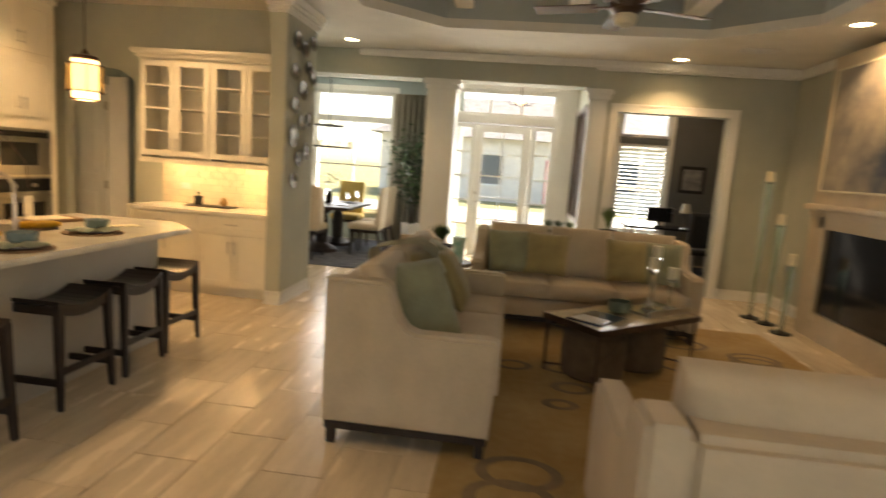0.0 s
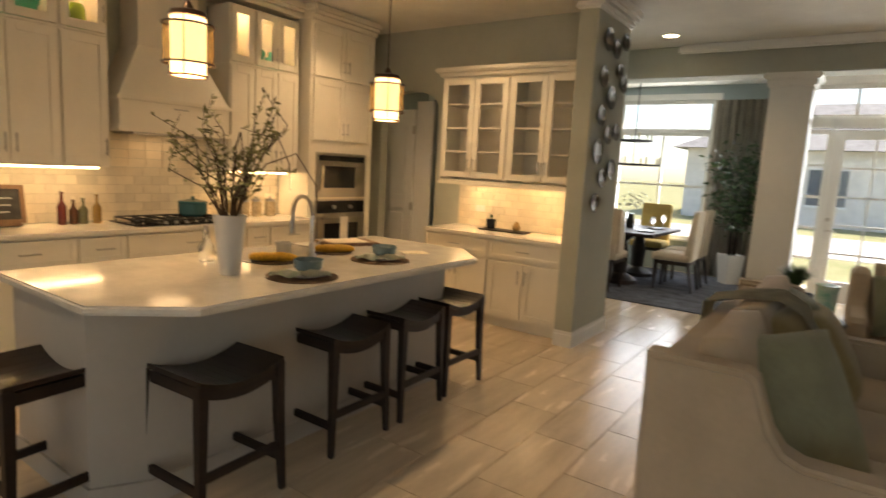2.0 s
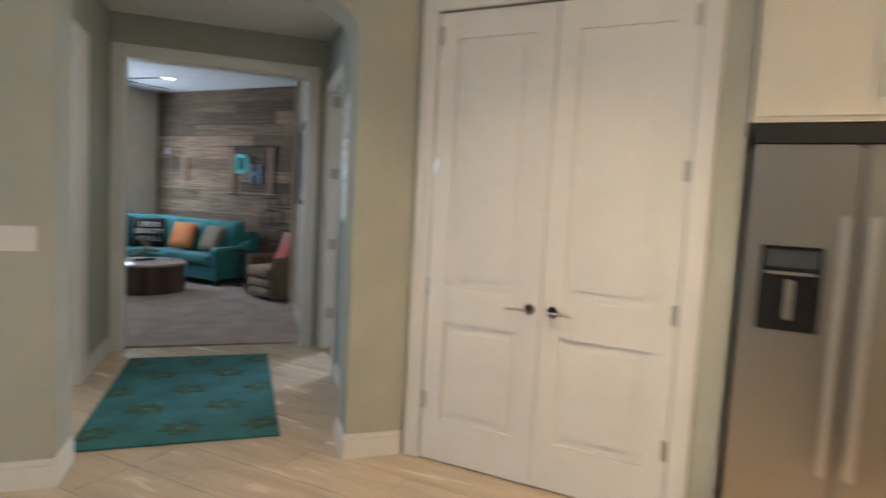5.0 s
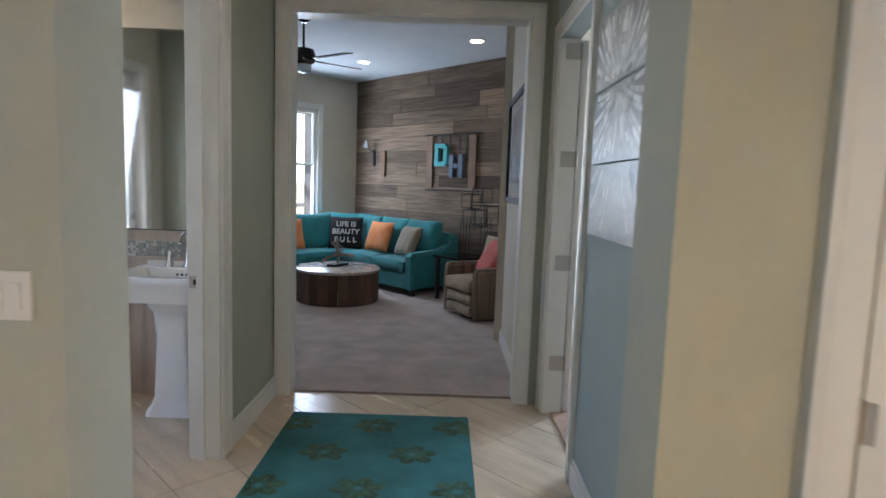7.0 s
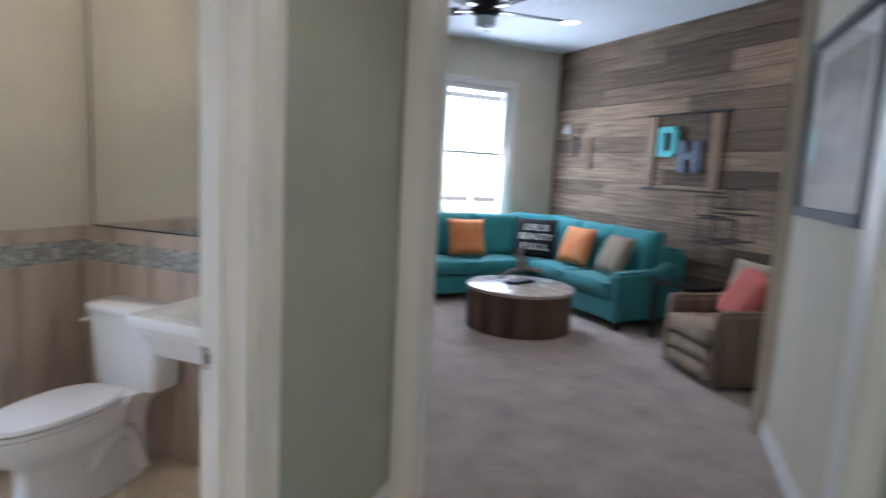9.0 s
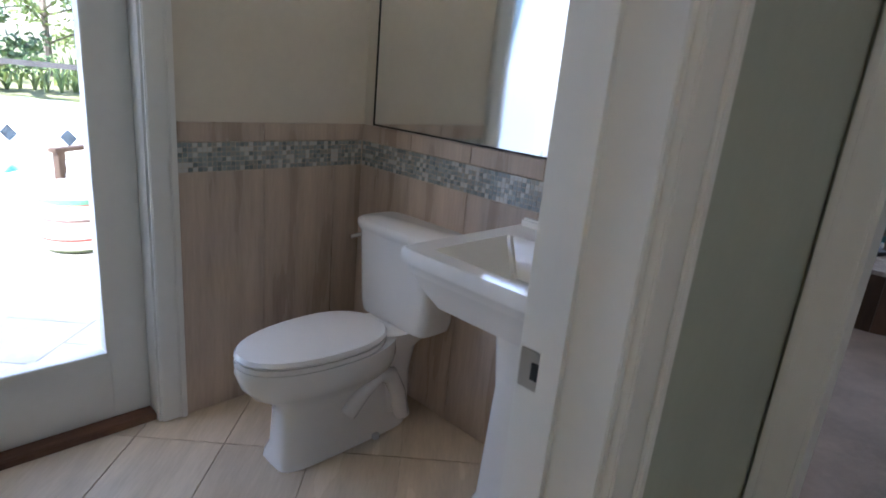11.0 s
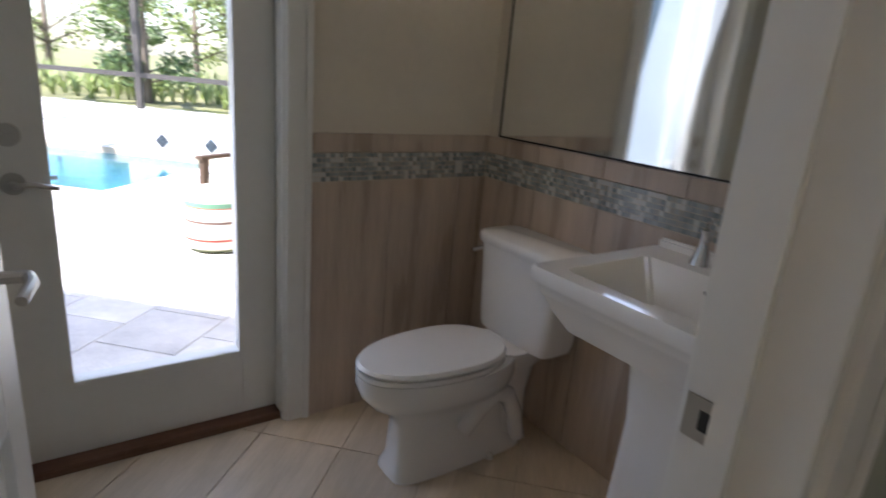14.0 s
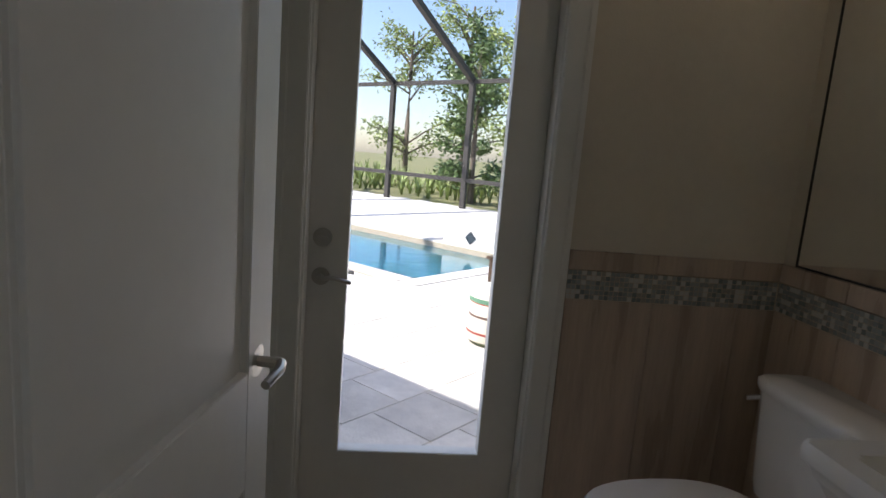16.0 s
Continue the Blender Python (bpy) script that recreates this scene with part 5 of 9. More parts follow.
bowl = thing("green_glass_bowl", CT @ pose(-0.02, 0.04, 0.471), "grey-green glass bowl on the coffee table", "bowl")
part("bowl", lathe(B(), [(0.05, 0), (0.085, 0.02), (0.1, 0.07), (0.09, 0.1), (0.085, 0.1), (0.095, 0.07), (0.06, 0.015)], n=24), mat("smoky_green_glass", (0.10, 0.14, 0.12), 0.08, coat=0.6), bowl)
GL = mat("clear_crystal", (0.85, 0.86, 0.84), 0.03, trans=0.9)
IVORY = mat("ivory_wax", (0.72, 0.66, 0.50), 0.5, var=0.03)


def candlestick(m, h, label, group="candlesticks", base=0.055, scale=1.0):
    c = thing("candlestick", m, label, "candle holder", group)
    part("stem", lathe(B(), [(base, 0), (base, 0.012), (0.014, 0.03), (0.022, h * 0.3), (0.012, h * 0.45), (0.024, h * 0.6), (0.012, h * 0.85), (0.042, h * 0.95), (0.045, h)], n=18), GL, c)
    part("candle", cyl(B(), 0, 0, h + 0.001, h + 0.09, 0.036, n=18), IVORY, c, "ivory pillar candle")


for x, y, h in ((0.28, -0.02, 0.34), (0.42, 0.06, 0.42), (0.46, -0.08, 0.26)):
    candlestick(CT @ pose(x, y, 0.4915), h, "crystal candlestick with ivory candle on the tray")

# fireplace
FP = thing("fireplace", pose(2.3, 6.62, 0, 0, 0, -90), "cream stone fireplace with black firebox", "fireplace")
STONE = mat("cream_limestone", (0.58, 0.48, 0.35), 0.55, var=0.06, scale=4, bump=0.15, bscale=40)
for nm, a, b, c, e in (("pier", 0, 0.35, 0, H - 0.1), ("pier", 1.69, 2.04, 0, H - 0.1), ("hearth_course", 0.35, 1.69, 0, 0.28), ("chimney_breast", 0.35, 1.69, 1.18, H - 0.1)):
    part(nm, box(B(), a, 0, c, b, 0.299, e), STONE, FP)
bm = B()
box(bm, 0.22, -0.03, 0.2, 0.36, 0.0, 1.3, 0.005)
box(bm, 1.68, -0.03, 0.2, 1.82, 0.0, 1.3, 0.005)
box(bm, 0.22, -0.03, 1.17, 1.82, 0.0, 1.3, 0.005)
part("surround", bm, STONE, FP)
part("firebox", box(B(), 0.34, 0.2, 0.27, 1.7, 0.29, 1.19), BLACK_M, FP, "black firebox back")
part("screen", box(B(), 0.36, 0.012, 0.29, 1.68, 0.02, 1.17, 0.002), mat("smoked_fire_glass", (0.01, 0.01, 0.01), 0.08), FP, "dark glass fire screen")
bm = B()
for k in range(4):
    rod(bm, (0.6 + 0.1 * k, 0.10, 0.38 + 0.03 * (k % 2)), (1.2 + 0.1 * k, 0.14, 0.42), 0.04, 8)
part("mantel", box(box(B(), 0.05, -0.12, 1.36, 1.99, 0.0, 1.42, 0.01), 0.1, -0.08, 1.3, 1.94, 0.0, 1.36, 0.01), STONE, FP)
bm.free()
pa = thing("abstract_painting", pose(2.29, 6.45, 1.55, 0, 0, -90), "large soft abstract canvas in blue, brown and gold", "painting")
pm = mat("abstract_paint", (0.52, 0.43, 0.30), 0.6, scale=1.5, col2=(0.06, 0.075, 0.11), stretch=(1, 1, 0.7), bump=0.2, detail=7)
part("canvas", box(B(), 0.02, -0.035, 0.02, 1.70, -0.002, 1.23, 0.003), pm, pa)
for a, b, c, e in ((0, 0.02, 0, 1.25), (1.70, 1.72, 0, 1.25), (0.02, 1.70, 0, 0.02), (0.02, 1.70, 1.23, 1.25)):
    part("frame", box(B(), a, -0.045, c, b, -0.002, e, 0.003), IVORY, pa, "pale gilt frame strip")
# floor candle holders beside the fireplace
for x, y, h in ((1.98, 7.0, 1.62), (2.06, 6.75, 1.15), (2.05, 6.35, 0.75)):
    c = thing("floor_candle_holder", pose(x, y, 0), "tall glass floor candle holder on a black base", "candle holder", "floor candle holders")
    part("base", lathe(B(), [(0.11, 0), (0.11, 0.015), (0.03, 0.03), (0.02, 0.05)], n=24), BLACK, c)
    part("column", lathe(B(), [(0.02, 0.051), (0.03, h * 0.5), (0.045, h - 0.02), (0.06, h)], n=20), mat("pale_green_glass", (0.55, 0.68, 0.60), 0.05, trans=0.85), c)
    part("candle", cyl(B(), 0, 0, h + 0.001, h + 0.12, 0.04, n=18), IVORY, c)

# side table in the sofa corner, plants, console
st = thing("corner_table", pose(-1.55, 5.35, 0), "dark round side table in the sofa corner", "side table")
part("tabletop", lathe(B(), [(0.26, 0.6), (0.27, 0.615), (0.26, 0.63)], n=32), ESPRESSO, st)
part("pedestal", lathe(B(), [(0.18, 0), (0.17, 0.03), (0.04, 0.08), (0.035, 0.5), (0.1, 0.6)], n=24), ESPRESSO, st)
LEAF = mat("dark_green_leaf", (0.035, 0.075, 0.022), 0.5, var=0.2, scale=8, island=0.35)
LEAF2 = mat("fresh_green_leaf", (0.07, 0.13, 0.03), 0.5, var=0.2, scale=8, island=0.35)


def blades(bm, x, y, z, r, h, n, rng, wd=0.008, lean=0.6):
    """Arching grass-like leaves from one root."""
    for _ in range(n):
        a, k = rng.uniform(0, 2 * math.pi), rng.uniform(0.35, 1.0)
        d = Vector((math.cos(a), math.sin(a), 0))
        s = Vector((-d.y, d.x, 0)) * wd
        pts = [Vector((x, y, z)) + d * r * lean * k * f ** 1.6 + Vector((0, 0, h * rng.uniform(0.75, 1) * (f - 0.35 * k * f ** 3))) for f in (0, 0.4, 0.75, 1.0)]
        prev = None
        for i, p in enumerate(pts):
            w = s * (1 - i / 3.3)
            cur = [bm.verts.new(p - w), bm.verts.new(p + w)]
            if prev:
                bm.faces.new((prev[0], prev[1], cur[1], cur[0]))
            prev = cur
    return bm


def leaf(bm, p, d, size, rng):
    """One pointed leaf of four faces, folded along its rib."""
    d = d.normalized()
    s = d.cross(Vector((rng.uniform(-1, 1), rng.uniform(-1, 1), rng.uniform(-1, 1)))).normalized()
    n = d.cross(s)
    v = [bm.verts.new(q) for q in (p, p + d * size * 0.45 + s * size * 0.22 + n * size * 0.06, p + d * size, p + d * size * 0.45 - s * size * 0.22 + n * size * 0.06)]
    bm.faces.new((v[0], v[1], v[2]))
    bm.faces.new((v[0], v[2], v[3]))


def pot_plant(m, label, h, r, n, seed, material=LEAF, pot=BLACK_M, wd=0.007):
    rng = random.Random(seed)
    t = thing("potted_plant", m, label, "plant", "potted plants")
    part("pot", lathe(B(), [(r * 0.55, 0), (r * 0.75, h * 0.35), (r * 0.8, h * 0.4), (r * 0.72, h * 0.4), (r * 0.6, h * 0.3)], n=20), pot, t)
    part("foliage", blades(B(), 0, 0, h * 0.34, r * 2.0, h * 0.9, n, rng, wd), material, t)


pot_plant(pose(-1.62, 5.55, 0.631), "bushy dark green grass in a black pot", 0.32, 0.15, 260, 3)
va = thing("art_glass_vase", pose(-1.42, 5.28, 0.631), "swirled aqua and white art glass vase", "vase")
part("vase", lathe(B(), [(0.045, 0), (0.06, 0.03), (0.06, 0.2), (0.07, 0.25), (0.065, 0.25), (0.05, 0.2)], n=24), mat("aqua_swirl_glass", (0.10, 0.45, 0.36), 0.06, scale=14, col2=(0.75, 0.85, 0.8), coat=0.6), va)
co = thing("console_table", pose(-0.9, 6.42, 0), "dark console table behind the sofa", "console table")
part("tabletop", box(B(), 0, 0, 0.74, 1.9, 0.36, 0.78, 0.005), ESPRESSO, co)
for x in (0.03, 1.81):
    for y in (0.03, 0.27):
        part("leg", box(B(), x, y, 0, x + 0.06, y + 0.06, 0.74, 0.004), ESPRESSO, co)
part("lower_shelf", box(B(), 0.03, 0.03, 0.2, 1.87, 0.33, 0.23, 0.004), ESPRESSO, co)
rng = random.Random(11)
pl = thing("planter_box", pose(-0.6, 6.5, 0.781), "low bronze planter with spiky succulents", "planter", "potted plants")
part("box", box(B(), 0, 0, 0, 0.4, 0.16, 0.12, 0.008), BRONZE, pl)
bm = B()
for x in (0.08, 0.2, 0.32):
    blades(bm, x, 0.08, 0.11, 0.14, 0.16, 34, rng, 0.014, 0.9)
part("foliage", bm, LEAF, pl)
pot_plant(pose(0.15, 6.6, 0.781), "tall green grass in a dark pot", 0.42, 0.12, 240, 8, LEAF2)
for x in (0.46, 0.64):
    o = solid("silver_ball", lathe(B(), [(0.015, 0), *[(0.085 * math.sin(a), 0.085 - 0.085 * math.cos(a)) for a in np.linspace(0.25, 3.0, 12)]], n=24), CHROME, pose(x, 6.55, 0.781), "mirror-polished silver ball on the console", "ornament", group="silver balls", smooth=80)

# plates on the wall end
PEW = mat("pewter_plate", (0.15, 0.135, 0.12), 0.25, 0.9, var=0.1, scale=10)
PL = [(0.25, 2.66, 0.095), (0.55, 2.62, 0.085), (0.72, 2.45, 0.075), (0.2, 2.35, 0.09), (0.9, 2.36, 0.085), (0.5, 2.2, 0.1), (0.22, 2.03, 0.09), (0.78, 1.92, 0.08), (0.5, 1.88, 0.085), (0.2, 1.72, 0.11), (0.72, 1.58, 0.095), (0.42, 1.5, 0.085), (0.25, 1.28, 0.085), (0.85, 2.72, 0.08)]
for y, z, r in PL:
    o = solid("wall_plate", lathe(B(), [(r * 0.55, 0.0), (r, 0.028), (r, 0.034), (r * 0.62, 0.016), (0.002, 0.014)], n=28), PEW, pose(-3.229, 5.45 + 0.72 * y, z, 90, 0, 90), "silver-grey pewter plate hung on the wall", "plate", group="wall plates")

# ---- foyer mirror ----
mi = thing("foyer_mirror", pose(-0.002, 9.6, 0.85, 0, 0, -90), "tall dark-framed mirror with vertical bars", "mirror")
bm = B()
for a, b, c, e in ((0, 0.06, 0, 1.68), (1.19, 1.25, 0, 1.68), (0.06, 1.19, 0, 0.06), (0.06, 1.19, 1.62, 1.68)):
    box(bm, a, -0.04, c, b, -0.001, e, 0.006)
part("frame", bm, BRONZE, mi)
part("mirror", box(B(), 0.055, -0.015, 0.055, 1.195, -0.005, 1.625), MIRROR, mi)
for x in (0.3, 0.42, 0.62, 0.8, 0.95):
    part("bar", box(B(), x, -0.03, 0.06, x + 0.018, -0.0155, 1.62, 0.002), BRONZE, mi)

# ---- chandeliers ----
ch = thing("foyer_chandelier", pose(-0.95, 9.0, 2.55), "small bronze chandelier with curved arms", "chandelier")
for k in range(6):
    a = k * math.pi / 3
    part("arm", tube(B(), [(0.02 * math.cos(a), 0.02 * math.sin(a), 0.0), (0.14 * math.cos(a), 0.14 * math.sin(a), -0.02), (0.24 * math.cos(a), 0.24 * math.sin(a), 0.1)], 0.007, 6), BRONZE, ch)
part("stem", rod(B(), (0, 0, -0.05), (0, 0, H - 2.55 - 0.002), 0.008), BRONZE, ch)
part("bowl", lathe(B(), [(0.02, -0.02), (0.14, 0.06), (0.15, 0.08), (0.01, 0.0)], n=24), mat("amber_alabaster", (0.7, 0.5, 0.3), 0.5, emit=(1, 0.6, 0.3), emit_power=1.5), ch)
ch = thing("dining_chandelier", pose(-4.1, 9.45, 1.7), "black iron candle chandelier over the dining table", "chandelier")
for z, r, n in ((0.0, 0.38, 8), (0.35, 0.24, 6)):
    part("ring", lathe(B(), [(r - 0.01, z), (r + 0.01, z), (r + 0.01, z + 0.02), (r - 0.01, z + 0.02), (r - 0.01, z)], n=32, close=False), BLACK_M, ch)
    for k in range(n):
        a = 2 * math.pi * k / n
        part("candle", cyl(B(), r * math.cos(a), r * math.sin(a), z + 0.021, z + 0.12, 0.014, n=10), IVORY, ch)
    bm = B()
    for a in (0, math.pi / 2):
        rod(bm, (-r * math.cos(a), -r * math.sin(a), z + 0.01), (r * math.cos(a), r * math.sin(a), z + 0.01), 0.006)
    part("cross_bar", bm, BLACK_M, ch)
part("stem", rod(B(), (0, 0, 0), (0, 0, H - 1.7005), 0.008), BLACK_M, ch)

# ---- dining room ----
solid("dining_rug", box(B(), -5.1, 7.75, 0.0005, -2.35, 10.75, 0.012, 0.004), mat("charcoal_rug", (0.08, 0.085, 0.10), 1.0, var=0.3, scale=6, bump=0.7, bscale=200), None, "charcoal patterned rug under the dining table", "rug")
dt = thing("dining_table", pose(-4.0, 9.42, 0.012), "espresso pedestal dining table laid for a meal", "dining table")
part("tabletop", box(B(), -0.52, -0.78, 0.71, 0.52, 0.78, 0.755, 0.01), ESPRESSO, dt)
for y in (-0.42, 0.42):
    part("pedestal", lathe(B(), [(0.26, 0), (0.25, 0.05), (0.09, 0.14), (0.11, 0.4), (0.07, 0.6), (0.2, 0.709)], 0, y, 20), ESPRESSO, dt)


def dining_chair(m, material, label, wing=False):
    c = thing("dining_chair", m, label, "chair", "dining chairs")
    part("seat", cushion(B(), 0.5, 0.5, 0.12, Matrix.Translation((0, 0, 0.46)), 0.3, 8), material, c, smooth=80)
    pts = [(0.2, 0.44), (0.17, 0.5), (0.24, 1.1), (0.3, 1.1), (0.27, 0.44)]
    part("backrest", extrude_yz(B(), pts, -0.24, 0.24, 0.02), material, c)
    if wing:
        for sx in (-1, 1):
            part("wing", extrude_yz(B(), [(-0.02, 0.5), (0.0, 0.75), (0.1, 1.05), (0.25, 1.1), (0.22, 0.5)], sx * 0.255 - 0.02, sx * 0.255 + 0.02, 0.01), material, c)
    for sx in (-1, 1):
        for y, k in ((-0.2, 0), (0.22, 0.08)):
            part("leg", rod(B(), (sx * 0.2, y + k, 0), (sx * 0.2, y, 0.42), 0.018, 8, 0.026), ESPRESSO, c)
    part("seat_frame", box(B(), -0.23, -0.22, 0.36, 0.23, 0.24, 0.41, 0.004), ESPRESSO, c)


CREAMF = mat("cream_chair_fabric", (0.55, 0.47, 0.36), 0.95, var=0.06, bump=0.4, bscale=300)
dining_chair(pose(-4.05, 8.4, 0.012, 0, 0, 180), CREAMF, "cream upholstered wing chair at the table head", True)
dining_chair(pose(-4.0, 10.42, 0.012), mat("mustard_chair_fabric", (0.5, 0.36, 0.12), 0.95, var=0.1, bump=0.4, bscale=300), "mustard patterned chair at the far table head")
for y in (9.1, 9.72):
    dining_chair(pose(-3.28, y, 0.012, 0, 0, -90), CREAMF, "cream dining chair with dark wooden frame")
    dining_chair(pose(-4.72, y, 0.012, 0, 0, 90), CREAMF, "cream dining chair with dark wooden frame")
PLATE = mat("dark_glazed_plate", (0.06, 0.06, 0.07), 0.15)
for x, y in ((-3.72, 9.08), (-3.72, 9.66), (-4.28, 9.08), (-4.28, 9.66)):
    solid("dinner_plate", lathe(B(), [(0.08, 0), (0.14, 0.015), (0.14, 0.019), (0.08, 0.006)], n=24), PLATE, pose(x, y, 0.768), "dark dinner plate on the table", "plate", group="dinner plates")
    g = thing("wine_glass", pose(x + 0.05, y + 0.2, 0.768), "clear stemmed wine glass", "glass", "wine glasses")
    part("glass", lathe(B(), [(0.035, 0), (0.03, 0.004), (0.005, 0.012), (0.005, 0.09), (0.035, 0.13), (0.038, 0.17), (0.03, 0.21)], n=16, close=False), GL, g)
rng = random.Random(5)
fl = thing("flower_vase", pose(-4.05, 9.45, 0.768), "white orchids in a dark vase on the dining table", "flowers")
part("vase", lathe(B(), [(0.05, 0), (0.07, 0.08), (0.04, 0.2), (0.05, 0.22)], n=18), BLACK, fl)
bm = B()
for k in range(60):
    leaf(bm, Vector((rng.gauss(0, 0.09), rng.gauss(0, 0.09), 0.3 + rng.uniform(0, 0.22))), Vector((rng.uniform(-1, 1), rng.uniform(-1, 1), rng.uniform(-0.3, 1))), 0.06, rng)
part("blossom", bm, mat("white_petal", (0.7, 0.7, 0.66), 0.6), fl)


def curtain(m, w, h, material, label, folds=7):
    bm = B()
    n = folds * 8
    rows = []
    for z in (0.0, h * 0.5, h * 0.9, h):
        k = 1.0 if z < h * 0.95 else 0.6
        rows.append([bm.verts.new((w * i / n, 0.045 * k * math.sin(2 * math.pi * folds * i / n) + 0.01 * math.sin(i * 0.9 + z), z)) for i in range(n + 1)])
    for a, b in zip(rows, rows[1:]):
        for i in range(n):
            bm.faces.new((a[i], a[i + 1], b[i + 1], b[i]))
    bmesh.ops.solidify(bm, geom=bm.faces[:], thickness=0.006)
    return solid("curtain", bm, material, m, label, "curtain", group="dining curtains", smooth=80)


CURT = mat("stone_curtain_linen", (0.42, 0.38, 0.31), 0.95, var=0.06, bump=0.4, bscale=300)
curtain(pose(-3.3, 10.78, 0.02), 0.75, 2.78, CURT, "full-length stone linen curtain beside the window")
BLACKOUT = mat("black_curtain_cloth", (0.016, 0.016, 0.02), 0.9, var=0.1, bump=0.4, bscale=300)
curtain(pose(BX + 0.1, -3.26, 0.02, 0, 0, 90), 0.46, 2.4, BLACKOUT, "full-length black curtain beside the bedroom window", 5)
br = thing("curtain_rod", pose(BX + 0.1, -3.27, 2.43, 0, 0, 90), "black curtain rod over the bedroom window", "curtain rod")
part("rod", rod(B(), (0, 0, 0), (2.6, 0, 0), 0.014), BLACK_M, br)
for x in (0.3, 2.5):
    part("bracket", rod(B(), (x, 0, 0), (x, 0.099, 0), 0.008), BLACK_M, br)
curtain(pose(-5.15, 10.78, 0.02), 0.32, 2.78, CURT, "full-length stone linen curtain beside the window", 3)
tr = thing("indoor_tree", pose(-2.75, 10.3, 0), "slender indoor tree in a white planter", "plant")
part("planter", lathe(B(), [(0.15, 0), (0.2, 0.45), (0.18, 0.45), (0.15, 0.4)], n=4), TRIM, tr)
bm, bl = B(), B()
rng = random.Random(21)
for k in range(6):
    a = k * 1.05
    pts = [(0.04 * math.cos(a), 0.04 * math.sin(a), 0.4), (0.07 * math.cos(a), 0.07 * math.sin(a), 1.1), (0.16 * math.cos(a + 0.4), 0.16 * math.sin(a + 0.4), 1.75)]
    tube(bm, pts, 0.012, 6, 0.5)
    for j in range(170):
        f = rng.uniform(0.35, 1.1)
        b = Vector((0.26 * math.cos(a + 0.4) * f, 0.26 * math.sin(a + 0.4) * f, 0.4 + 1.45 * f))
        leaf(bl, b + Vector((rng.gauss(0, 0.13), rng.gauss(0, 0.13), rng.gauss(0, 0.1))), Vector((rng.uniform(-1, 1), rng.uniform(-1, 1), rng.uniform(-0.8, 0.3))), rng.uniform(0.07, 0.12), rng)
part("stem", bm, ESPRESSO, tr)
part("foliage", bl, LEAF, tr)

# ---- study ----
solid("study_rug", box(B(), 0.4, 8.4, 0.0005, 3.0, 10.9, 0.012), mat("black_rug", (0.03, 0.03, 0.035), 1.0, var=0.3, bump=0.6, bscale=200), None, "near-black rug on the study floor", "rug")
dk = thing("desk", pose(1.0, 9.8, 0.012), "dark glass-topped writing desk", "desk")
part("desktop", box(B(), 0, 0, 0.73, 1.6, 0.7, 0.76, 0.004), BLACK, dk)
for x in (0.05, 1.5):
    for y in (0.05, 0.6):
        part("leg", box(B(), x, y, 0, x + 0.05, y + 0.05, 0.73), STEEL, dk)
dl = thing("desk_lamp", pose(2.0, 10.1, 0.772), "white-shaded swing-arm desk lamp", "desk lamp")
part("base", lathe(B(), [(0.08, 0), (0.08, 0.02), (0.02, 0.03)], n=20), CHROME, dl)
part("arm", tube(B(), [(0, 0, 0.03), (-0.12, 0, 0.3), (-0.3, 0, 0.34)], 0.007), CHROME, dl)
part("shade", lathe(B(), [(0.05, 0.42), (0.09, 0.26), (0.086, 0.26), (0.045, 0.42)], -0.02, 0, 20, close=False), IVORY, dl)
mo = thing("monitor", pose(1.35, 10.1, 0.772), "black flat monitor on the desk", "monitor")
part("screen", box(B(), 0, 0, 0.08, 0.42, 0.025, 0.32, 0.004), BLACK, mo)
part("foot", box(B(), 0.13, -0.05, 0, 0.29, 0.1, 0.015), BLACK, mo)
part("stalk", box(B(), 0.19, 0.026, 0.015, 0.23, 0.04, 0.2), BLACK, mo)
oc = thing("office_chair", pose(1.95, 9.35, 0.012, 0, 0, 190), "black office chair at the desk", "chair")
part("seat", cushion(B(), 0.5, 0.5, 0.1, Matrix.Translation((0, 0, 0.47)), 0.3), BLACK_M, oc, smooth=80)
part("backrest", cushion(B(), 0.46, 0.55, 0.08, pose(0, 0.25, 0.82, 82), 0.4), BLACK_M, oc, smooth=80)
part("column", cyl(B(), 0, 0, 0.06, 0.42, 0.03), STEEL, oc)
bm = B()
for k in range(5):
    a = k * 2 * math.pi / 5
    rod(bm, (0, 0, 0.08), (0.28 * math.cos(a), 0.28 * math.sin(a), 0.04), 0.018, 8)
    cyl(bm, 0.28 * math.cos(a), 0.28 * math.sin(a), 0, 0.05, 0.022, n=10)
part("foot", bm, BLACK_M, oc)
pi = thing("framed_print", pose(2.1, 11.17, 1.35), "small dark-framed print on the study wall", "picture")
part("frame", box(B(), 0, 0, 0, 0.46, 0.025, 0.5, 0.004), BLACK_M, pi)
part("print", box(B(), 0.06, -0.003, 0.06, 0.40, 0.0, 0.44), mat("grey_print", (0.16, 0.17, 0.18), 0.3, scale=8, col2=(0.4, 0.4, 0.4)), pi)
sl = thing("study_light", pose(1.75, 9.9, 2.78), "small amber drum ceiling light", "ceiling light")
part("shade", cyl(B(), 0, 0, 0, 0.14, 0.2, n=28), glow_mat("amber_drum", (1.0, 0.62, 0.22), 2.0), sl)
part("stem", rod(B(), (0, 0, 0.14), (0, 0, H - 2.782), 0.01), NICKEL, sl)


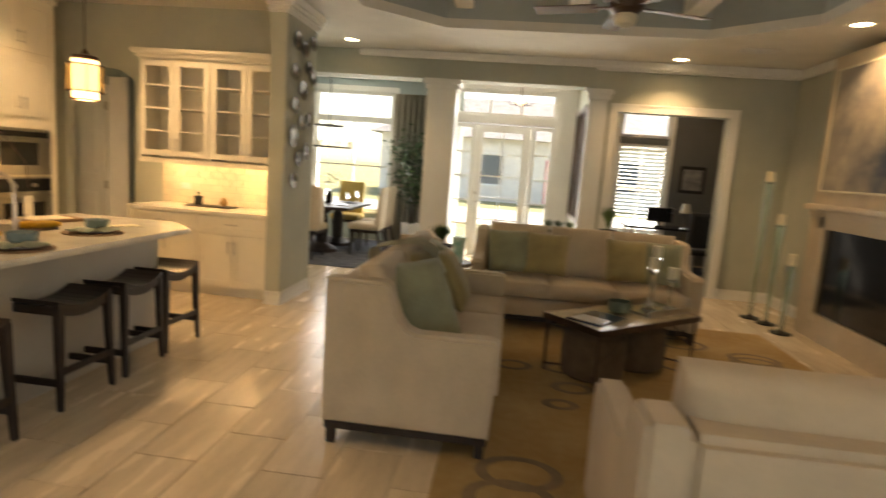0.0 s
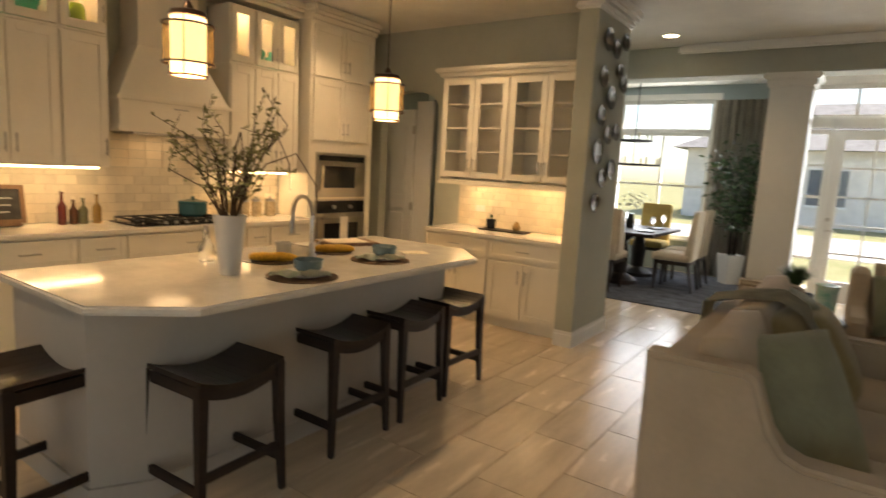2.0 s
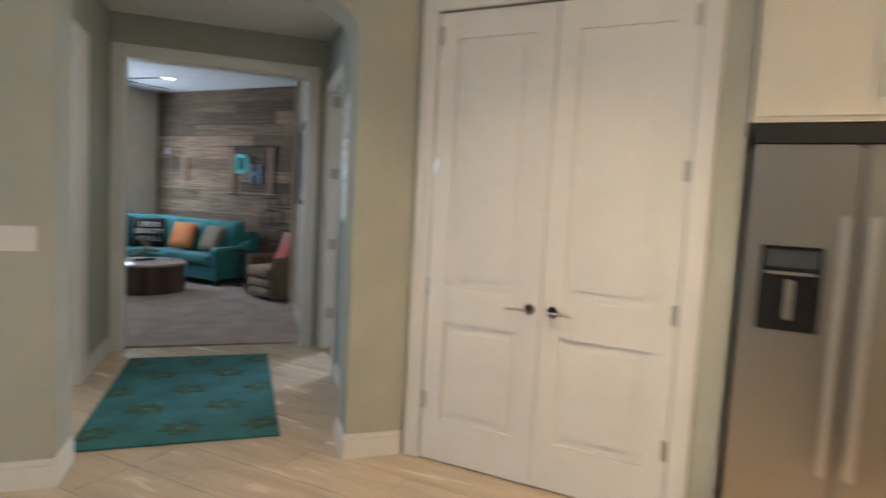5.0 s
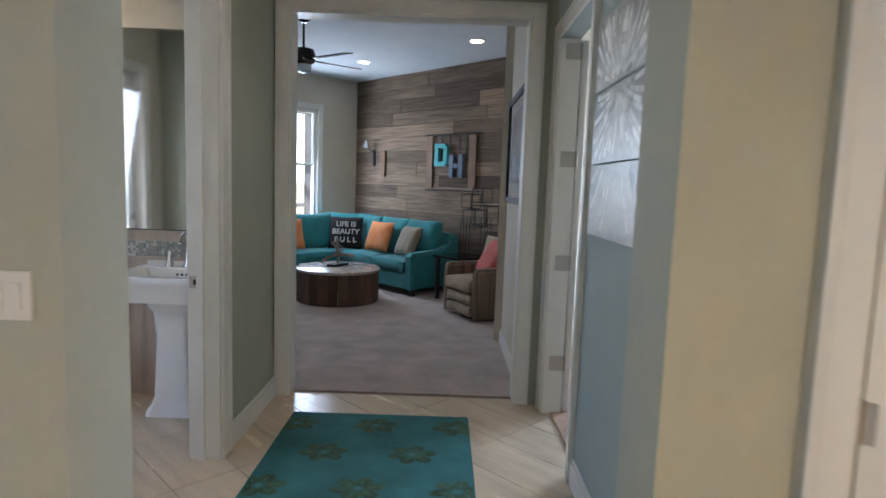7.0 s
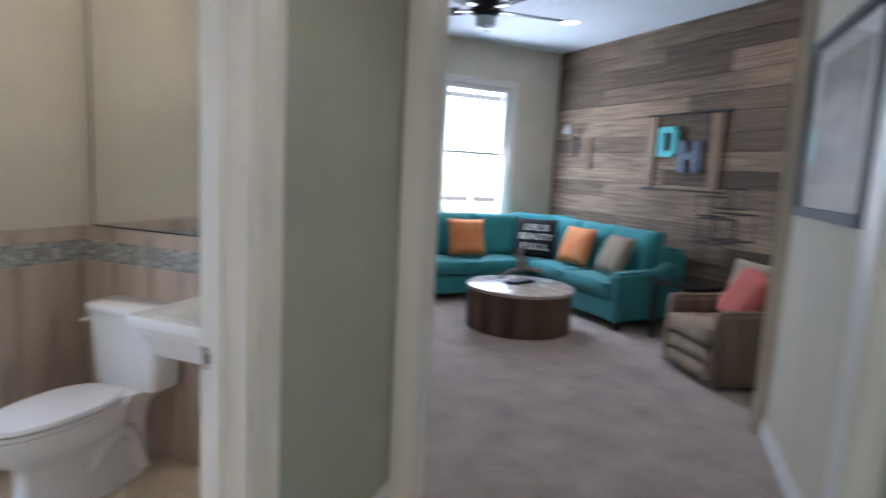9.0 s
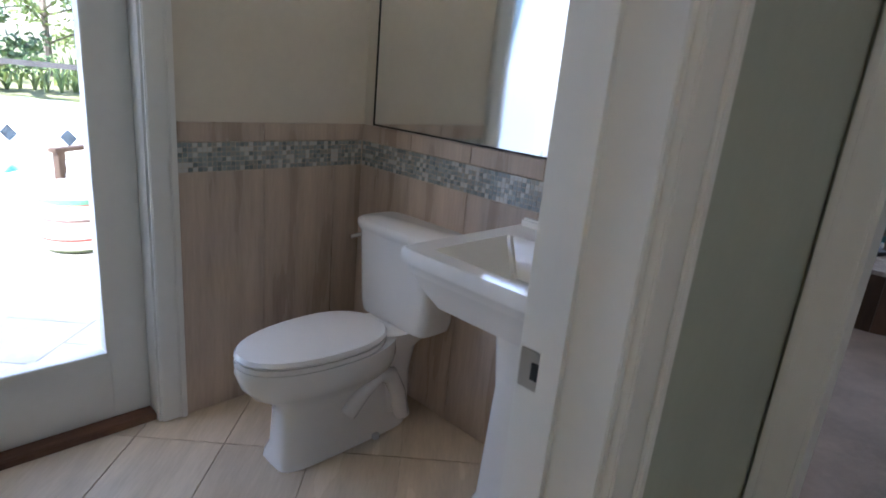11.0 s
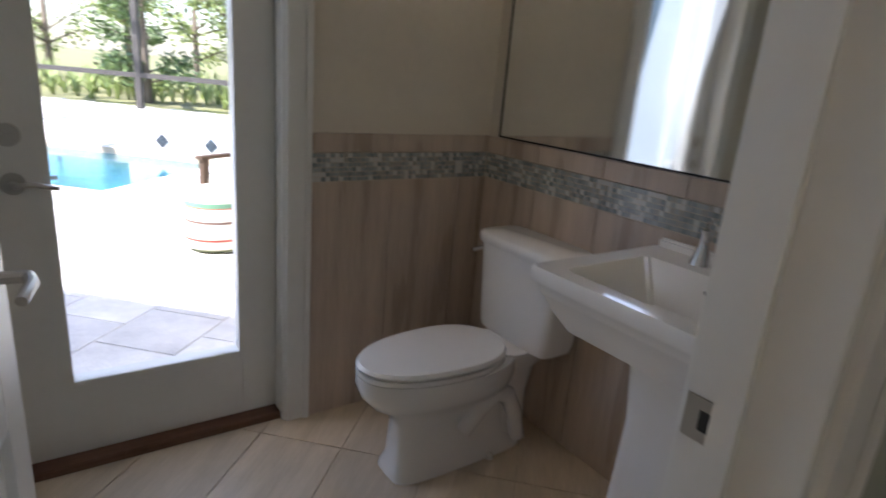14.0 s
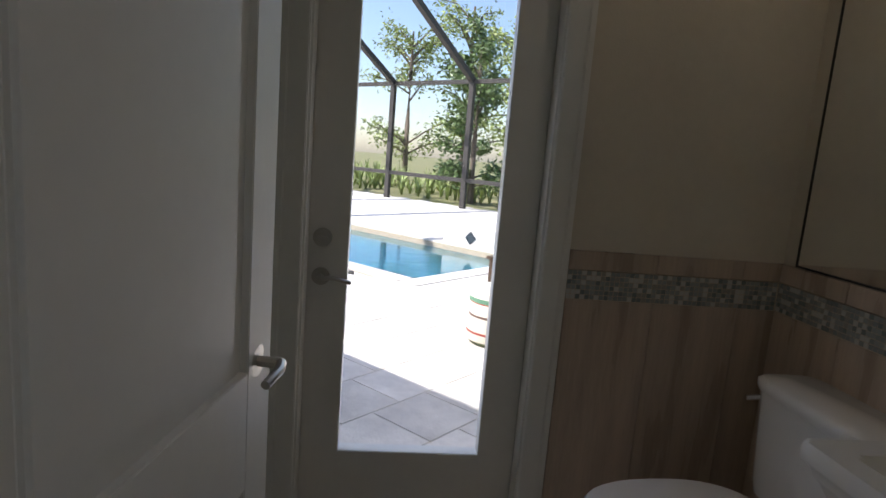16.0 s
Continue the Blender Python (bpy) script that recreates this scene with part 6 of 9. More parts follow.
# ---- great room fan ----
def fan(m, blade_mat, hub_mat, rod_h, lit, label):
    f = thing("ceiling_fan", m, label, "ceiling fan")
    part("motor", lathe(B(), [(0.05, 0.12), (0.11, 0.1), (0.13, 0.04), (0.12, -0.02), (0.07, -0.05)], n=28), hub_mat, f)
    part("downrod", rod(B(), (0, 0, 0.12), (0, 0, rod_h - 0.05), 0.012), hub_mat, f)
    part("canopy", lathe(B(), [(0.03, rod_h - 0.07), (0.075, rod_h - 0.03), (0.08, rod_h - 0.001)], n=24), hub_mat, f)
    part("bowl", lathe(B(), [(0.075, -0.051), (0.085, -0.08), (0.07, -0.12), (0.02, -0.14)], n=24), lit, f)
    for k in range(5):
        r = pose(0, 0, 0, 0, 0, 72 * k + 20)
        bm = box(B(), 0.2, -0.065, -0.004, 0.66, 0.065, 0.004, 0.003, pose(0, 0, 0.0, 10))
        bmesh.ops.transform(bm, matrix=r, verts=bm.verts)
        b = part("blade", bm, blade_mat, f)
        bm = box(B(), 0.1, -0.02, -0.006, 0.24, 0.02, 0.006, 0.002)
        bmesh.ops.transform(bm, matrix=r, verts=bm.verts)
        part("bracket", bm, hub_mat, b)
    return f


fan(pose(-0.27, 4.3, 2.74), mat("walnut_blade", (0.12, 0.07, 0.04), 0.4, var=0.2), BRONZE, H + 0.2 - 2.74, IVORY, "bronze ceiling fan with dark wood blades")
vt = thing("ceiling_vent", pose(1.61, 6.9, H - 0.012), "white slotted ceiling air vent", "vent")
part("frame", box(B(), -0.2, -0.1, 0, 0.2, 0.1, 0.011, 0.003), TRIM, vt)
for k in range(6):
    part("slat", box(B(), -0.17, -0.075 + k * 0.028, -0.006, 0.17, -0.06 + k * 0.028, -0.0005), TRIM, vt)

# ---- shelf niche ----
def bottle(m, h, r, material, label, cap=None, group="niche bottles"):
    b = thing("bottle", m, label, "bottle", group)
    part("glass", lathe(B(), [(r * 0.9, 0), (r, 0.01), (r, h * 0.55), (r * 0.35, h * 0.72), (r * 0.32, h * 0.94), (r * 0.4, h * 0.95), (r * 0.4, h)], n=18), material, b)
    part("cap", cyl(B(), 0, 0, h + 0.0005, h + 0.02, r * 0.42, n=14), cap or BLACK_M, b)


NV = V0 + 0.11
for u, c, h in ((1.16, (0.45, 0.42, 0.10), 0.3), (1.27, (0.25, 0.5, 0.03), 0.31), (1.40, (0.5, 0.28, 0.06), 0.32), (1.03, (0.45, 0.42, 0.10), 0.3)):
    bottle(HALL @ pose(u, NV, 1.3755), h, 0.042, mat("bottle_glass", c, 0.1, coat=0.5), "tall coloured glass drink bottle in the niche")
for u in (1.06, 1.17, 1.28, 1.38):
    bottle(HALL @ pose(u, NV, 0.9655), 0.22, 0.04, mat("cobalt_glass", (0.015, 0.03, 0.12), 0.08, coat=0.5), "cobalt blue bottle in the niche")
for u in (1.22, 1.4):
    j = thing("storage_jar", HALL @ pose(u, NV, 2.2155), "glass jar with a red lid and white label", "jar", "niche jars")
    part("jar", lathe(B(), [(0.055, 0), (0.06, 0.01), (0.06, 0.12), (0.045, 0.14)], n=20), mat("amber_contents", (0.25, 0.08, 0.04), 0.15, coat=0.5), j)
    part("lid", cyl(B(), 0, 0, 0.1405, 0.17, 0.05, n=20), mat("red_lid", (0.4, 0.03, 0.03), 0.3), j)
    part("jar_label", lathe(B(), [(0.0605, 0.03), (0.0612, 0.031), (0.0612, 0.09), (0.0605, 0.091)], n=20, close=False), IVORY, j)
for z, c, lb in ((0.5655, (0.08, 0.28, 0.28), "teal ceramic bowl, lower of a stack"), (0.618, (0.50, 0.09, 0.03), "red ceramic bowl, upper of a stack")):
    o = thing("bowl", HALL @ pose(1.35, NV, z), lb, "bowl", "niche bowls")
    part("bowl", lathe(B(), [(0.04, 0), (0.085, 0.03), (0.1, 0.075), (0.094, 0.075), (0.05, 0.0505)], n=24), mat("glazed_bowl", c, 0.12, coat=0.4), o)


def switch_plate(m, gangs, label="white rocker light switch plate"):
    s = thing("light_switch", m, label, "light switch", "light switches")
    w = 0.045 * gangs + 0.03
    part("plate", box(B(), -w / 2, -0.006, -0.058, w / 2, -0.0005, 0.058, 0.002), TRIM, s)
    for k in range(gangs):
        x = -w / 2 + 0.015 + 0.045 * (k + 0.5)
        part("rocker", box(B(), x - 0.016, -0.01, -0.033, x + 0.016, -0.006, 0.033, 0.002), TRIM, s)


switch_plate(HALL @ pose(1.77, V0, 1.2), 3)
switch_plate(HALL @ pose(3.5, 5.28, 1.18, 0, 0, -90), 1)

# ---- hall ----
rug = solid("hall_rug", box(B(), 1.87, 5.05, 0.0005, 3.0, 6.95, 0.011, 0.004), mat("teal_woven_rug", (0.045, 0.17, 0.175), 1.0, var=0.12, scale=5, bump=0.7, bscale=260), HALL, "teal rug with green leaf-cluster pattern", "rug")
bm, bm2 = B(), B()
for j in range(5):
    for i in range(3):
        cx, cy = 1.94 + 0.485 * i + (0.243 if j % 2 else 0.0), 5.27 + 0.375 * j
        if cx > 2.95:
            continue
        for k in range(6):
            a = k * math.pi / 3 + 0.26
            c, sn = math.cos(a), math.sin(a)
            lobe = [(0.085 + 0.055 * math.cos(q), 0.042 * math.sin(q)) for q in np.linspace(0, 2 * math.pi, 13)[:-1]]
            bm.faces.new([bm.verts.new((min(2.99, max(1.88, cx + x * c - y * sn)), cy + 0.8 * (x * sn + y * c), 0.0118)) for x, y in lobe])
            rib = [(0.05, 0.004), (0.12, 0.0), (0.05, -0.004)]
            bm2.faces.new([bm2.verts.new((min(2.99, max(1.88, cx + x * c - y * sn)), cy + 0.8 * (x * sn + y * c), 0.0124)) for x, y in rib])
        cyl(bm2, cx, cy, 0.011, 0.0124, 0.016, n=10)
tagged(part("leaf_motif", bm, mat("moss_rug_pile", (0.050, 0.105, 0.062), 1.0, var=0.25, scale=14, bump=0.6, bscale=260), rug), kind="stuff")
tagged(part("rib_motif", bm2, mat("pale_rug_pile", (0.09, 0.20, 0.17), 1.0, var=0.15, bump=0.6, bscale=260), rug), kind="stuff")
PALM = mat("silver_frond_print", (0.20, 0.205, 0.21), 0.3, scale=2.2, col2=(0.66, 0.68, 0.68), stretch=(1, 6, 2), detail=6)
for k, z in enumerate((1.295, 1.61, 1.925)):
    c = thing("canvas_panel", HALL @ pose(3.5, 6.02, z, 0, 0, -90), "silver-grey palm frond canvas, one of three stacked", "canvas", "frond canvases")
    part("canvas", box(B(), 0, -0.035, 0, 0.88, -0.001, 0.308, 0.004), PALM, c)
    bm = B()
    rng = random.Random(60 + k)
    # long narrow leaflets fanning out from one stem across the three panels
    ox, oz = 0.38, 0.62 - 0.315 * k
    for j in range(46):
        a = radians(-175 + 7.7 * j)
        bend = rng.uniform(0.2, 0.5)
        last = None
        for r in np.linspace(0.06, 1.0, 16):
            q = a + bend * r * (1 if math.cos(a) > 0 else -1)
            x, z_ = ox + 0.75 * r * math.cos(q), oz + 0.75 * r * math.sin(q)
            ok = 0.012 < x < 0.868 and 0.01 < z_ < 0.298
            w = 0.014 * r * (1.05 - r) * 3.2
            cur = (Vector((x - w * math.sin(q), -0.0362, z_ + w * math.cos(q))), Vector((x + w * math.sin(q), -0.0362, z_ - w * math.cos(q)))) if ok else None
            if cur and last and all(0.005 < v.x < 0.875 and 0.004 < v.z < 0.304 for v in (*cur, *last)):
                bm.faces.new([bm.verts.new(v) for v in (last[0], last[1], cur[1], cur[0])])
            last = cur
    if bm.verts:
        part("frond_print", bm, mat("pale_frond", (0.74, 0.77, 0.78), 0.28, var=0.15, scale=5, island=0.35), c)
    else:
        bm.free()
# side door, folded back into the bedroom; its hinge leaves show on the jamb
d = thing("side_door", HALL @ pose(3.674, 7.1, 0.014, 0, 0, 81), "white painted panel door standing wide open into the bedroom", "door")
part("leaf", panel_leaf(0.82, 2.42, panels=((0.24, 0.8), (1.0, 2.28))), TRIM, d)
for z in (0.35, 1.02, 1.69, 2.36):
    bm = box(B(), 3.53, 7.0795, z - 0.05, 3.622, 7.0838, z + 0.05, 0.001)
    cyl(bm, 3.63, 7.08, z - 0.05, z + 0.05, 0.0085, n=12)
    t = thing("door_hinge", HALL, "brushed nickel butt hinge on the side door jamb", "hinge", "side door hinges")
    plate = part("plate", bm, NICKEL, t)
    bm = B()
    for x, dz in ((3.55, -0.035), (3.585, 0.0), (3.55, 0.035)):
        rod(bm, (x, 7.0796, z + dz), (x, 7.0785, z + dz), 0.005, 8)
    part("screw", bm, NICKEL, plate)
# closet door, curtain and blind at the bedroom window
d = thing("closet_door", pose(-9.862, BY + 0.001, 0.014, 0, 0, 180), "white painted two-panel closet door, closed", "door")
part("leaf", panel_leaf(0.706, 2.4, 0.03, ((0.24, 0.8), (1.0, 2.26)), 0.105), mat("gloss_white_door_paint", (0.78, 0.78, 0.77), 0.16, var=0.02, bump=0.03, bscale=30), d).location = (0, -0.03, 0)
lever(d, 0.06, 0.95, 1, y=-0.03, flip=1)
window("window_7", pose(BX, -2.8, 0, 0, 0, 90), 1.68, 0.75, 2.25, 2, 2, "white bedroom window behind a blind", slats=26)
solid("trim_bedroom_window", casing(B(), 0.62, 2.3, 2.25, 0.08, 0.02, 0.75, True), TRIM, pose(BX, -3.42, 0, 0, 0, 90), "white casing of the bedroom window", "casing", "structure")

# ---- powder room door ----
d = thing("powder_door", HALL @ pose(1.485, 5.415, 0.008, 0, 0, 171.5), "white painted two-panel door standing open", "door")
part("leaf", panel_leaf(0.8, 2.42, panels=((0.2, 0.74), (0.98, 2.28))), TRIM, d)
bm = cyl(B(), 0, 0, -0.012, 0, 0.033, n=24, m=pose(0.735, 0, 0.985, 90))
rod(bm, (0.735, 0, 0.985), (0.735, -0.045, 0.985), 0.011)
tube(bm, [(0.735, -0.045, 0.985), (0.70, -0.055, 0.985), (0.64, -0.05, 0.978)], 0.011, 10, 0.8)
part("lever", bm, NICKEL, d, "satin nickel lever handle")
bm = cyl(B(), 0, 0, 0, 0.012, 0.033, n=24, m=pose(0.735, 0.04, 0.985, 90))
tube(bm, [(0.735, 0.04, 0.985), (0.735, 0.085, 0.985), (0.66, 0.09, 0.98)], 0.011, 10, 0.8)
part("lever", bm, NICKEL, d, "satin nickel lever handle")
part("latch_plate", box(B(), 0.7995, 0.008, 0.95, 0.8015, 0.032, 1.02), NICKEL, d)
hinges(d, 0.0, HZ)
sp = thing("strike_plate", HALL @ pose(1.53, 6.2818, 0.955), "satin nickel strike plate on the door jamb", "strike plate")
part("plate", box(B(), -0.03, -0.003, -0.032, 0.03, -0.0002, 0.032, 0.002), NICKEL, sp)
part("hole", box(B(), -0.008, -0.0045, -0.014, 0.008, -0.003, 0.014), BLACK_M, sp)

# ---- den ----
BOARD = mat("reclaimed_board", (0.115, 0.080, 0.054), 0.85, var=0.25, scale=3, col2=(0.27, 0.20, 0.14), stretch=(1, 0.7, 12), obj=0.5, bump=0.5, bscale=40)
rng = random.Random(7)
z, row = 0.0, 0
while z < DH - 0.01:
    h = min(rng.choice((0.165, 0.185, 0.19, 0.205)), DH - z)
    y = DY - rng.uniform(0, 1.2)
    while y < -3.95:
        L = rng.uniform(1.0, 2.6)
        a, b = max(DY + 0.002, y), min(-3.942, y + L)
        if b - a > 0.05:
            t = rng.uniform(0.014, 0.026)
            ob = new("board", mesh_of(box(B(), 0, a + 0.002, z + 0.002, t, b - 0.002, z + h - 0.002, 0.003), "board", BOARD))
            ob.location = (DX, 0, 0)
            ob.parent = wall_boards
        y += L
    z += h
FX = DX + 0.027


def block_letter(name, strokes, y, z, w, h, material, label):
    l = thing(name, pose(FX, y, z, 0, 0, 90), label, "letter", "wall letters")
    bm = B()
    for a, b, c, d in strokes:
        box(bm, a * w, -0.05, b * h, c * w, -0.001, d * h, 0.003)
    part("face", bm, material, l)


block_letter("letter_d", [(0, 0, 0.3, 1), (0.3, 0.8, 0.85, 1), (0.3, 0, 0.85, 0.2), (0.72, 0.1, 1, 0.9)], -6.57, 1.79, 0.26, 0.32, mat("turquoise_paint", (0.05, 0.38, 0.40), 0.5, var=0.1), "turquoise painted wooden letter D on the board wall")
block_letter("letter_h", [(0, 0, 0.32, 1), (0.68, 0, 1, 1), (0.32, 0.4, 0.68, 0.6)], -6.27, 1.63, 0.27, 0.32, mat("slate_blue_paint", (0.07, 0.10, 0.16), 0.5, var=0.1), "slate blue painted wooden letter H on the board wall")
fr = thing("wall_frame", pose(FX, -6.76, 1.36, 0, 0, 90), "rustic iron and wood frame hung on the boards", "wall frame")
OAK = mat("oak_strip", (0.17, 0.10, 0.055), 0.6, var=0.2, scale=4, stretch=(1, 1, 0.3))
for x in (0.0, 0.86):
    part("upright", box(B(), x, -0.03, 0.12, x + 0.13, -0.001, 0.86, 0.004), OAK, fr)
bm = rod(B(), (0.0, -0.04, 0.88), (1.1, -0.04, 0.88), 0.01)
rod(bm, (0.0, -0.04, 0.08), (1.1, -0.04, 0.08), 0.01)
for x in (0.2, 0.34, 0.5, 0.7, 0.83):
    rod(bm, (x, -0.04, 0.55 if x < 0.6 else 0.3), (x, -0.04, 0.88), 0.005, 6)
part("iron_rail", bm, BLACK_M, fr)
sc = thing("wall_lamp", pose(FX, -8.1, 2.0, 0, 0, 90), "small chrome swing wall lamp", "wall lamp")
part("shade", lathe(B(), [(0.03, 0.2), (0.09, 0.08), (0.085, 0.08), (0.025, 0.19)], 0.02, -0.15, 18, close=False), CHROME, sc)
part("arm", tube(B(), [(0.05, -0.002, 0.0), (0.05, -0.1, 0.06), (0.03, -0.15, 0.18)], 0.008), BLACK_M, sc)
part("plate", box(B(), 0.02, -0.02, -0.2, 0.08, -0.001, 0.06, 0.004), BLACK_M, sc)
solid("board_scrap", box(B(), 0, -0.03, 0, 0.09, -0.001, 0.42, 0.004), OAK, pose(FX, -7.83, 1.62, 0, 0, 90), "short oak board fixed upright to the wall", "board")


def seat_block(parent, x0, y0, x1, y1, mate, back):
    part("seat_cushion", cushion(B(), x1 - x0 - 0.01, y1 - y0 - 0.01, 0.17, Matrix.Translation(((x0 + x1) / 2, (y0 + y1) / 2, 0.4)), 0.2, 12), mate, parent, smooth=80)


sec = thing("sectional_sofa", pose(0, 0, 0), "teal upholstered corner sofa with loose back cushions", "sofa")
X0, Y0 = DX + 0.06, DY + 0.06
D = 0.88
bm = box(B(), X0, Y0, 0.1, X0 + D, -6.02, 0.32, 0.02)
part("base", bm, TEAL, sec)
part("base", box(B(), X0 + D + 0.002, Y0, 0.1, -7.15, Y0 + D, 0.32, 0.02), TEAL, sec)
part("back", box(B(), X0, Y0, 0.321, X0 + 0.2, -6.02, 0.84, 0.04), TEAL, sec)
part("back", box(B(), X0 + 0.202, Y0, 0.321, -7.15, Y0 + 0.2, 0.84, 0.04), TEAL, sec)
arm_p = [(0.0, 0.1), (-0.02, 0.55), (0.02, 0.6), (D * 0.6, 0.62), (D - 0.02, 0.78), (D, 0.8), (D, 0.1)]
a = part("arm", extrude_yz(B(), arm_p, 0, 0.16, 0.03), TEAL, sec)
a.matrix_local = pose(X0 + D, -6.17, 0, 0, 0, 90)
seat_block(sec, X0 + 0.18, -6.95, X0 + D + 0.02, -6.19, TEAL, 0)
seat_block(sec, X0 + 0.18, -7.68, X0 + D + 0.02, -6.95, TEAL, 0)
seat_block(sec, X0 + 0.18, Y0 + 0.18, X0 + D + 0.02, -7.68, TEAL, 0)
for k in range(3):
    seat_block(sec, X0 + D + 0.03 + 0.72 * k, Y0 + 0.18, X0 + D + 0.03 + 0.72 * (k + 1), Y0 + D + 0.02, TEAL, 0)
for y in (-6.5, -7.1, -7.72):
    part("back_cushion", cushion(B(), 0.64, 0.56, 0.22, pose(X0 + 0.27, y, 0.72, 78, 0, 90), 0.5, 12), TEAL, sec, smooth=80)
for x in (-9.25, -8.5, -7.75):
    part("back_cushion", cushion(B(), 0.74, 0.56, 0.22, pose(x, Y0 + 0.27, 0.72, 78, 0, 180), 0.5, 12), TEAL, sec, smooth=80)
part("corner_cushion", cushion(B(), 0.8, 0.56, 0.24, pose(X0 + 0.36, Y0 + 0.36, 0.73, 78, 0, 135), 0.5, 12), TEAL, sec, smooth=80)
for x, y in ((X0 + D - 0.08, -6.1), (X0 + 0.05, -6.1), (-7.25, Y0 + D - 0.08)):
    part("foot", box(B(), x, y, 0.014, x + 0.06, y + 0.06, 0.11, 0.004), ESPRESSO, sec)
ORANGE = mat("orange_print_cotton", (0.60, 0.17, 0.04), 0.9, scale=9, col2=(0.66, 0.30, 0.13), bump=0.4, bscale=300)
SAND = mat("sand_stripe_cotton", (0.36, 0.30, 0.22), 0.9, scale=3, col2=(0.18, 0.15, 0.11), stretch=(14, 1, 1), bump=0.4, bscale=300)
scatter(pose(-8.72, Y0 + 0.52, 0.72, 70, 0, 172), 0.46, ORANGE, "orange patterned cushion on the teal sofa", "den cushions", 0.15)
scatter(pose(X0 + 0.52, -7.18, 0.72, 68, 0, 96), 0.46, ORANGE, "orange patterned cushion on the teal sofa", "den cushions", 0.15)
scatter(pose(X0 + 0.52, -6.52, 0.71, 66, 0, 82), 0.44, SAND, "sand striped cushion on the teal sofa", "den cushions", 0.15)
lm = pose(X0 + 0.62, Y0 + 0.62, 0.72, 70, 0, 138)
c = scatter(lm, 0.52, mat("black_cotton", (0.012, 0.012, 0.014), 0.9, bump=0.3, bscale=300), "black cushion with white lettering", "den cushions", 0.13)
for txt, y, s in (("LIFE IS", 0.12, 0.115), ("BEAUTY", 0.0, 0.115), ("F U L L", -0.13, 0.115)):
    cu = bpy.data.curves.new("lettering", "FONT")
    cu.body, cu.size, cu.align_x, cu.align_y, cu.extrude, cu.offset = txt, s, "CENTER", "CENTER", 0.012, 0.002
    cu.materials.append(mat("white_lettering", (0.75, 0.74, 0.7), 0.8))
    o = new("lettering", cu)
    o.parent = c
    o.matrix_local = Matrix.Translation((0, y, 0.056))
# round coffee table of staves
tb = thing("drum_table", pose(-8.56, -6.48, 0.014), "round drum coffee table of dark wood staves with pale top", "coffee table")
STAVE = mat("walnut_stave", (0.10, 0.06, 0.042), 0.55, var=0.25, scale=4, stretch=(1, 1, 0.3), obj=0.35)
n = 26
a1 = 2 * math.pi * 0.97 / n
stave = part("stave", prism(B(), [(r * math.cos(a), r * math.sin(a)) for r, a in ((0.47, 0), (0.515, 0), (0.515, a1), (0.47, a1))], 0.0, 0.38), STAVE, tb)
for k in range(1, n):
    o = new("stave", stave.data)
    o.parent = tb
    o.matrix_local = pose(0, 0, 0, 0, 0, 360 * k / n)
part("tabletop", lathe(B(), [(0.47, 0.381), (0.53, 0.385), (0.532, 0.412), (0.52, 0.42)], n=48), mat("whitewashed_top", (0.45, 0.40, 0.36), 0.25, var=0.12, scale=5, stretch=(8, 1, 1), coat=0.3), tb)
dw = thing("driftwood_ornament", pose(-8.6, -6.55, 0.4345, 0, 0, 20), "driftwood piece on a black stand", "ornament")
part("stand", box(B(), -0.16, -0.06, 0, 0.16, 0.06, 0.03, 0.004), BLACK_M, dw)
rng = random.Random(9)
bm = tube(B(), [(-0.34, 0, 0.1), (-0.15, 0.03, 0.13), (0, 0, 0.15), (0.16, -0.02, 0.13), (0.36, 0.02, 0.09)], 0.022, 8, 0.7)
tube(bm, [(0, 0, 0.03), (0.0, 0, 0.15)], 0.012, 6)
for k in range(10):
    x = rng.uniform(-0.1, 0.08)
    tube(bm, [(x, 0, 0.14), (x + rng.uniform(-0.05, 0.05), rng.uniform(-0.05, 0.05), 0.22), (x + rng.uniform(-0.08, 0.08), rng.uniform(-0.06, 0.06), rng.uniform(0.26, 0.36))], 0.014, 6, 0.5)
part("driftwood", bm, mat("grey_driftwood", (0.20, 0.17, 0.14), 0.8, var=0.3, scale=10), dw)
# club chair
bc = thing("club_chair", pose(-9.42, -4.73, 0.014, 0, 0, 74), "brown striped swivel club chair with channelled front", "armchair")
STRIPE = mat("brown_stripe_weave", (0.27, 0.20, 0.145), 0.95, scale=2.5, col2=(0.12, 0.09, 0.065), stretch=(14, 14, 0.4), bump=0.5, bscale=300)
TANW = mat("tan_weave", (0.36, 0.29, 0.21), 0.95, var=0.12, scale=9, bump=0.6, bscale=260)
for sx in (-1, 1):
    arm_o = [(-0.36, 0.03), (-0.375, 0.3), (-0.37, 0.55), (-0.34, 0.595), (0.1, 0.60), (0.3, 0.66), (0.38, 0.62), (0.38, 0.03)]
    part("arm", extrude_yz(B(), arm_o, sx * 0.315 - 0.065, sx * 0.315 + 0.065, 0.035), STRIPE, bc, smooth=60)
part("back", extrude_yz(B(), [(0.16, 0.03), (0.14, 0.5), (0.2, 0.78), (0.26, 0.83), (0.34, 0.82), (0.4, 0.7), (0.4, 0.03)], -0.3, 0.3, 0.04), STRIPE, bc, smooth=60)
for z in (0.105, 0.235):
    part("front_channel", cushion(B(), 0.5, 0.64, 0.14, Matrix.Translation((0, -0.06, z)), 0.3, 10), TANW, bc, smooth=80)
part("seat_cushion", cushion(B(), 0.51, 0.62, 0.17, Matrix.Translation((0, -0.09, 0.385)), 0.3, 12), TANW, bc, smooth=80)
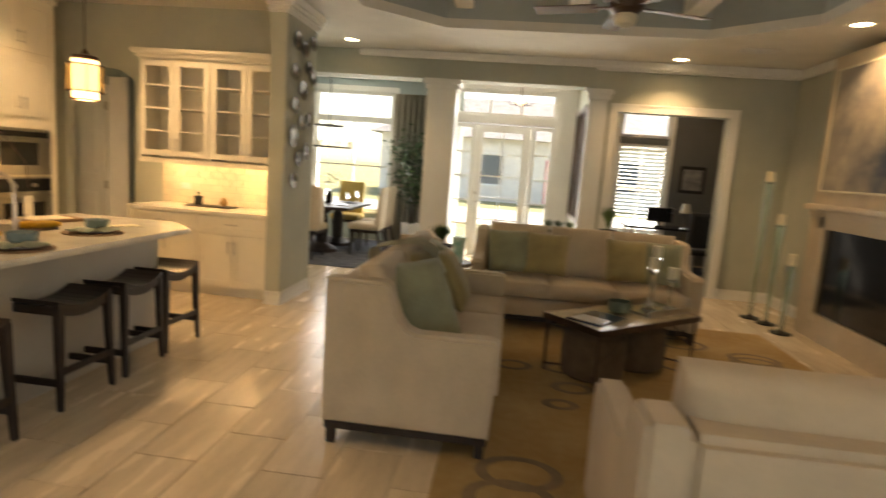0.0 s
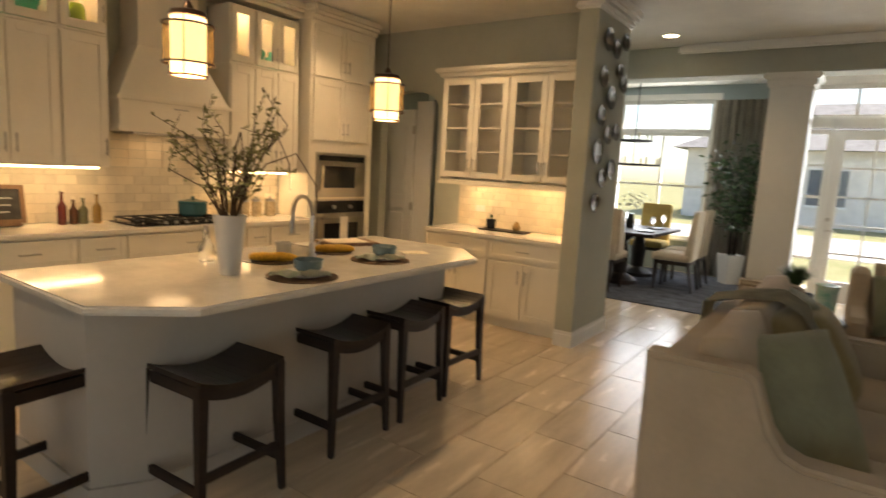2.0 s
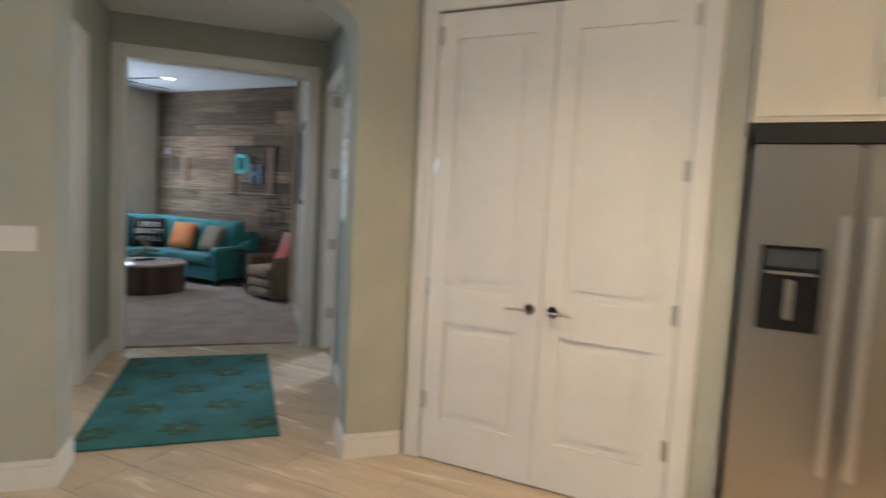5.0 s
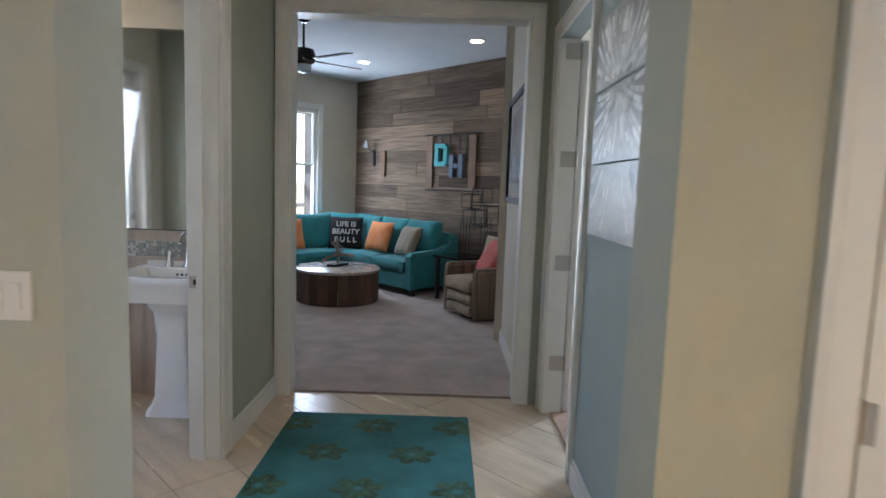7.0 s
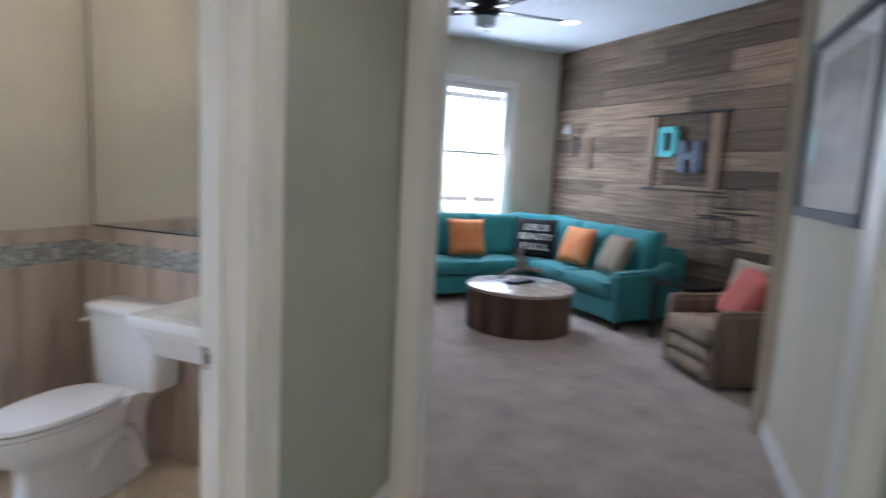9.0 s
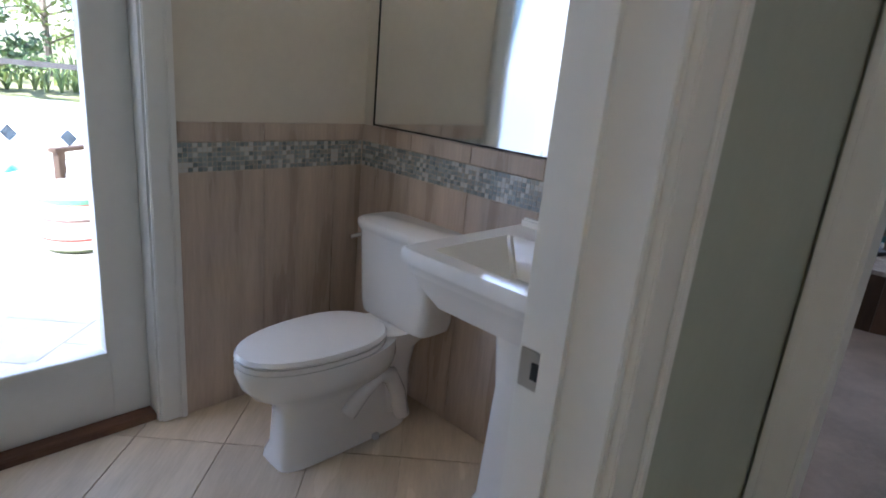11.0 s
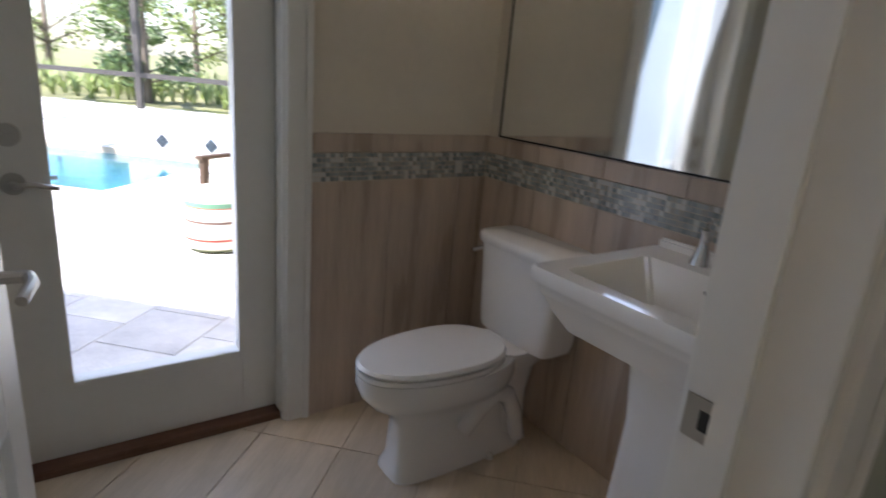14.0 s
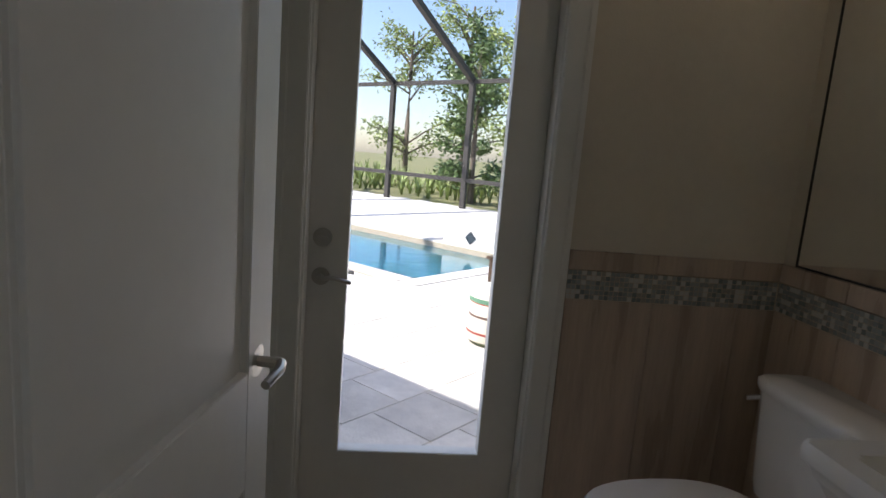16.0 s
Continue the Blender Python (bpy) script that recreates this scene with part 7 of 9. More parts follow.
part("back_cushion", cushion(B(), 0.5, 0.5, 0.18, pose(0, 0.14, 0.66, 76), 0.45, 12), TANW, bc, smooth=80)
part("swivel_base", cyl(B(), 0, 0, 0, 0.035, 0.3, n=28), BLACK_M, bc)
scatter(pose(-9.42, -4.66, 0.67, 62, 10, 60), 0.46, mat("coral_cotton", (0.50, 0.13, 0.11), 0.9, bump=0.4, bscale=300), "coral pink cushion on the club chair", "den cushions", 0.15)
et = thing("end_table", pose(-9.9, -5.55, 0.014), "black end table between sofa and chair", "side table")
part("tabletop", box(B(), -0.3, -0.28, 0.55, 0.3, 0.28, 0.58, 0.005), BLACK, et)
for x in (-0.27, 0.23):
    for y in (-0.25, 0.21):
        part("leg", box(B(), x, y, 0, x + 0.04, y + 0.04, 0.55), BLACK_M, et)
ms = thing("wire_sculpture", pose(-9.98, -5.48, 0.595), "dark wire sculpture of stacked cubes on thin legs", "sculpture")
bm = B()
for cx, cz, s in ((-0.05, 0.72, 0.09), (0.14, 0.8, 0.09), (0.02, 0.5, 0.11), (0.2, 0.55, 0.12)):
    for a in (-1, 1):
        for b in (-1, 1):
            rod(bm, (0.0 + s * a, cx + s * b, cz - s), (s * a, cx + s * b, cz + s), 0.005, 6)
            rod(bm, (-s, cx + s * a, cz + s * b), (s, cx + s * a, cz + s * b), 0.005, 6)
            rod(bm, (s * a, cx - s, cz + s * b), (s * a, cx + s, cz + s * b), 0.005, 6)
for y in (-0.18, -0.12, 0.2, 0.26):
    for x in (-0.06, 0.06):
        rod(bm, (x, y, 0), (x, y * 0.95, 0.5), 0.005, 6)
part("wire", bm, BLACK_M, ms)
pf = thing("framed_picture", HALL @ pose(3.389, 8.71, 1.37, 0, 0, -90), "black-framed picture with wide white mat", "picture")
bm = B()
for a, b, c_, e in ((0, 0.05, 0, 0.9), (1.07, 1.12, 0, 0.9), (0.05, 1.07, 0, 0.05), (0.05, 1.07, 0.85, 0.9)):
    box(bm, a, -0.035, c_, b, -0.001, e, 0.004)
part("frame", bm, BLACK_M, pf)
part("mat_board", box(B(), 0.045, -0.012, 0.045, 1.075, -0.002, 0.855), mat("white_mat_board", (0.72, 0.71, 0.68), 0.7), pf)
part("print", box(B(), 0.2, -0.0145, 0.17, 0.92, -0.012, 0.76), mat("sepia_print", (0.10, 0.09, 0.085), 0.4, scale=5, col2=(0.5, 0.46, 0.42)), pf)
p = part("glazing", box(B(), 0.05, -0.022, 0.05, 1.07, -0.020, 0.85), PANE, pf)
p.visible_shadow = False
fan(pose(-7.65, -5.85, 2.76, 0, 0, 8), BLACK_M, BLACK, DH - 2.76, mat("blue_white_glass", (0.6, 0.7, 0.8), 0.2), "black den ceiling fan with a glass bowl")
for x, y in ((-9.4, -7.15), (-9.5, -5.1), (-7.4, -7.2)):
    can_light(x, y, DH, 3.2, (1.0, 0.9, 0.8))
window("window_6", pose(-8.6, DY, 0, 0, 0, 180), 0.96, 0.9, 2.65, 2, 2, "white framed den window with bright daylight")
solid("trim_den_window", casing(B(), 3.7, 4.66, 2.65, 0.09, 0.02, 0.9, True), TRIM, pose(-4.9, DY, 0, 0, 0, 180), "white casing of the den window", "casing", "structure")

# ---- powder room ----
def wall_tiles(bm, length, z0, z1, w, skip=()):
    x = 0.0
    while x < length - 0.01:
        b = min(length, x + w)
        box(bm, x + 0.001, -0.012, z0, b - 0.001, -0.0005, z1, 0.0015)
        x = b


def mosaic(bm, length, z0, rows=6, s=0.0175):
    n = int(length / s)
    for r in range(rows):
        for k in range(n):
            box(bm, k * s + 0.001, -0.012, z0 + r * s + 0.001, (k + 1) * s - 0.001, -0.0005, z0 + (r + 1) * s - 0.001)


MOSAIC = bpy.data.materials.new("glass_mosaic")
MOSAIC.use_nodes = True
mn, ml = MOSAIC.node_tree.nodes, MOSAIC.node_tree.links
geo, cr = mn.new("ShaderNodeNewGeometry"), mn.new("ShaderNodeValToRGB")
cr.color_ramp.interpolation = "CONSTANT"
cr.color_ramp.elements[0].color = (0.27, 0.30, 0.29, 1)
cr.color_ramp.elements[1].position, cr.color_ramp.elements[1].color = 0.78, (0.54, 0.54, 0.51, 1)
for pos, col in ((0.3, (0.34, 0.36, 0.35, 1)), (0.52, (0.20, 0.23, 0.23, 1)), (0.66, (0.33, 0.32, 0.28, 1))):
    e = cr.color_ramp.elements.new(pos)
    e.color = col
ml.new(geo.outputs["Random Per Island"], cr.inputs[0])
ml.new(cr.outputs[0], mn["Principled BSDF"].inputs["Base Color"])
mn["Principled BSDF"].inputs["Roughness"].default_value = 0.12

TILED = ((HALL @ pose(-0.1, 7.2, 0), 1.6), (HALL @ pose(-0.1, 6.395, 0, 0, 0, 90), 0.793), (HALL @ pose(1.5, 7.188, 0, 0, 0, -90), 0.79))
for m, L in TILED:
    bm = B()
    wall_tiles(bm, L, 0.0, 0.955, 0.325)
    wall_tiles(bm, L, 1.064, 1.132, 0.325)
    solid("wall_tile_wainscot", bm, WALLTILE, m, "beige travertine tile wainscot", "wall tile", "structure")
    bm = B()
    mosaic(bm, L, 0.957)
    solid("mosaic_band", bm, MOSAIC, m, "grey and white glass mosaic border", "mosaic", "structure")
    bm = box(B(), 0, -0.011, 0.9552, L, -0.0004, 1.0618)
    solid("mosaic_grout", bm, GROUT, m, "grey grout behind the mosaic", "grout", "structure")

mi = thing("powder_mirror", HALL @ pose(-0.02, 7.199, 1.14), "large frameless wall mirror above the sink", "mirror")
part("mirror", box(B(), 0, -0.006, 0, 1.45, -0.0005, 1.3, 0.001), MIRROR, mi)
part("edge_trim", box(B(), -0.006, -0.009, 0, 0, -0.0005, 1.3), BLACK_M, mi)
part("bottom_rail", box(B(), -0.006, -0.009, -0.006, 1.456, -0.0005, 0), BLACK_M, mi)


def loft(bm, rings):
    """Skin between rings of equal count; ends closed."""
    vs = [[bm.verts.new(p) for p in r] for r in rings]
    n = len(vs[0])
    for a, b in zip(vs, vs[1:]):
        for i in range(n):
            bm.faces.new((a[i], a[(i + 1) % n], b[(i + 1) % n], b[i]))
    bm.faces.new(list(reversed(vs[0])))
    bm.faces.new(vs[-1])
    return bm


def egg(cx, cy, w, front, back, z, n=32, p=2.2):
    """An elongated outline, pointing to -y."""
    out = []
    for k in range(n):
        a = 2 * math.pi * k / n
        c, s = math.cos(a), math.sin(a)
        x = w * math.copysign(abs(c) ** (2 / p), c)
        y = (back if s > 0 else front) * math.copysign(abs(s) ** (2 / p), s)
        out.append((cx + x, cy + y, z))
    return out


def squircle(cx, cy, w, d, z, n=32, p=6):
    return [(cx + w * math.copysign(abs(math.cos(a)) ** (2 / p), math.cos(a)), cy + d * math.copysign(abs(math.sin(a)) ** (2 / p), math.sin(a)), z) for a in [2 * math.pi * k / n for k in range(n)]]


def toilet(m):
    t = thing("toilet", m, "white two-piece porcelain toilet with closed lid", "toilet")
    bm = loft(B(), [egg(0, -0.36, 0.112, 0.325, 0.24, 0.0, p=5), egg(0, -0.36, 0.108, 0.322, 0.24, 0.02, p=5), egg(0, -0.37, 0.084, 0.30, 0.2, 0.06, p=4.5), egg(0, -0.38, 0.082, 0.285, 0.18, 0.19, p=3.6),
                    egg(0, -0.40, 0.105, 0.285, 0.2, 0.235, p=2.8), egg(0, -0.43, 0.148, 0.325, 0.25, 0.275, p=2.3), egg(0, -0.445, 0.174, 0.342, 0.27, 0.315), egg(0, -0.45, 0.184, 0.35, 0.27, 0.355), egg(0, -0.45, 0.184, 0.35, 0.27, 0.385)])
    part("bowl", bm, PORCELAIN, t, smooth=60)
    part("trapway", loft(B(), [egg(0, -0.2, 0.085, 0.16, 0.13, 0.0, p=4), egg(0, -0.2, 0.078, 0.15, 0.12, 0.06, p=3), egg(0, -0.2, 0.07, 0.14, 0.12, 0.2, p=3), egg(0, -0.18, 0.08, 0.15, 0.12, 0.3, p=3), egg(0, -0.16, 0.12, 0.14, 0.13, 0.36, p=4), egg(0, -0.15, 0.13, 0.13, 0.13, 0.394, p=4)]), PORCELAIN, t, smooth=60)
    for sx in (-1, 1):
        part("trap_relief", tube(B(), [(sx * 0.085, -0.42, 0.13), (sx * 0.092, -0.36, 0.2), (sx * 0.09, -0.29, 0.245), (sx * 0.078, -0.22, 0.22), (sx * 0.075, -0.17, 0.13), (sx * 0.08, -0.15, 0.03)], 0.034, 12), PORCELAIN, t, smooth=70)
    part("seat", loft(B(), [egg(0, -0.46, 0.182, 0.338, 0.22, 0.387), egg(0, -0.46, 0.186, 0.342, 0.222, 0.395), egg(0, -0.46, 0.184, 0.34, 0.22, 0.405)]), PORCELAIN, t, smooth=40)
    part("lid", loft(B(), [egg(0, -0.46, 0.182, 0.338, 0.22, 0.409), egg(0, -0.46, 0.186, 0.342, 0.222, 0.416), egg(0, -0.46, 0.178, 0.334, 0.215, 0.428), egg(0, -0.45, 0.12, 0.26, 0.16, 0.434)]), PORCELAIN, t, smooth=40)
    part("tank", loft(B(), [squircle(0, -0.1, 0.205, 0.085, 0.395), squircle(0, -0.1, 0.215, 0.09, 0.43), squircle(0, -0.105, 0.232, 0.098, 0.72)]), PORCELAIN, t, smooth=50)
    part("tank_lid", loft(B(), [squircle(0, -0.105, 0.24, 0.105, 0.721), squircle(0, -0.105, 0.246, 0.11, 0.735), squircle(0, -0.105, 0.246, 0.11, 0.752), squircle(0, -0.105, 0.232, 0.1, 0.762)]), PORCELAIN, t, smooth=50)
    part("flush_lever", rod(B(), (-0.235, -0.16, 0.685), (-0.235, -0.225, 0.68), 0.009), CHROME, t)
    for sx in (-1, 1):
        part("bolt_cap", lathe(B(), [(0.016, 0.0), (0.014, 0.015), (0.004, 0.02)], sx * 0.115, -0.3, 12), PORCELAIN, t)


toilet(HALL @ pose(0.375, 7.186, 0) @ Matrix.Diagonal((0.92, 1.01, 1.055, 1)))


def pedestal_sink(m):
    s = thing("pedestal_sink", m, "white porcelain pedestal sink with rectangular basin", "sink")
    w, d0, d1 = 0.31, -0.56, 0.0
    def rect(k, z, yk=0.0):
        return [(-w * k, (d0 + d1) / 2 + (d0 - d1) / 2 * k - yk, z), (w * k, (d0 + d1) / 2 + (d0 - d1) / 2 * k - yk, z), (w * k, (d0 + d1) / 2 - (d0 - d1) / 2 * k - yk, z), (-w * k, (d0 + d1) / 2 - (d0 - d1) / 2 * k - yk, z)]
    bm = B()
    outer = [rect(0.72, 0.74), rect(0.82, 0.79), rect(0.90, 0.83), rect(0.93, 0.84), rect(0.95, 0.858), rect(1.0, 0.872), rect(1.0, 0.90), rect(0.985, 0.908)]
    vs = [[bm.verts.new(p) for p in r] for r in outer]
    inner = [[(-0.24, -0.50, 0.908), (0.24, -0.50, 0.908), (0.24, -0.16, 0.908), (-0.24, -0.16, 0.908)], [(-0.225, -0.485, 0.89), (0.225, -0.485, 0.89), (0.225, -0.175, 0.89), (-0.225, -0.175, 0.89)],
             [(-0.16, -0.42, 0.80), (0.16, -0.42, 0.80), (0.16, -0.22, 0.80), (-0.16, -0.22, 0.80)]]
    vs += [[bm.verts.new(p) for p in r] for r in inner]
    for a, b in zip(vs, vs[1:]):
        for i in range(4):
            bm.faces.new((a[i], a[(i + 1) % 4], b[(i + 1) % 4], b[i]))
    bm.faces.new(list(reversed(vs[0]))), bm.faces.new(vs[-1])
    bmesh.ops.bevel(bm, geom=[e for e in bm.edges if abs(e.verts[0].co.z - e.verts[1].co.z) > 0.002], offset=0.012, segments=2, affect="EDGES")
    basin = part("basin", bm, PORCELAIN, s, smooth=50)
    part("backsplash_lip", box(B(), -0.30, -0.03, 0.9, 0.30, -0.001, 0.935, 0.008), PORCELAIN, s)
    for k in range(3):
        part("overflow_hole", cyl(B(), 0, 0, -0.002, 0.003, 0.008, n=14, m=pose(-0.025 + 0.03 * k, -0.1855, 0.87, 63)), BLACK_M, basin)
    part("drain", lathe(B(), [(0.028, 0.8005), (0.03, 0.804), (0.012, 0.803)], 0, -0.32, 18), CHROME, basin)
    bm = loft(B(), [squircle(0, -0.25, 0.165, 0.135, 0.0, p=8), squircle(0, -0.25, 0.16, 0.13, 0.035, p=8), squircle(0, -0.25, 0.135, 0.11, 0.07, p=8), squircle(0, -0.25, 0.115, 0.1, 0.12, p=8),
                    squircle(0, -0.25, 0.1, 0.09, 0.5, p=8), squircle(0, -0.25, 0.115, 0.1, 0.66, p=8), squircle(0, -0.25, 0.14, 0.12, 0.69, p=8), squircle(0, -0.25, 0.15, 0.13, 0.739, p=8)])
    part("pedestal", bm, PORCELAIN, s, smooth=40)
    f = thing("sink_faucet", m @ Matrix.Translation((0, -0.085, 0.9085)), "polished chrome widespread sink faucet", "faucet")
    bm = lathe(B(), [(0.03, 0), (0.028, 0.01), (0.016, 0.03), (0.014, 0.11)], n=18)
    tube(bm, [(0, 0, 0.1), (0, -0.005, 0.18), (0, -0.02, 0.21), (0, -0.05, 0.225), (0, -0.09, 0.21), (0, -0.12, 0.165)], 0.012, 10, 0.85)
    part("spout", bm, CHROME, f)
    for sx in (-1, 1):
        h = part("tap", lathe(B(), [(0.03, 0), (0.028, 0.01), (0.015, 0.05), (0.012, 0.09), (0.016, 0.1)], sx * 0.12, 0, 18), CHROME, f)
        part("lever", tube(B(), [(sx * 0.12, 0, 0.098), (sx * 0.13, 0.02, 0.115), (sx * 0.135, 0.06, 0.12)], 0.006, 8, 0.7), CHROME, h)


pedestal_sink(HALL @ pose(1.13, 7.186, 0))

# glazed exit door
ED = HALL @ pose(-0.18, 5.478, 0.03, 0, 0, 90)
d = thing("glazed_door", ED, "white exterior door with one tall clear pane", "door")
bm = B()
GW0, GW1, GZ0, GZ1 = 0.13, 0.685, 0.26, 2.25
for a, b, c, e in ((0, GW0, 0, 2.4), (GW1, 0.814, 0, 2.4), (GW0, GW1, 0, GZ0), (GW0, GW1, GZ1, 2.4)):
    box(bm, a, 0, c, b, 0.045, e, 0.002)
part("leaf", bm, TRIM, d)
bm = B()
for a, b, c, e in ((GW0 - 0.02, GW0 + 0.012, GZ0 - 0.02, GZ1 + 0.02), (GW1 - 0.012, GW1 + 0.02, GZ0 - 0.02, GZ1 + 0.02), (GW0 + 0.012, GW1 - 0.012, GZ0 - 0.02, GZ0 + 0.012), (GW0 + 0.012, GW1 - 0.012, GZ1 - 0.012, GZ1 + 0.02)):
    box(bm, a, -0.009, c, b, 0.054, e, 0.003)
part("glazing_bead", bm, TRIM, d)
p = part("pane", box(B(), GW0 + 0.005, 0.02, GZ0 + 0.005, GW1 - 0.005, 0.025, GZ1 - 0.005), PANE, d)
p.visible_shadow = False
bm = cyl(B(), 0, 0, 0, 0.012, 0.032, n=24, m=pose(0.05, 0, 0.935, 90))
rod(bm, (0.05, 0, 0.935), (0.05, -0.05, 0.935), 0.01)
tube(bm, [(0.05, -0.05, 0.935), (0.1, -0.056, 0.94), (0.16, -0.05, 0.925)], 0.009, 8, 0.8)
part("lever", bm, NICKEL, d, "satin nickel lever handle")
bm = cyl(B(), 0, 0, 0, 0.014, 0.033, n=24, m=pose(0.05, 0, 1.075, 90))
box(bm, 0.03, -0.028, 1.07, 0.07, -0.012, 1.08, 0.003)
part("deadbolt", bm, NICKEL, d, "satin nickel deadbolt turn")
tube_b = tube(B(), [(0.05, 0.045, 0.935), (0.05, 0.1, 0.935), (0.16, 0.105, 0.93)], 0.009, 8, 0.8)
part("lever", tube_b, NICKEL, d, "satin nickel lever handle")
solid("trim_exit_door", casing(B(), 0.37, 1.2, 2.44), TRIM, HALL @ pose(-0.1, 5.1, 0, 0, 0, 90), "white moulded casing of the glazed door", "casing", "structure")
bm = B()
for a, b in ((5.466, 5.478), (6.292, 6.304)):
    box(bm, -0.262, a, 0, -0.098, b, 2.44)
box(bm, -0.262, 5.478, 2.432, -0.098, 6.292, 2.44)
solid("door_frame_exit", bm, TRIM, HALL, "white frame of the glazed door", "door frame", "structure")
solid("threshold", box(B(), -0.262, 5.478, -0.005, -0.12, 6.292, 0.028, 0.004), mat("brown_sill_wood", (0.13, 0.065, 0.04), 0.5, var=0.2, scale=4, stretch=(8, 1, 1)), HALL, "brown wooden threshold under the glazed door", "threshold", "structure")
switch_plate(HALL @ pose(0.25, 5.092, 1.2, 0, 0, 180), 1)
# unseen cans added as fill for the powder room and the hall
can_light(0.6, 6.65, 2.95, 2.1, (1.0, 0.82, 0.62), HALL)
can_light(2.55, 6.0, 2.95, 1.9, (1.0, 0.9, 0.78), HALL)

# ---- lanai, pool and garden ----
PX0, PX1, PY0, PY1 = -0.8, 6.5, -10.4, -7.8
GZ = -0.06
PAVE = mat("travertine_paver", (0.74, 0.70, 0.64), 0.7, var=0.1, scale=3, island=0.1, bump=0.3, bscale=60)
bm = B()
for a, b, c, e in ((-30, -17.0, PX0, -2.95), (PX0, -17.0, 30, PY0), (PX0, PY1, 30, -2.95), (PX1, PY0, 30, PY1)):
    x0, y0, x1, y1 = a, b, c, e
    prism(bm, [(x0, y0), (x1, y0), (x1, y1), (x0, y1)], -0.4, GZ - 0.006)
lanai = solid("pavement", bm, GROUT, None, "travertine pool deck with fine joints", "pavement", "structure")
slab = mesh_of(box(B(), -0.223, -0.223, -0.02, 0.223, 0.223, 0, 0.004), "paver", mat("travertine_paver_piece", (0.74, 0.70, 0.64), 0.7, var=0.1, scale=3, obj=0.12, bump=0.3, bscale=60))
rest = B()
k = 0
for i in range(-13, 34):
    for j in range(-38, -6):
        x, y = 0.45 * (i + 0.5), 0.45 * (j + 0.5 + (0.5 if i % 2 else 0)) 
        if PX0 - 0.2 < x < PX1 + 0.2 and PY0 - 0.2 < y < PY1 + 0.2:
            continue
        u, v = (-x + y) * S2, (-x - y) * S2
        if u > -0.55 or (x < -4.6 and y < -5.0) or y > -3.3:
            continue
        if x < 0.5 and y > -8.2 and k < 200:
            ob = new("paver", slab)
            ob.parent = lanai
            ob.location = (x, y, GZ)
            k += 1
        else:
            box(rest, x - 0.222, y - 0.222, GZ - 0.02, x + 0.222, y + 0.222, GZ - 0.0005)
far = new("paver_field", mesh_of(rest, "paver_field", PAVE))
far.parent = lanai
tagged(far, "remaining travertine pavers", kind="stuff")
bm = B()
for a, b, c, e in ((PX0 - 0.3, PY0 - 0.3, PX0, PY1 + 0.3), (PX1, PY0 - 0.3, PX1 + 0.3, PY1 + 0.3), (PX0, PY0 - 0.3, PX1, PY0), (PX0, PY1, PX1, PY1 + 0.3)):
    box(bm, a, b, GZ - 0.1, c, e, GZ + 0.012, 0.012)
solid("pool_coping", bm, PAVE, None, "pale stone coping round the pool", "coping", "structure")
bm = B()
box(bm, PX0 - 0.1, PY0 - 0.1, -1.5, PX1 + 0.1, PY1 + 0.1, -1.4)
for a, b, c, e in ((PX0 - 0.1, PY0, PX0 - 0.001, PY1), (PX1 + 0.001, PY0, PX1 + 0.1, PY1), (PX0 - 0.1, PY0 - 0.1, PX1 + 0.1, PY0 - 0.001), (PX0 - 0.1, PY1 + 0.001, PX1 + 0.1, PY1 + 0.1)):
    box(bm, a, b, -1.4, c, e, -0.17)
solid("pool_shell", bm, mat("aqua_pool_plaster", (0.22, 0.58, 0.68), 0.5, var=0.05), None, "aqua plastered pool shell", "pool", "structure")
solid("water", box(B(), PX0 + 0.001, PY0 + 0.001, -0.22, PX1 - 0.001, PY1 - 0.001, -0.16), mat("pool_water", (0.35, 0.75, 0.85), 0.03, trans=0.95, ior=1.33, bump=0.25, bscale=4), None, "clear rippled pool water", "water", "structure")
sp = thing("raised_spa", pose(-0.9, -10.75, GZ), "white plastered raised spa wall with diamond tiles", "spa")
part("wall", box(B(), 0, -1.6, 0, 1.9, 0.3, 0.34, 0.01), mat("white_plaster", (0.72, 0.70, 0.66), 0.7, bump=0.2), sp)
for x in (0.5, 1.3):
    part("diamond_tile", box(B(), -0.08, -0.012, -0.08, 0.08, 0.0, 0.08, 0.003, pose(x, 0.311, 0.17, 0, 45, 0)), mat("dark_glass_tile", (0.05, 0.06, 0.07), 0.15, var=0.3, scale=30), sp)
# end wall of the covered lanai, seen in the powder room mirror
solid("wall_lanai_end", box(B(), 2.76, -5.4, GZ - 0.1, 2.92, -3.06, 3.2), mat("blue_grey_stucco", (0.30, 0.37, 0.39), 0.9, var=0.05, scale=4, bump=0.4, bscale=90), None, "blue-grey stucco end wall of the lanai", "wall", "structure")
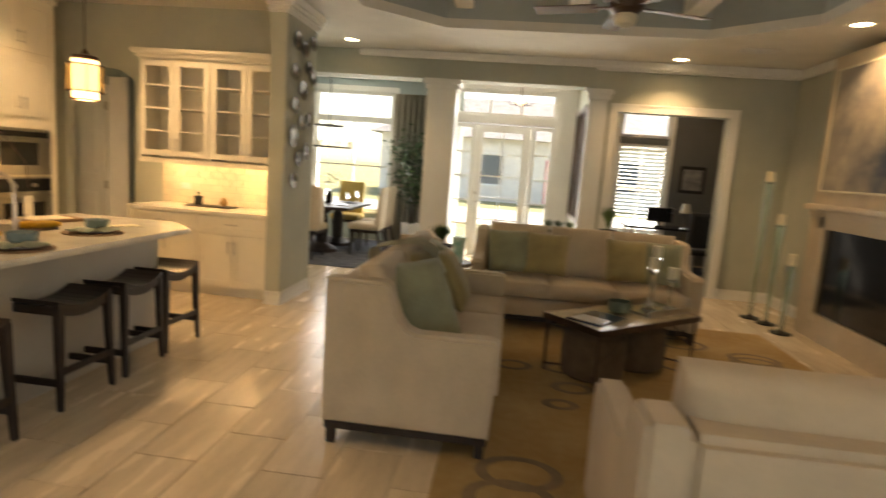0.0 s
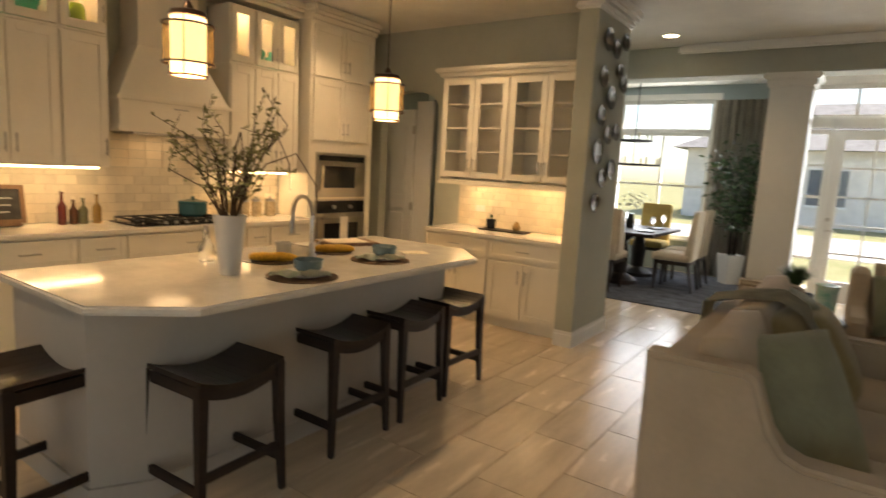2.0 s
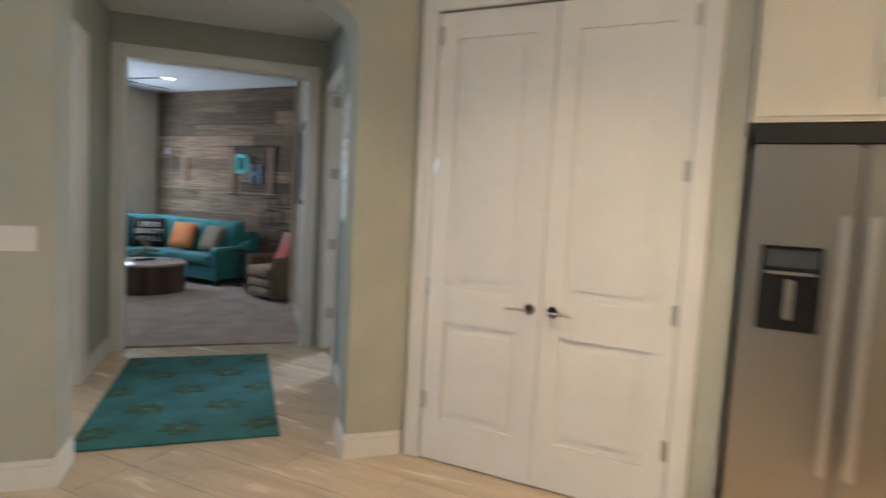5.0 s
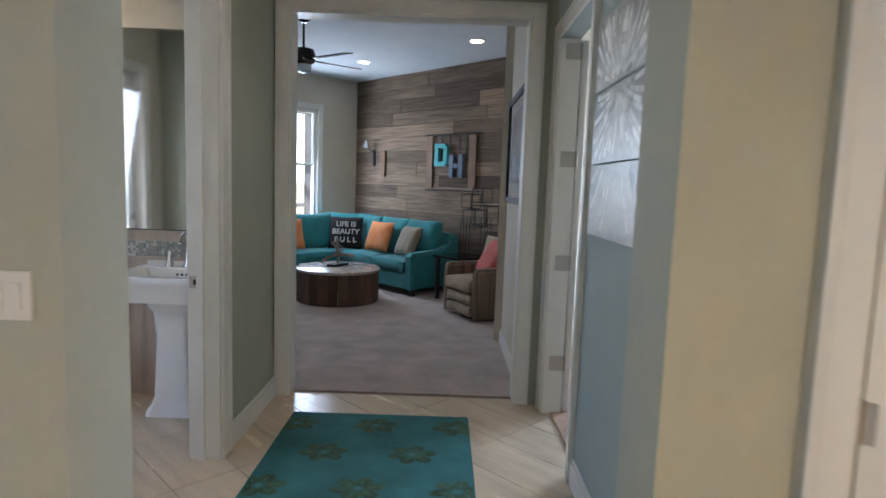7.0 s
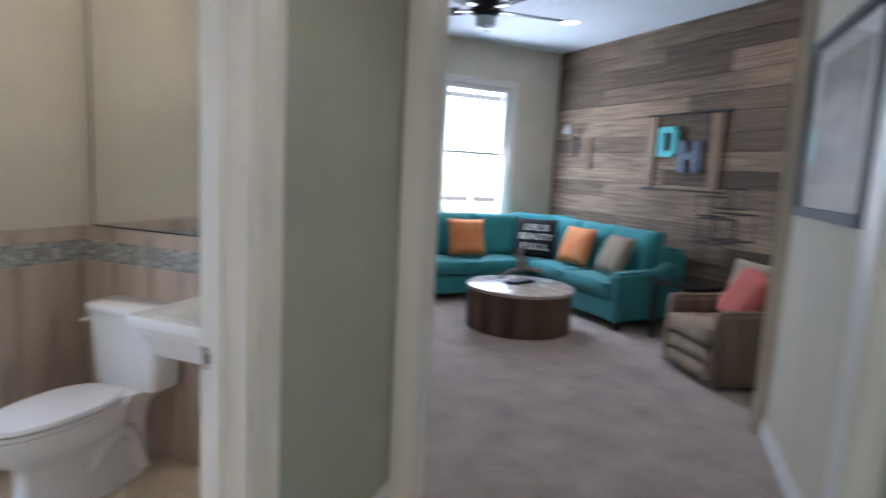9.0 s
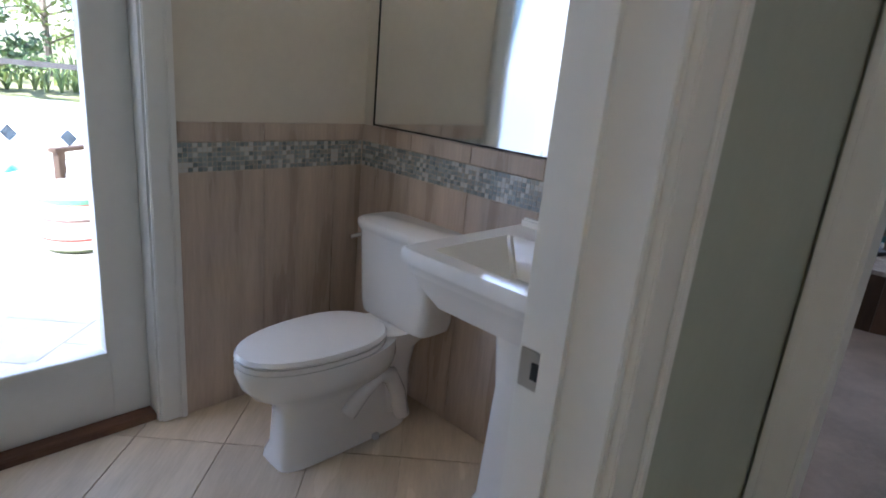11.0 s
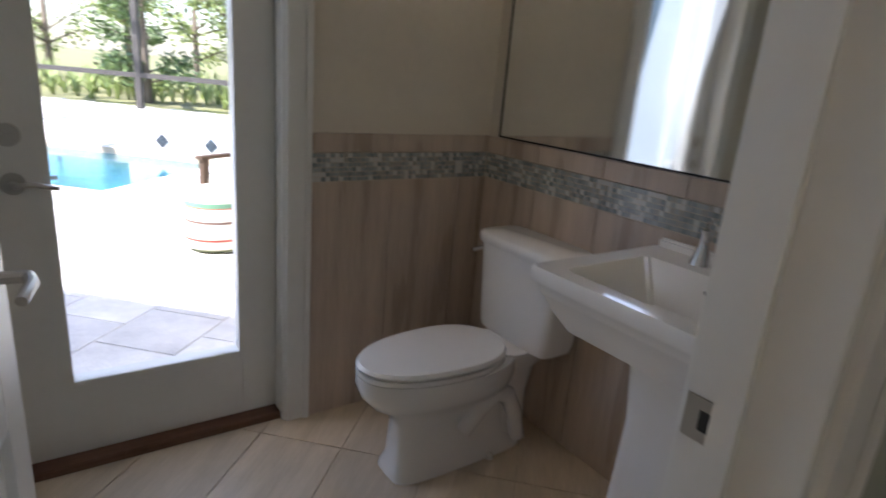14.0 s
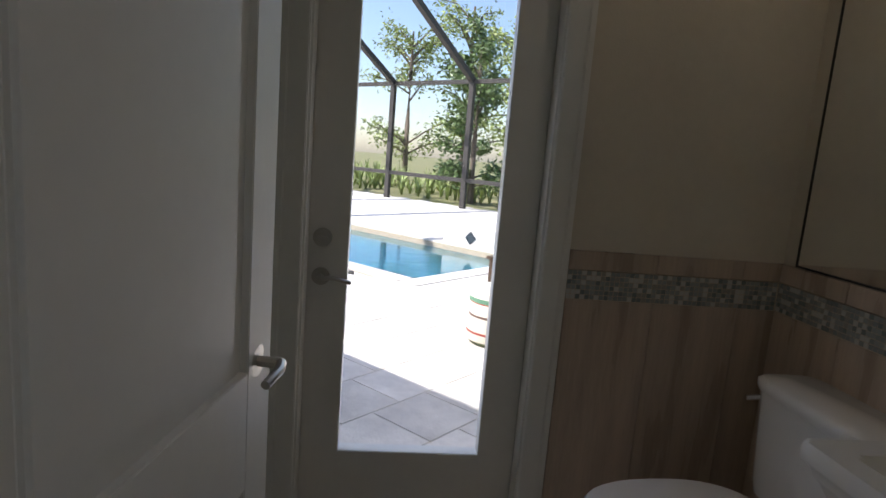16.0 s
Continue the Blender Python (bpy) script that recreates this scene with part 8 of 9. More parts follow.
# screen cage
CAGE = mat("bronze_aluminium", (0.06, 0.055, 0.05), 0.5, 0.3, var=0.1)
cg = thing("screen_enclosure", pose(0, -16.4, GZ), "dark bronze aluminium pool screen frame", "screen enclosure")
EH = 3.7
XS = (-14.2, -11.0, -7.7, -4.4, -1.2, 2.1, 5.3, 8.55, 11.8, 15.0)
for x in XS:
    part("post", box(B(), x - 0.09, -0.06, 0, x + 0.09, 0.06, EH, 0.005), CAGE, cg)
    part("roof_beam", box(B(), x - 0.08, -0.06, EH - 0.06, x + 0.08, 3.6, EH + 0.1, 0, pose(0, 0, 0) @ Matrix.Translation((0, 0, EH)) @ pose(0, 0, 0, 32) @ Matrix.Translation((0, 0, -EH))), CAGE, cg)
    part("roof_beam", box(B(), x - 0.07, 3.0, EH + 2.2, x + 0.07, 12.5, EH + 2.34), CAGE, cg)
for z in (0.84, EH):
    part("rail", box(B(), XS[0], -0.05, z - 0.06, XS[-1], 0.05, z + 0.06), CAGE, cg)
part("rail", box(B(), XS[0], 2.95, EH + 2.0, XS[-1], 3.07, EH + 2.14), CAGE, cg)
# pouffe and patio chair
po = thing("patio_pouffe", HALL @ pose(-2.7, 6.68, GZ), "round striped outdoor pouffe in cream, green and red", "pouffe")
STR = bpy.data.materials.new("striped_canvas")
STR.use_nodes = True
n2, l2 = STR.node_tree.nodes, STR.node_tree.links
tc, sx, rp = n2.new("ShaderNodeTexCoord"), n2.new("ShaderNodeSeparateXYZ"), n2.new("ShaderNodeValToRGB")
rp.color_ramp.interpolation = "CONSTANT"
mul = n2.new("ShaderNodeMath")
mul.operation = "MULTIPLY"
mul.inputs[1].default_value = 2.1
stops = ((0.0, (0.10, 0.12, 0.06)), (0.08, (0.7, 0.66, 0.56)), (0.2, (0.35, 0.07, 0.05)), (0.24, (0.72, 0.68, 0.58)), (0.48, (0.15, 0.1, 0.08)), (0.52, (0.72, 0.68, 0.58)), (0.72, (0.35, 0.07, 0.05)), (0.74, (0.12, 0.25, 0.16)), (0.82, (0.72, 0.68, 0.58)))
rp.color_ramp.elements[0].color = (*stops[0][1], 1)
rp.color_ramp.elements[1].position, rp.color_ramp.elements[1].color = stops[-1][0], (*stops[-1][1], 1)
for q, c in stops[1:-1]:
    rp.color_ramp.elements.new(q).color = (*c, 1)
l2.new(tc.outputs["Object"], sx.inputs[0])
l2.new(sx.outputs["Z"], mul.inputs[0])
l2.new(mul.outputs[0], rp.inputs[0])
l2.new(rp.outputs[0], n2["Principled BSDF"].inputs["Base Color"])
n2["Principled BSDF"].inputs["Roughness"].default_value = 0.9
part("body", lathe(B(), [(0.2, 0), (0.25, 0.04), (0.23, 0.25), (0.24, 0.42), (0.2, 0.46), (0.1, 0.48)], n=32), STR, po, smooth=60)
pc = thing("patio_chair", HALL @ pose(-3.0, 7.1, GZ, 0, 0, 30), "dark wooden patio armchair with pale cushion", "chair")
TEAK = mat("dark_teak", (0.08, 0.05, 0.03), 0.6, var=0.2, scale=4)
for x in (-0.3, 0.3):
    for y in (-0.3, 0.3):
        part("leg", box(B(), x - 0.03, y - 0.03, 0, x + 0.03, y + 0.03, 0.62 if y < 0 else 0.85, 0.004), TEAK, pc)
    part("armrest", box(B(), x - 0.04, -0.36, 0.62, x + 0.04, 0.34, 0.65, 0.005), TEAK, pc)
part("seat", box(B(), -0.3, -0.3, 0.32, 0.3, 0.3, 0.36), TEAK, pc)
part("seat_cushion", cushion(B(), 0.56, 0.58, 0.12, Matrix.Translation((0, 0, 0.42)), 0.3), mat("cream_canvas", (0.68, 0.64, 0.55), 0.9), pc, smooth=80)
part("backrest", box(B(), -0.3, 0.28, 0.5, 0.3, 0.32, 0.85, 0.004), TEAK, pc)

# ground to the horizon
bm = B()
prism(bm, [(-900, -900), (900, -900), (900, 900), (-900, 900)], -1.9, -1.8)
prism(bm, [(-60, -90), (60, -90), (60, -17.0), (-60, -17.0)], -1.8, -0.1)
prism(bm, [(-60, 11.45), (60, 11.45), (60, 60), (-60, 60)], -1.8, -0.12)
solid("ground", bm, mat("dry_sandy_grass", (0.30, 0.27, 0.14), 1.0, var=0.3, scale=0.6, col2=(0.16, 0.18, 0.06), bump=0.8, bscale=20), None, "sandy grass round the house", "ground", "structure")
solid("road", box(B(), -60, 17, -0.119, 60, 24, -0.11), mat("pale_concrete_drive", (0.42, 0.41, 0.38), 0.9, var=0.1, scale=2), None, "pale concrete street before the house", "road", "structure")


def tree(m, h, spread, n, seed, label, leaf_m, trunk_m, size=0.16, low=0.3):
    rng = random.Random(seed)
    t = thing("tree", m, label, "tree", "garden trees")
    tb, lv = B(), B()
    tube(tb, [(0, 0, -0.05), (0.05 * h * 0.1, 0.02, h * 0.35), (0.0, 0.05, h * 0.7), (0.06, 0, h * 0.95)], h * 0.022, 8, 0.25)
    for k in range(22):
        z = h * rng.uniform(low, 0.95)
        a = rng.uniform(0, 2 * math.pi)
        reach = spread * (1.05 - 0.75 * abs(z / h - 0.5)) * rng.uniform(0.5, 1.1)
        end = Vector((reach * math.cos(a), reach * math.sin(a), z + reach * rng.uniform(0.1, 0.5)))
        tube(tb, [(0, 0, z * 0.92), end * 0.5 + Vector((0, 0, z * 0.5)), end], h * 0.007, 5, 0.3)
        for j in range(n // 22):
            f = rng.uniform(0.35, 1.08)
            c = Vector((0, 0, z * 0.95)).lerp(end, f) + Vector((rng.gauss(0, 0.28), rng.gauss(0, 0.28), rng.gauss(0, 0.25))) * spread * 0.35
            leaf(lv, c, Vector((rng.uniform(-1, 1), rng.uniform(-1, 1), rng.uniform(-0.9, 0.5))), size * rng.uniform(0.7, 1.3), rng)
    part("trunk", tb, trunk_m, t)
    part("crown", lv, leaf_m, t)


BARK = mat("grey_bark", (0.16, 0.13, 0.10), 0.9, var=0.25, scale=6, stretch=(3, 3, 0.6), bump=0.6, bscale=30)
TL1 = mat("magnolia_leaf", (0.13, 0.19, 0.07), 0.4, var=0.2, island=0.5)
TL2 = mat("olive_scrub_leaf", (0.30, 0.36, 0.13), 0.6, var=0.2, island=0.5)
tree(pose(6.7, -18.6, -0.1), 5.7, 1.7, 4600, 31, "airy broad-leaved evergreen behind the screen", TL1, BARK, 0.2, 0.1)
for k, (x, y, h, s) in enumerate(((0.5, -24, 8, 2.6), (10.5, -27, 8, 2.4), (17, -31, 11, 3.4), (5.5, -29, 10, 3.0), (-4, -26, 8, 2.6), (19, -28, 9, 3.0), (-10, -24, 7, 2.5), (11, -31, 11, 3.2))):
    tree(pose(x, y, -0.1), h, s, 2800, 50 + k, "slender garden tree with thin pale foliage", TL2, BARK, 0.26, 0.15)
rng = random.Random(77)
bm = B()
for k in range(420):
    x, y = rng.uniform(-14, 24), rng.uniform(-24, -18.2)
    blades(bm, x, y, -0.1, 0.7, rng.uniform(0.4, 1.5), 9, rng, 0.05, 0.8)
o = new("scrub_palmetto", mesh_of(bm, "scrub_palmetto", TL2))
tagged(o, "low palmetto scrub and brush beyond the screen", "shrubs", kind="stuff")
# house across the street
hs = thing("neighbour_house", pose(-8, 30, -0.12), "pale stucco house across the street", "house")
STUC = mat("pale_stucco", (0.66, 0.62, 0.55), 0.9, var=0.05, bump=0.3)
part("wall", box(B(), 0, 0, 0, 18, 8, 3.2), STUC, hs)
bm = B()
v = [bm.verts.new(p) for p in ((-0.6, -0.6, 3.2), (18.6, -0.6, 3.2), (18.6, 8.6, 3.2), (-0.6, 8.6, 3.2), (4, 4, 5.6), (14, 4, 5.6))]
for q in ((0, 1, 5, 4), (1, 2, 5), (2, 3, 4, 5), (3, 0, 4), (0, 3, 2, 1)):
    bm.faces.new([v[i] for i in q])
part("roof", bm, mat("grey_roof_tile", (0.25, 0.24, 0.23), 0.8, var=0.15, scale=3), hs)
for x in (2, 5, 12, 15):
    w = part("window", box(B(), x, -0.05, 0.9, x + 1.4, 0.0, 2.4), mat("dark_window", (0.05, 0.07, 0.09), 0.1), hs)
    part("frame", box(box(B(), x - 0.08, -0.07, 2.4, x + 1.48, 0, 2.5), x - 0.08, -0.07, 0.8, x + 1.48, 0, 0.9), TRIM, w)
part("door", box(B(), 8.6, -0.05, 0, 9.6, 0, 2.3), mat("red_door_paint", (0.45, 0.05, 0.04), 0.4), hs)

# daylight entering at the real openings
def sky_lamp(m, w, h, power, colour=DAY):
    return lamp("window_daylight", "AREA", m, power, colour, w, h)


sky_lamp(look((-4.09, 10.98, 1.7), (-4.09, 5, 1.2)), 1.4, 2.1, 28)
sky_lamp(look((-1.19, 10.02, 1.4), (-1.19, 5, 0.9)), 1.6, 2.5, 34)
sky_lamp(look((1.4, 11.28, 1.6), (1.4, 5, 1.2)), 0.8, 2.0, 14)
sky_lamp(look((-0.35, -2.99, 1.3), (-0.35, 3, 1.0)), 4.0, 2.3, 11)
sky_lamp(look((-9.08, -8.6, 1.8), (-9.0, -4, 1.0)), 0.85, 1.6, 10)
sky_lamp(look((BX - 0.05, -1.96, 1.5), (-7, -1.9, 1.0)), 1.6, 1.4, 30)
sky_lamp(HALL @ look((-0.2, 5.885, 1.28), (1.5, 5.885, 1.0)), 0.54, 1.95, 0.8)

# ---- on the island ----
IT = 0.9202
MATTE_W = mat("white_ceramic", (0.72, 0.70, 0.66), 0.35, var=0.03)
vs = thing("branch_vase", pose(-3.88, 2.45, IT), "tall white ceramic vase of budding branches", "vase")
part("vase", lathe(B(), [(0.045, 0), (0.052, 0.01), (0.06, 0.12), (0.075, 0.26), (0.082, 0.3), (0.075, 0.3), (0.066, 0.26)], n=28), MATTE_W, vs)
rng = random.Random(12)
TWIG = mat("brown_twig", (0.07, 0.045, 0.03), 0.8, var=0.2)
lv = B()
for k in range(26):
    a, s = rng.uniform(0, 2 * math.pi), rng.uniform(0.08, 0.4)
    h = rng.uniform(0.45, 0.78)
    pts = [Vector((0.02 * math.cos(a), 0.02 * math.sin(a), 0.24))]
    for f in (0.3, 0.55, 0.8, 1.0):
        pts.append(Vector((s * f ** 1.3 * math.cos(a + 0.5 * f * rng.uniform(-1, 1)), s * f ** 1.3 * math.sin(a + 0.5 * f * rng.uniform(-1, 1)), 0.24 + (h - 0.12) * f - (0.2 * s if f == 1.0 and k % 3 == 0 else 0))) + Vector((rng.gauss(0, 0.015), rng.gauss(0, 0.015), rng.gauss(0, 0.01))))
    part("twig", tube(B(), pts, 0.0045, 5, 0.35), TWIG, vs)
    for j in range(34):
        i = rng.randrange(1, len(pts) - 1)
        q = pts[i].lerp(pts[i + 1], rng.random())
        leaf(lv, q, Vector((rng.uniform(-1, 1), rng.uniform(-1, 1), rng.uniform(-0.4, 1))), rng.uniform(0.02, 0.042), rng)
for a, r, h in ((0.9, 0.42, 0.62), (1.6, 0.38, 0.72), (-0.4, 0.3, 0.7)):
    part("twig", tube(B(), [(0, 0, 0.25), (r * 0.4 * math.cos(a), r * 0.4 * math.sin(a), h * 0.9), (r * 0.75 * math.cos(a), r * 0.75 * math.sin(a), h), (r * math.cos(a), r * math.sin(a), h - 0.16), (r * 1.02 * math.cos(a), r * 1.02 * math.sin(a), h - 0.3)], 0.004, 5, 0.6), TWIG, vs)
part("leaves", lv, mat("olive_bud_leaf", (0.20, 0.20, 0.09), 0.6, var=0.2, island=0.5), vs)
WOVEN = mat("brown_woven_rattan", (0.16, 0.10, 0.06), 0.8, var=0.2, scale=14, bump=0.8, bscale=120)
BLUEC = mat("blue_grey_stoneware", (0.18, 0.25, 0.27), 0.25, var=0.08, scale=12)
NAPK = mat("aqua_print_napkin", (0.30, 0.38, 0.33), 0.9, scale=18, col2=(0.60, 0.62, 0.52), bump=0.3, bscale=300)


def setting(x, y, turn):
    m = pose(x, y, IT, 0, 0, turn)
    w = thing("placemat", m, "round brown woven placemat", "placemat", "place settings")
    for r in (0.03, 0.065, 0.1, 0.135, 0.165):
        part("coil", lathe(B(), [(r - 0.018, 0.0), (r + 0.017, 0.0), (r + 0.018, 0.004), (r, 0.007), (r - 0.018, 0.004), (r - 0.018, 0.0)], n=36, close=False), WOVEN, w)
    solid("dinner_plate", lathe(B(), [(0.08, 0), (0.125, 0.012), (0.128, 0.016), (0.08, 0.006)], n=32), MATTE_W, m @ Matrix.Translation((0.01, 0, 0.0075)), "white stoneware dinner plate", "plate", group="place settings")
    solid("bowl", lathe(B(), [(0.045, 0), (0.07, 0.02), (0.078, 0.065), (0.072, 0.065), (0.06, 0.02)], n=28), BLUEC, m @ Matrix.Translation((0.03, 0.03, 0.0215)), "blue-grey stoneware bowl on a plate", "bowl", group="place settings")
    bm = B()
    n, k = 12, 6
    grid = [[bm.verts.new((-0.16 + 0.3 * i / n, -0.12 + 0.11 * j / k + 0.02 * math.sin(i * 0.8), 0.026 + 0.012 * math.sin(i * 1.3 + j) * (1 if 2 < i < 10 else 0.4) + (0.012 if j in (2, 3, 4) else 0))) for j in range(k + 1)] for i in range(n + 1)]
    for i in range(n):
        for j in range(k):
            bm.faces.new((grid[i][j], grid[i + 1][j], grid[i + 1][j + 1], grid[i][j + 1]))
    bmesh.ops.solidify(bm, geom=bm.faces[:], thickness=0.006)
    solid("napkin", bm, NAPK, m, "aqua patterned cloth napkin, loosely gathered", "napkin", group="place settings", smooth=80)


setting(-3.6, 2.68, 50)
setting(-3.71, 3.4, 50)
CORN = mat("yellow_corn", (0.62, 0.36, 0.03), 0.45, var=0.12, scale=60, bump=0.9, bscale=110)
for x, y, a in ((-4.06, 2.81, 52), (-4.01, 2.88, 38), (-4.11, 3.33, 60), (-4.06, 3.4, 46)):
    m = pose(x, y, IT + 0.03, 0, 90, a)
    solid("corn_cob", lathe(B(), [(0.012, -0.09), (0.022, -0.07), (0.027, -0.01), (0.024, 0.05), (0.012, 0.09)], n=16), CORN, m, "yellow corn cob lying on a tray", "corn", group="corn cobs", smooth=70)
for x, y in ((-4.03, 2.84), (-4.09, 3.36)):
    solid("corn_tray", lathe(B(), [(0.1, 0), (0.125, 0.004), (0.125, 0.007), (0.09, 0.0045)], n=28), BRONZE, pose(x, y, IT), "dark oval serving tray under corn cobs", "tray", group="corn trays")
cup = thing("white_cup", pose(-4.15, 3.01, IT), "plain white ceramic cup", "cup")
part("cup", lathe(B(), [(0.035, 0), (0.045, 0.02), (0.048, 0.09), (0.043, 0.09), (0.04, 0.02)], n=24), MATTE_W, cup)
bd = thing("cutting_board", pose(-4.33, 3.74, IT, 0, 0, 70), "brown wooden cutting board with a folded paper", "cutting board")
part("board", box(B(), -0.2, -0.13, 0, 0.2, 0.13, 0.022, 0.006), OAK, bd)
part("paper", box(B(), -0.16, -0.1, 0.0225, 0.12, 0.11, 0.026, 0.001), IVORY, bd)
solid("paper_card", box(B(), -0.09, -0.06, 0, 0.09, 0.06, 0.003), IVORY, pose(-3.78, 3.83, IT, 0, 0, 60), "ivory paper card on the island", "card")
gb = thing("glass_dispenser", pose(-4.27, 2.57, IT), "clear glass oil bottle with a handle", "bottle")
part("glass", lathe(B(), [(0.04, 0), (0.042, 0.08), (0.02, 0.12), (0.014, 0.16), (0.018, 0.17)], n=20), GL, gb)
part("stopper", cyl(B(), 0, 0, 0.1705, 0.2, 0.012, n=14), NICKEL, gb)

# ---- on the range worktop ----
WT = 0.9202
cb = thing("chalkboard", W(-6.27, 2.1, WT) @ pose(0, 0, 0, -10), "small wood-framed chalkboard leaning on the tiles", "chalkboard")
part("board", box(B(), 0.03, -0.012, 0.05, 0.27, -0.004, 0.27), mat("dusty_slate", (0.035, 0.033, 0.03), 0.8, var=0.3, scale=12), cb)
bm = B()
for a, b, c, e in ((0, 0.03, 0.02, 0.30), (0.27, 0.30, 0.02, 0.30), (0.03, 0.27, 0.02, 0.05), (0.03, 0.27, 0.27, 0.30)):
    box(bm, a, -0.018, c, b, -0.002, e, 0.004)
part("frame", bm, OAK, cb)
CHALK = mat("chalk", (0.5, 0.5, 0.48), 0.9)
for k, (a, b) in enumerate(((0.08, 0.22), (0.09, 0.21), (0.1, 0.2))):
    part("chalk_line", box(B(), a, -0.0128, 0.2 - 0.05 * k, b, -0.0121, 0.208 - 0.05 * k), CHALK, cb)
part("foot", box(B(), 0.04, -0.05, 0.0, 0.26, -0.0, 0.02, 0.003), OAK, cb)
for y, c, h in ((2.63, (0.10, 0.015, 0.01), 0.25), (2.71, (0.07, 0.025, 0.01), 0.19), (2.88, (0.22, 0.13, 0.03), 0.23), (2.78, (0.1, 0.1, 0.05), 0.2)):
    bottle(pose(-6.26, y, WT), h, 0.033, mat("sauce_bottle", c, 0.12, coat=0.4), "filled sauce bottle with a pale label on the worktop", IVORY, "worktop bottles")
pt = thing("dutch_oven", pose(-6.12, 3.62, 0.967), "teal enamelled lidded pot on the cooktop", "pot")
part("pot", lathe(B(), [(0.1, 0), (0.12, 0.02), (0.122, 0.11), (0.126, 0.115)], n=28), mat("teal_enamel", (0.04, 0.13, 0.15), 0.15, coat=0.5), pt)
part("lid", lathe(B(), [(0.126, 0.116), (0.118, 0.13), (0.03, 0.15), (0.012, 0.152), (0.014, 0.17)], n=28), mat("teal_enamel", (0.04, 0.13, 0.15), 0.15, coat=0.5), pt)
for y in (4.1, 4.24, 4.38, 4.55):
    j = thing("canister", pose(-6.24, y, WT), "clear glass canister with a steel lid", "jar", "canisters")
    part("jar", lathe(B(), [(0.05, 0), (0.052, 0.13), (0.045, 0.15)], n=22), mat("canister_contents", (0.30, 0.22, 0.12), 0.12, scale=30, col2=(0.5, 0.42, 0.3), coat=0.6), j)
    part("lid", lathe(B(), [(0.05, 0.151), (0.05, 0.175), (0.012, 0.18), (0.012, 0.2)], n=22), STEEL, j)
pot_plant(pose(-6.2, 1.99, WT), "small bright green plant in a dark pot", 0.3, 0.07, 140, 15, mat("lime_leaf", (0.14, 0.26, 0.03), 0.5, island=0.3), wd=0.012)
# glassware in the lit cabinets
TG = mat("teal_glass", (0.02, 0.26, 0.22), 0.06, coat=0.6)
bottle(pose(-6.24, 2.08, 2.361), 0.32, 0.055, TG, "teal glass decanter in the lit cabinet", TG, "cabinet glass")
for y, r, c in ((2.4, 0.15, (0.03, 0.30, 0.20)), (4.36, 0.14, (0.03, 0.30, 0.20)), (4.62, 0.1, (0.10, 0.42, 0.36))):
    t = thing("green_platter", pose(-6.3, y, 2.361 + r) @ pose(0, 0, 0, 0, 80, 0), "green leaf-shaped glass platter on edge", "plate", "cabinet glass")
    bm = B()
    ring = [(r * (1 + 0.12 * math.cos(7 * a)) * math.cos(a), r * (1 + 0.12 * math.cos(7 * a)) * math.sin(a)) for a in np.linspace(0, 2 * math.pi, 57)[:-1]]
    prism(bm, ring, 0, 0.012)
    part("platter", bm, mat("green_platter_glass", c, 0.1, coat=0.5), t)
for y, c in ((2.76, (0.22, 0.36, 0.03)), (4.06, (0.07, 0.05, 0.04))):
    solid("green_vase", lathe(B(), [(0.05, 0), (0.065, 0.03), (0.06, 0.16), (0.045, 0.2)], n=20), mat("vase_glass", c, 0.1, coat=0.5), pose(-6.22, y, 2.361), "small coloured glass vase in the lit cabinet", "vase", group="cabinet glass")
# hutch tray
solid("hutch_tray", box(B(), -0.26, -0.09, 0, 0.26, 0.09, 0.014, 0.005), ESPRESSO, pose(-4.22, 5.88, 0.9005), "dark rectangular wooden tray on the hutch", "tray")
bv = thing("bud_vase", pose(-4.38, 5.88, 0.915), "black vase of clipped green stems", "vase")
part("vase", lathe(B(), [(0.045, 0), (0.05, 0.09), (0.046, 0.1)], n=20), BLACK, bv)
part("stems", blades(B(), 0, 0, 0.08, 0.05, 0.09, 60, random.Random(2), 0.004), LEAF, bv)
solid("ornamental_pear", lathe(B(), [(0.012, 0), (0.04, 0.02), (0.045, 0.045), (0.025, 0.08), (0.012, 0.1)], n=18), mat("bronze_pear", (0.25, 0.15, 0.05), 0.35, 0.4), pose(-4.08, 5.87, 0.915), "small bronze pear on the tray", "ornament", smooth=80)
solid("outlet_plate", box(B(), -4.72, HUT - 0.016, 1.06, -4.6, HUT - 0.0115, 1.13, 0.002), TRIM, None, "white outlet plate on the hutch tiles", "outlet")
solid("kitchen_mat", box(B(), -5.75, 1.95, 0.0005, -5.25, 2.75, 0.011, 0.004), mat("lime_green_mat", (0.22, 0.30, 0.04), 1.0, var=0.15, scale=8, bump=0.7, bscale=220), None, "lime green kitchen mat before the base cabinets", "mat")

# ---- floor tiles, each its own piece ----
TW, TL, GAP = 0.325, 0.65, 0.004


def tile_mesh(name, w, l):
    bm = box(B(), -w / 2, -l / 2, -0.008, w / 2, l / 2, 0.0, 0.0015)
    return mesh_of(bm, name, TILE)


tile_data = tile_mesh("tile", TW - GAP, TL - GAP)


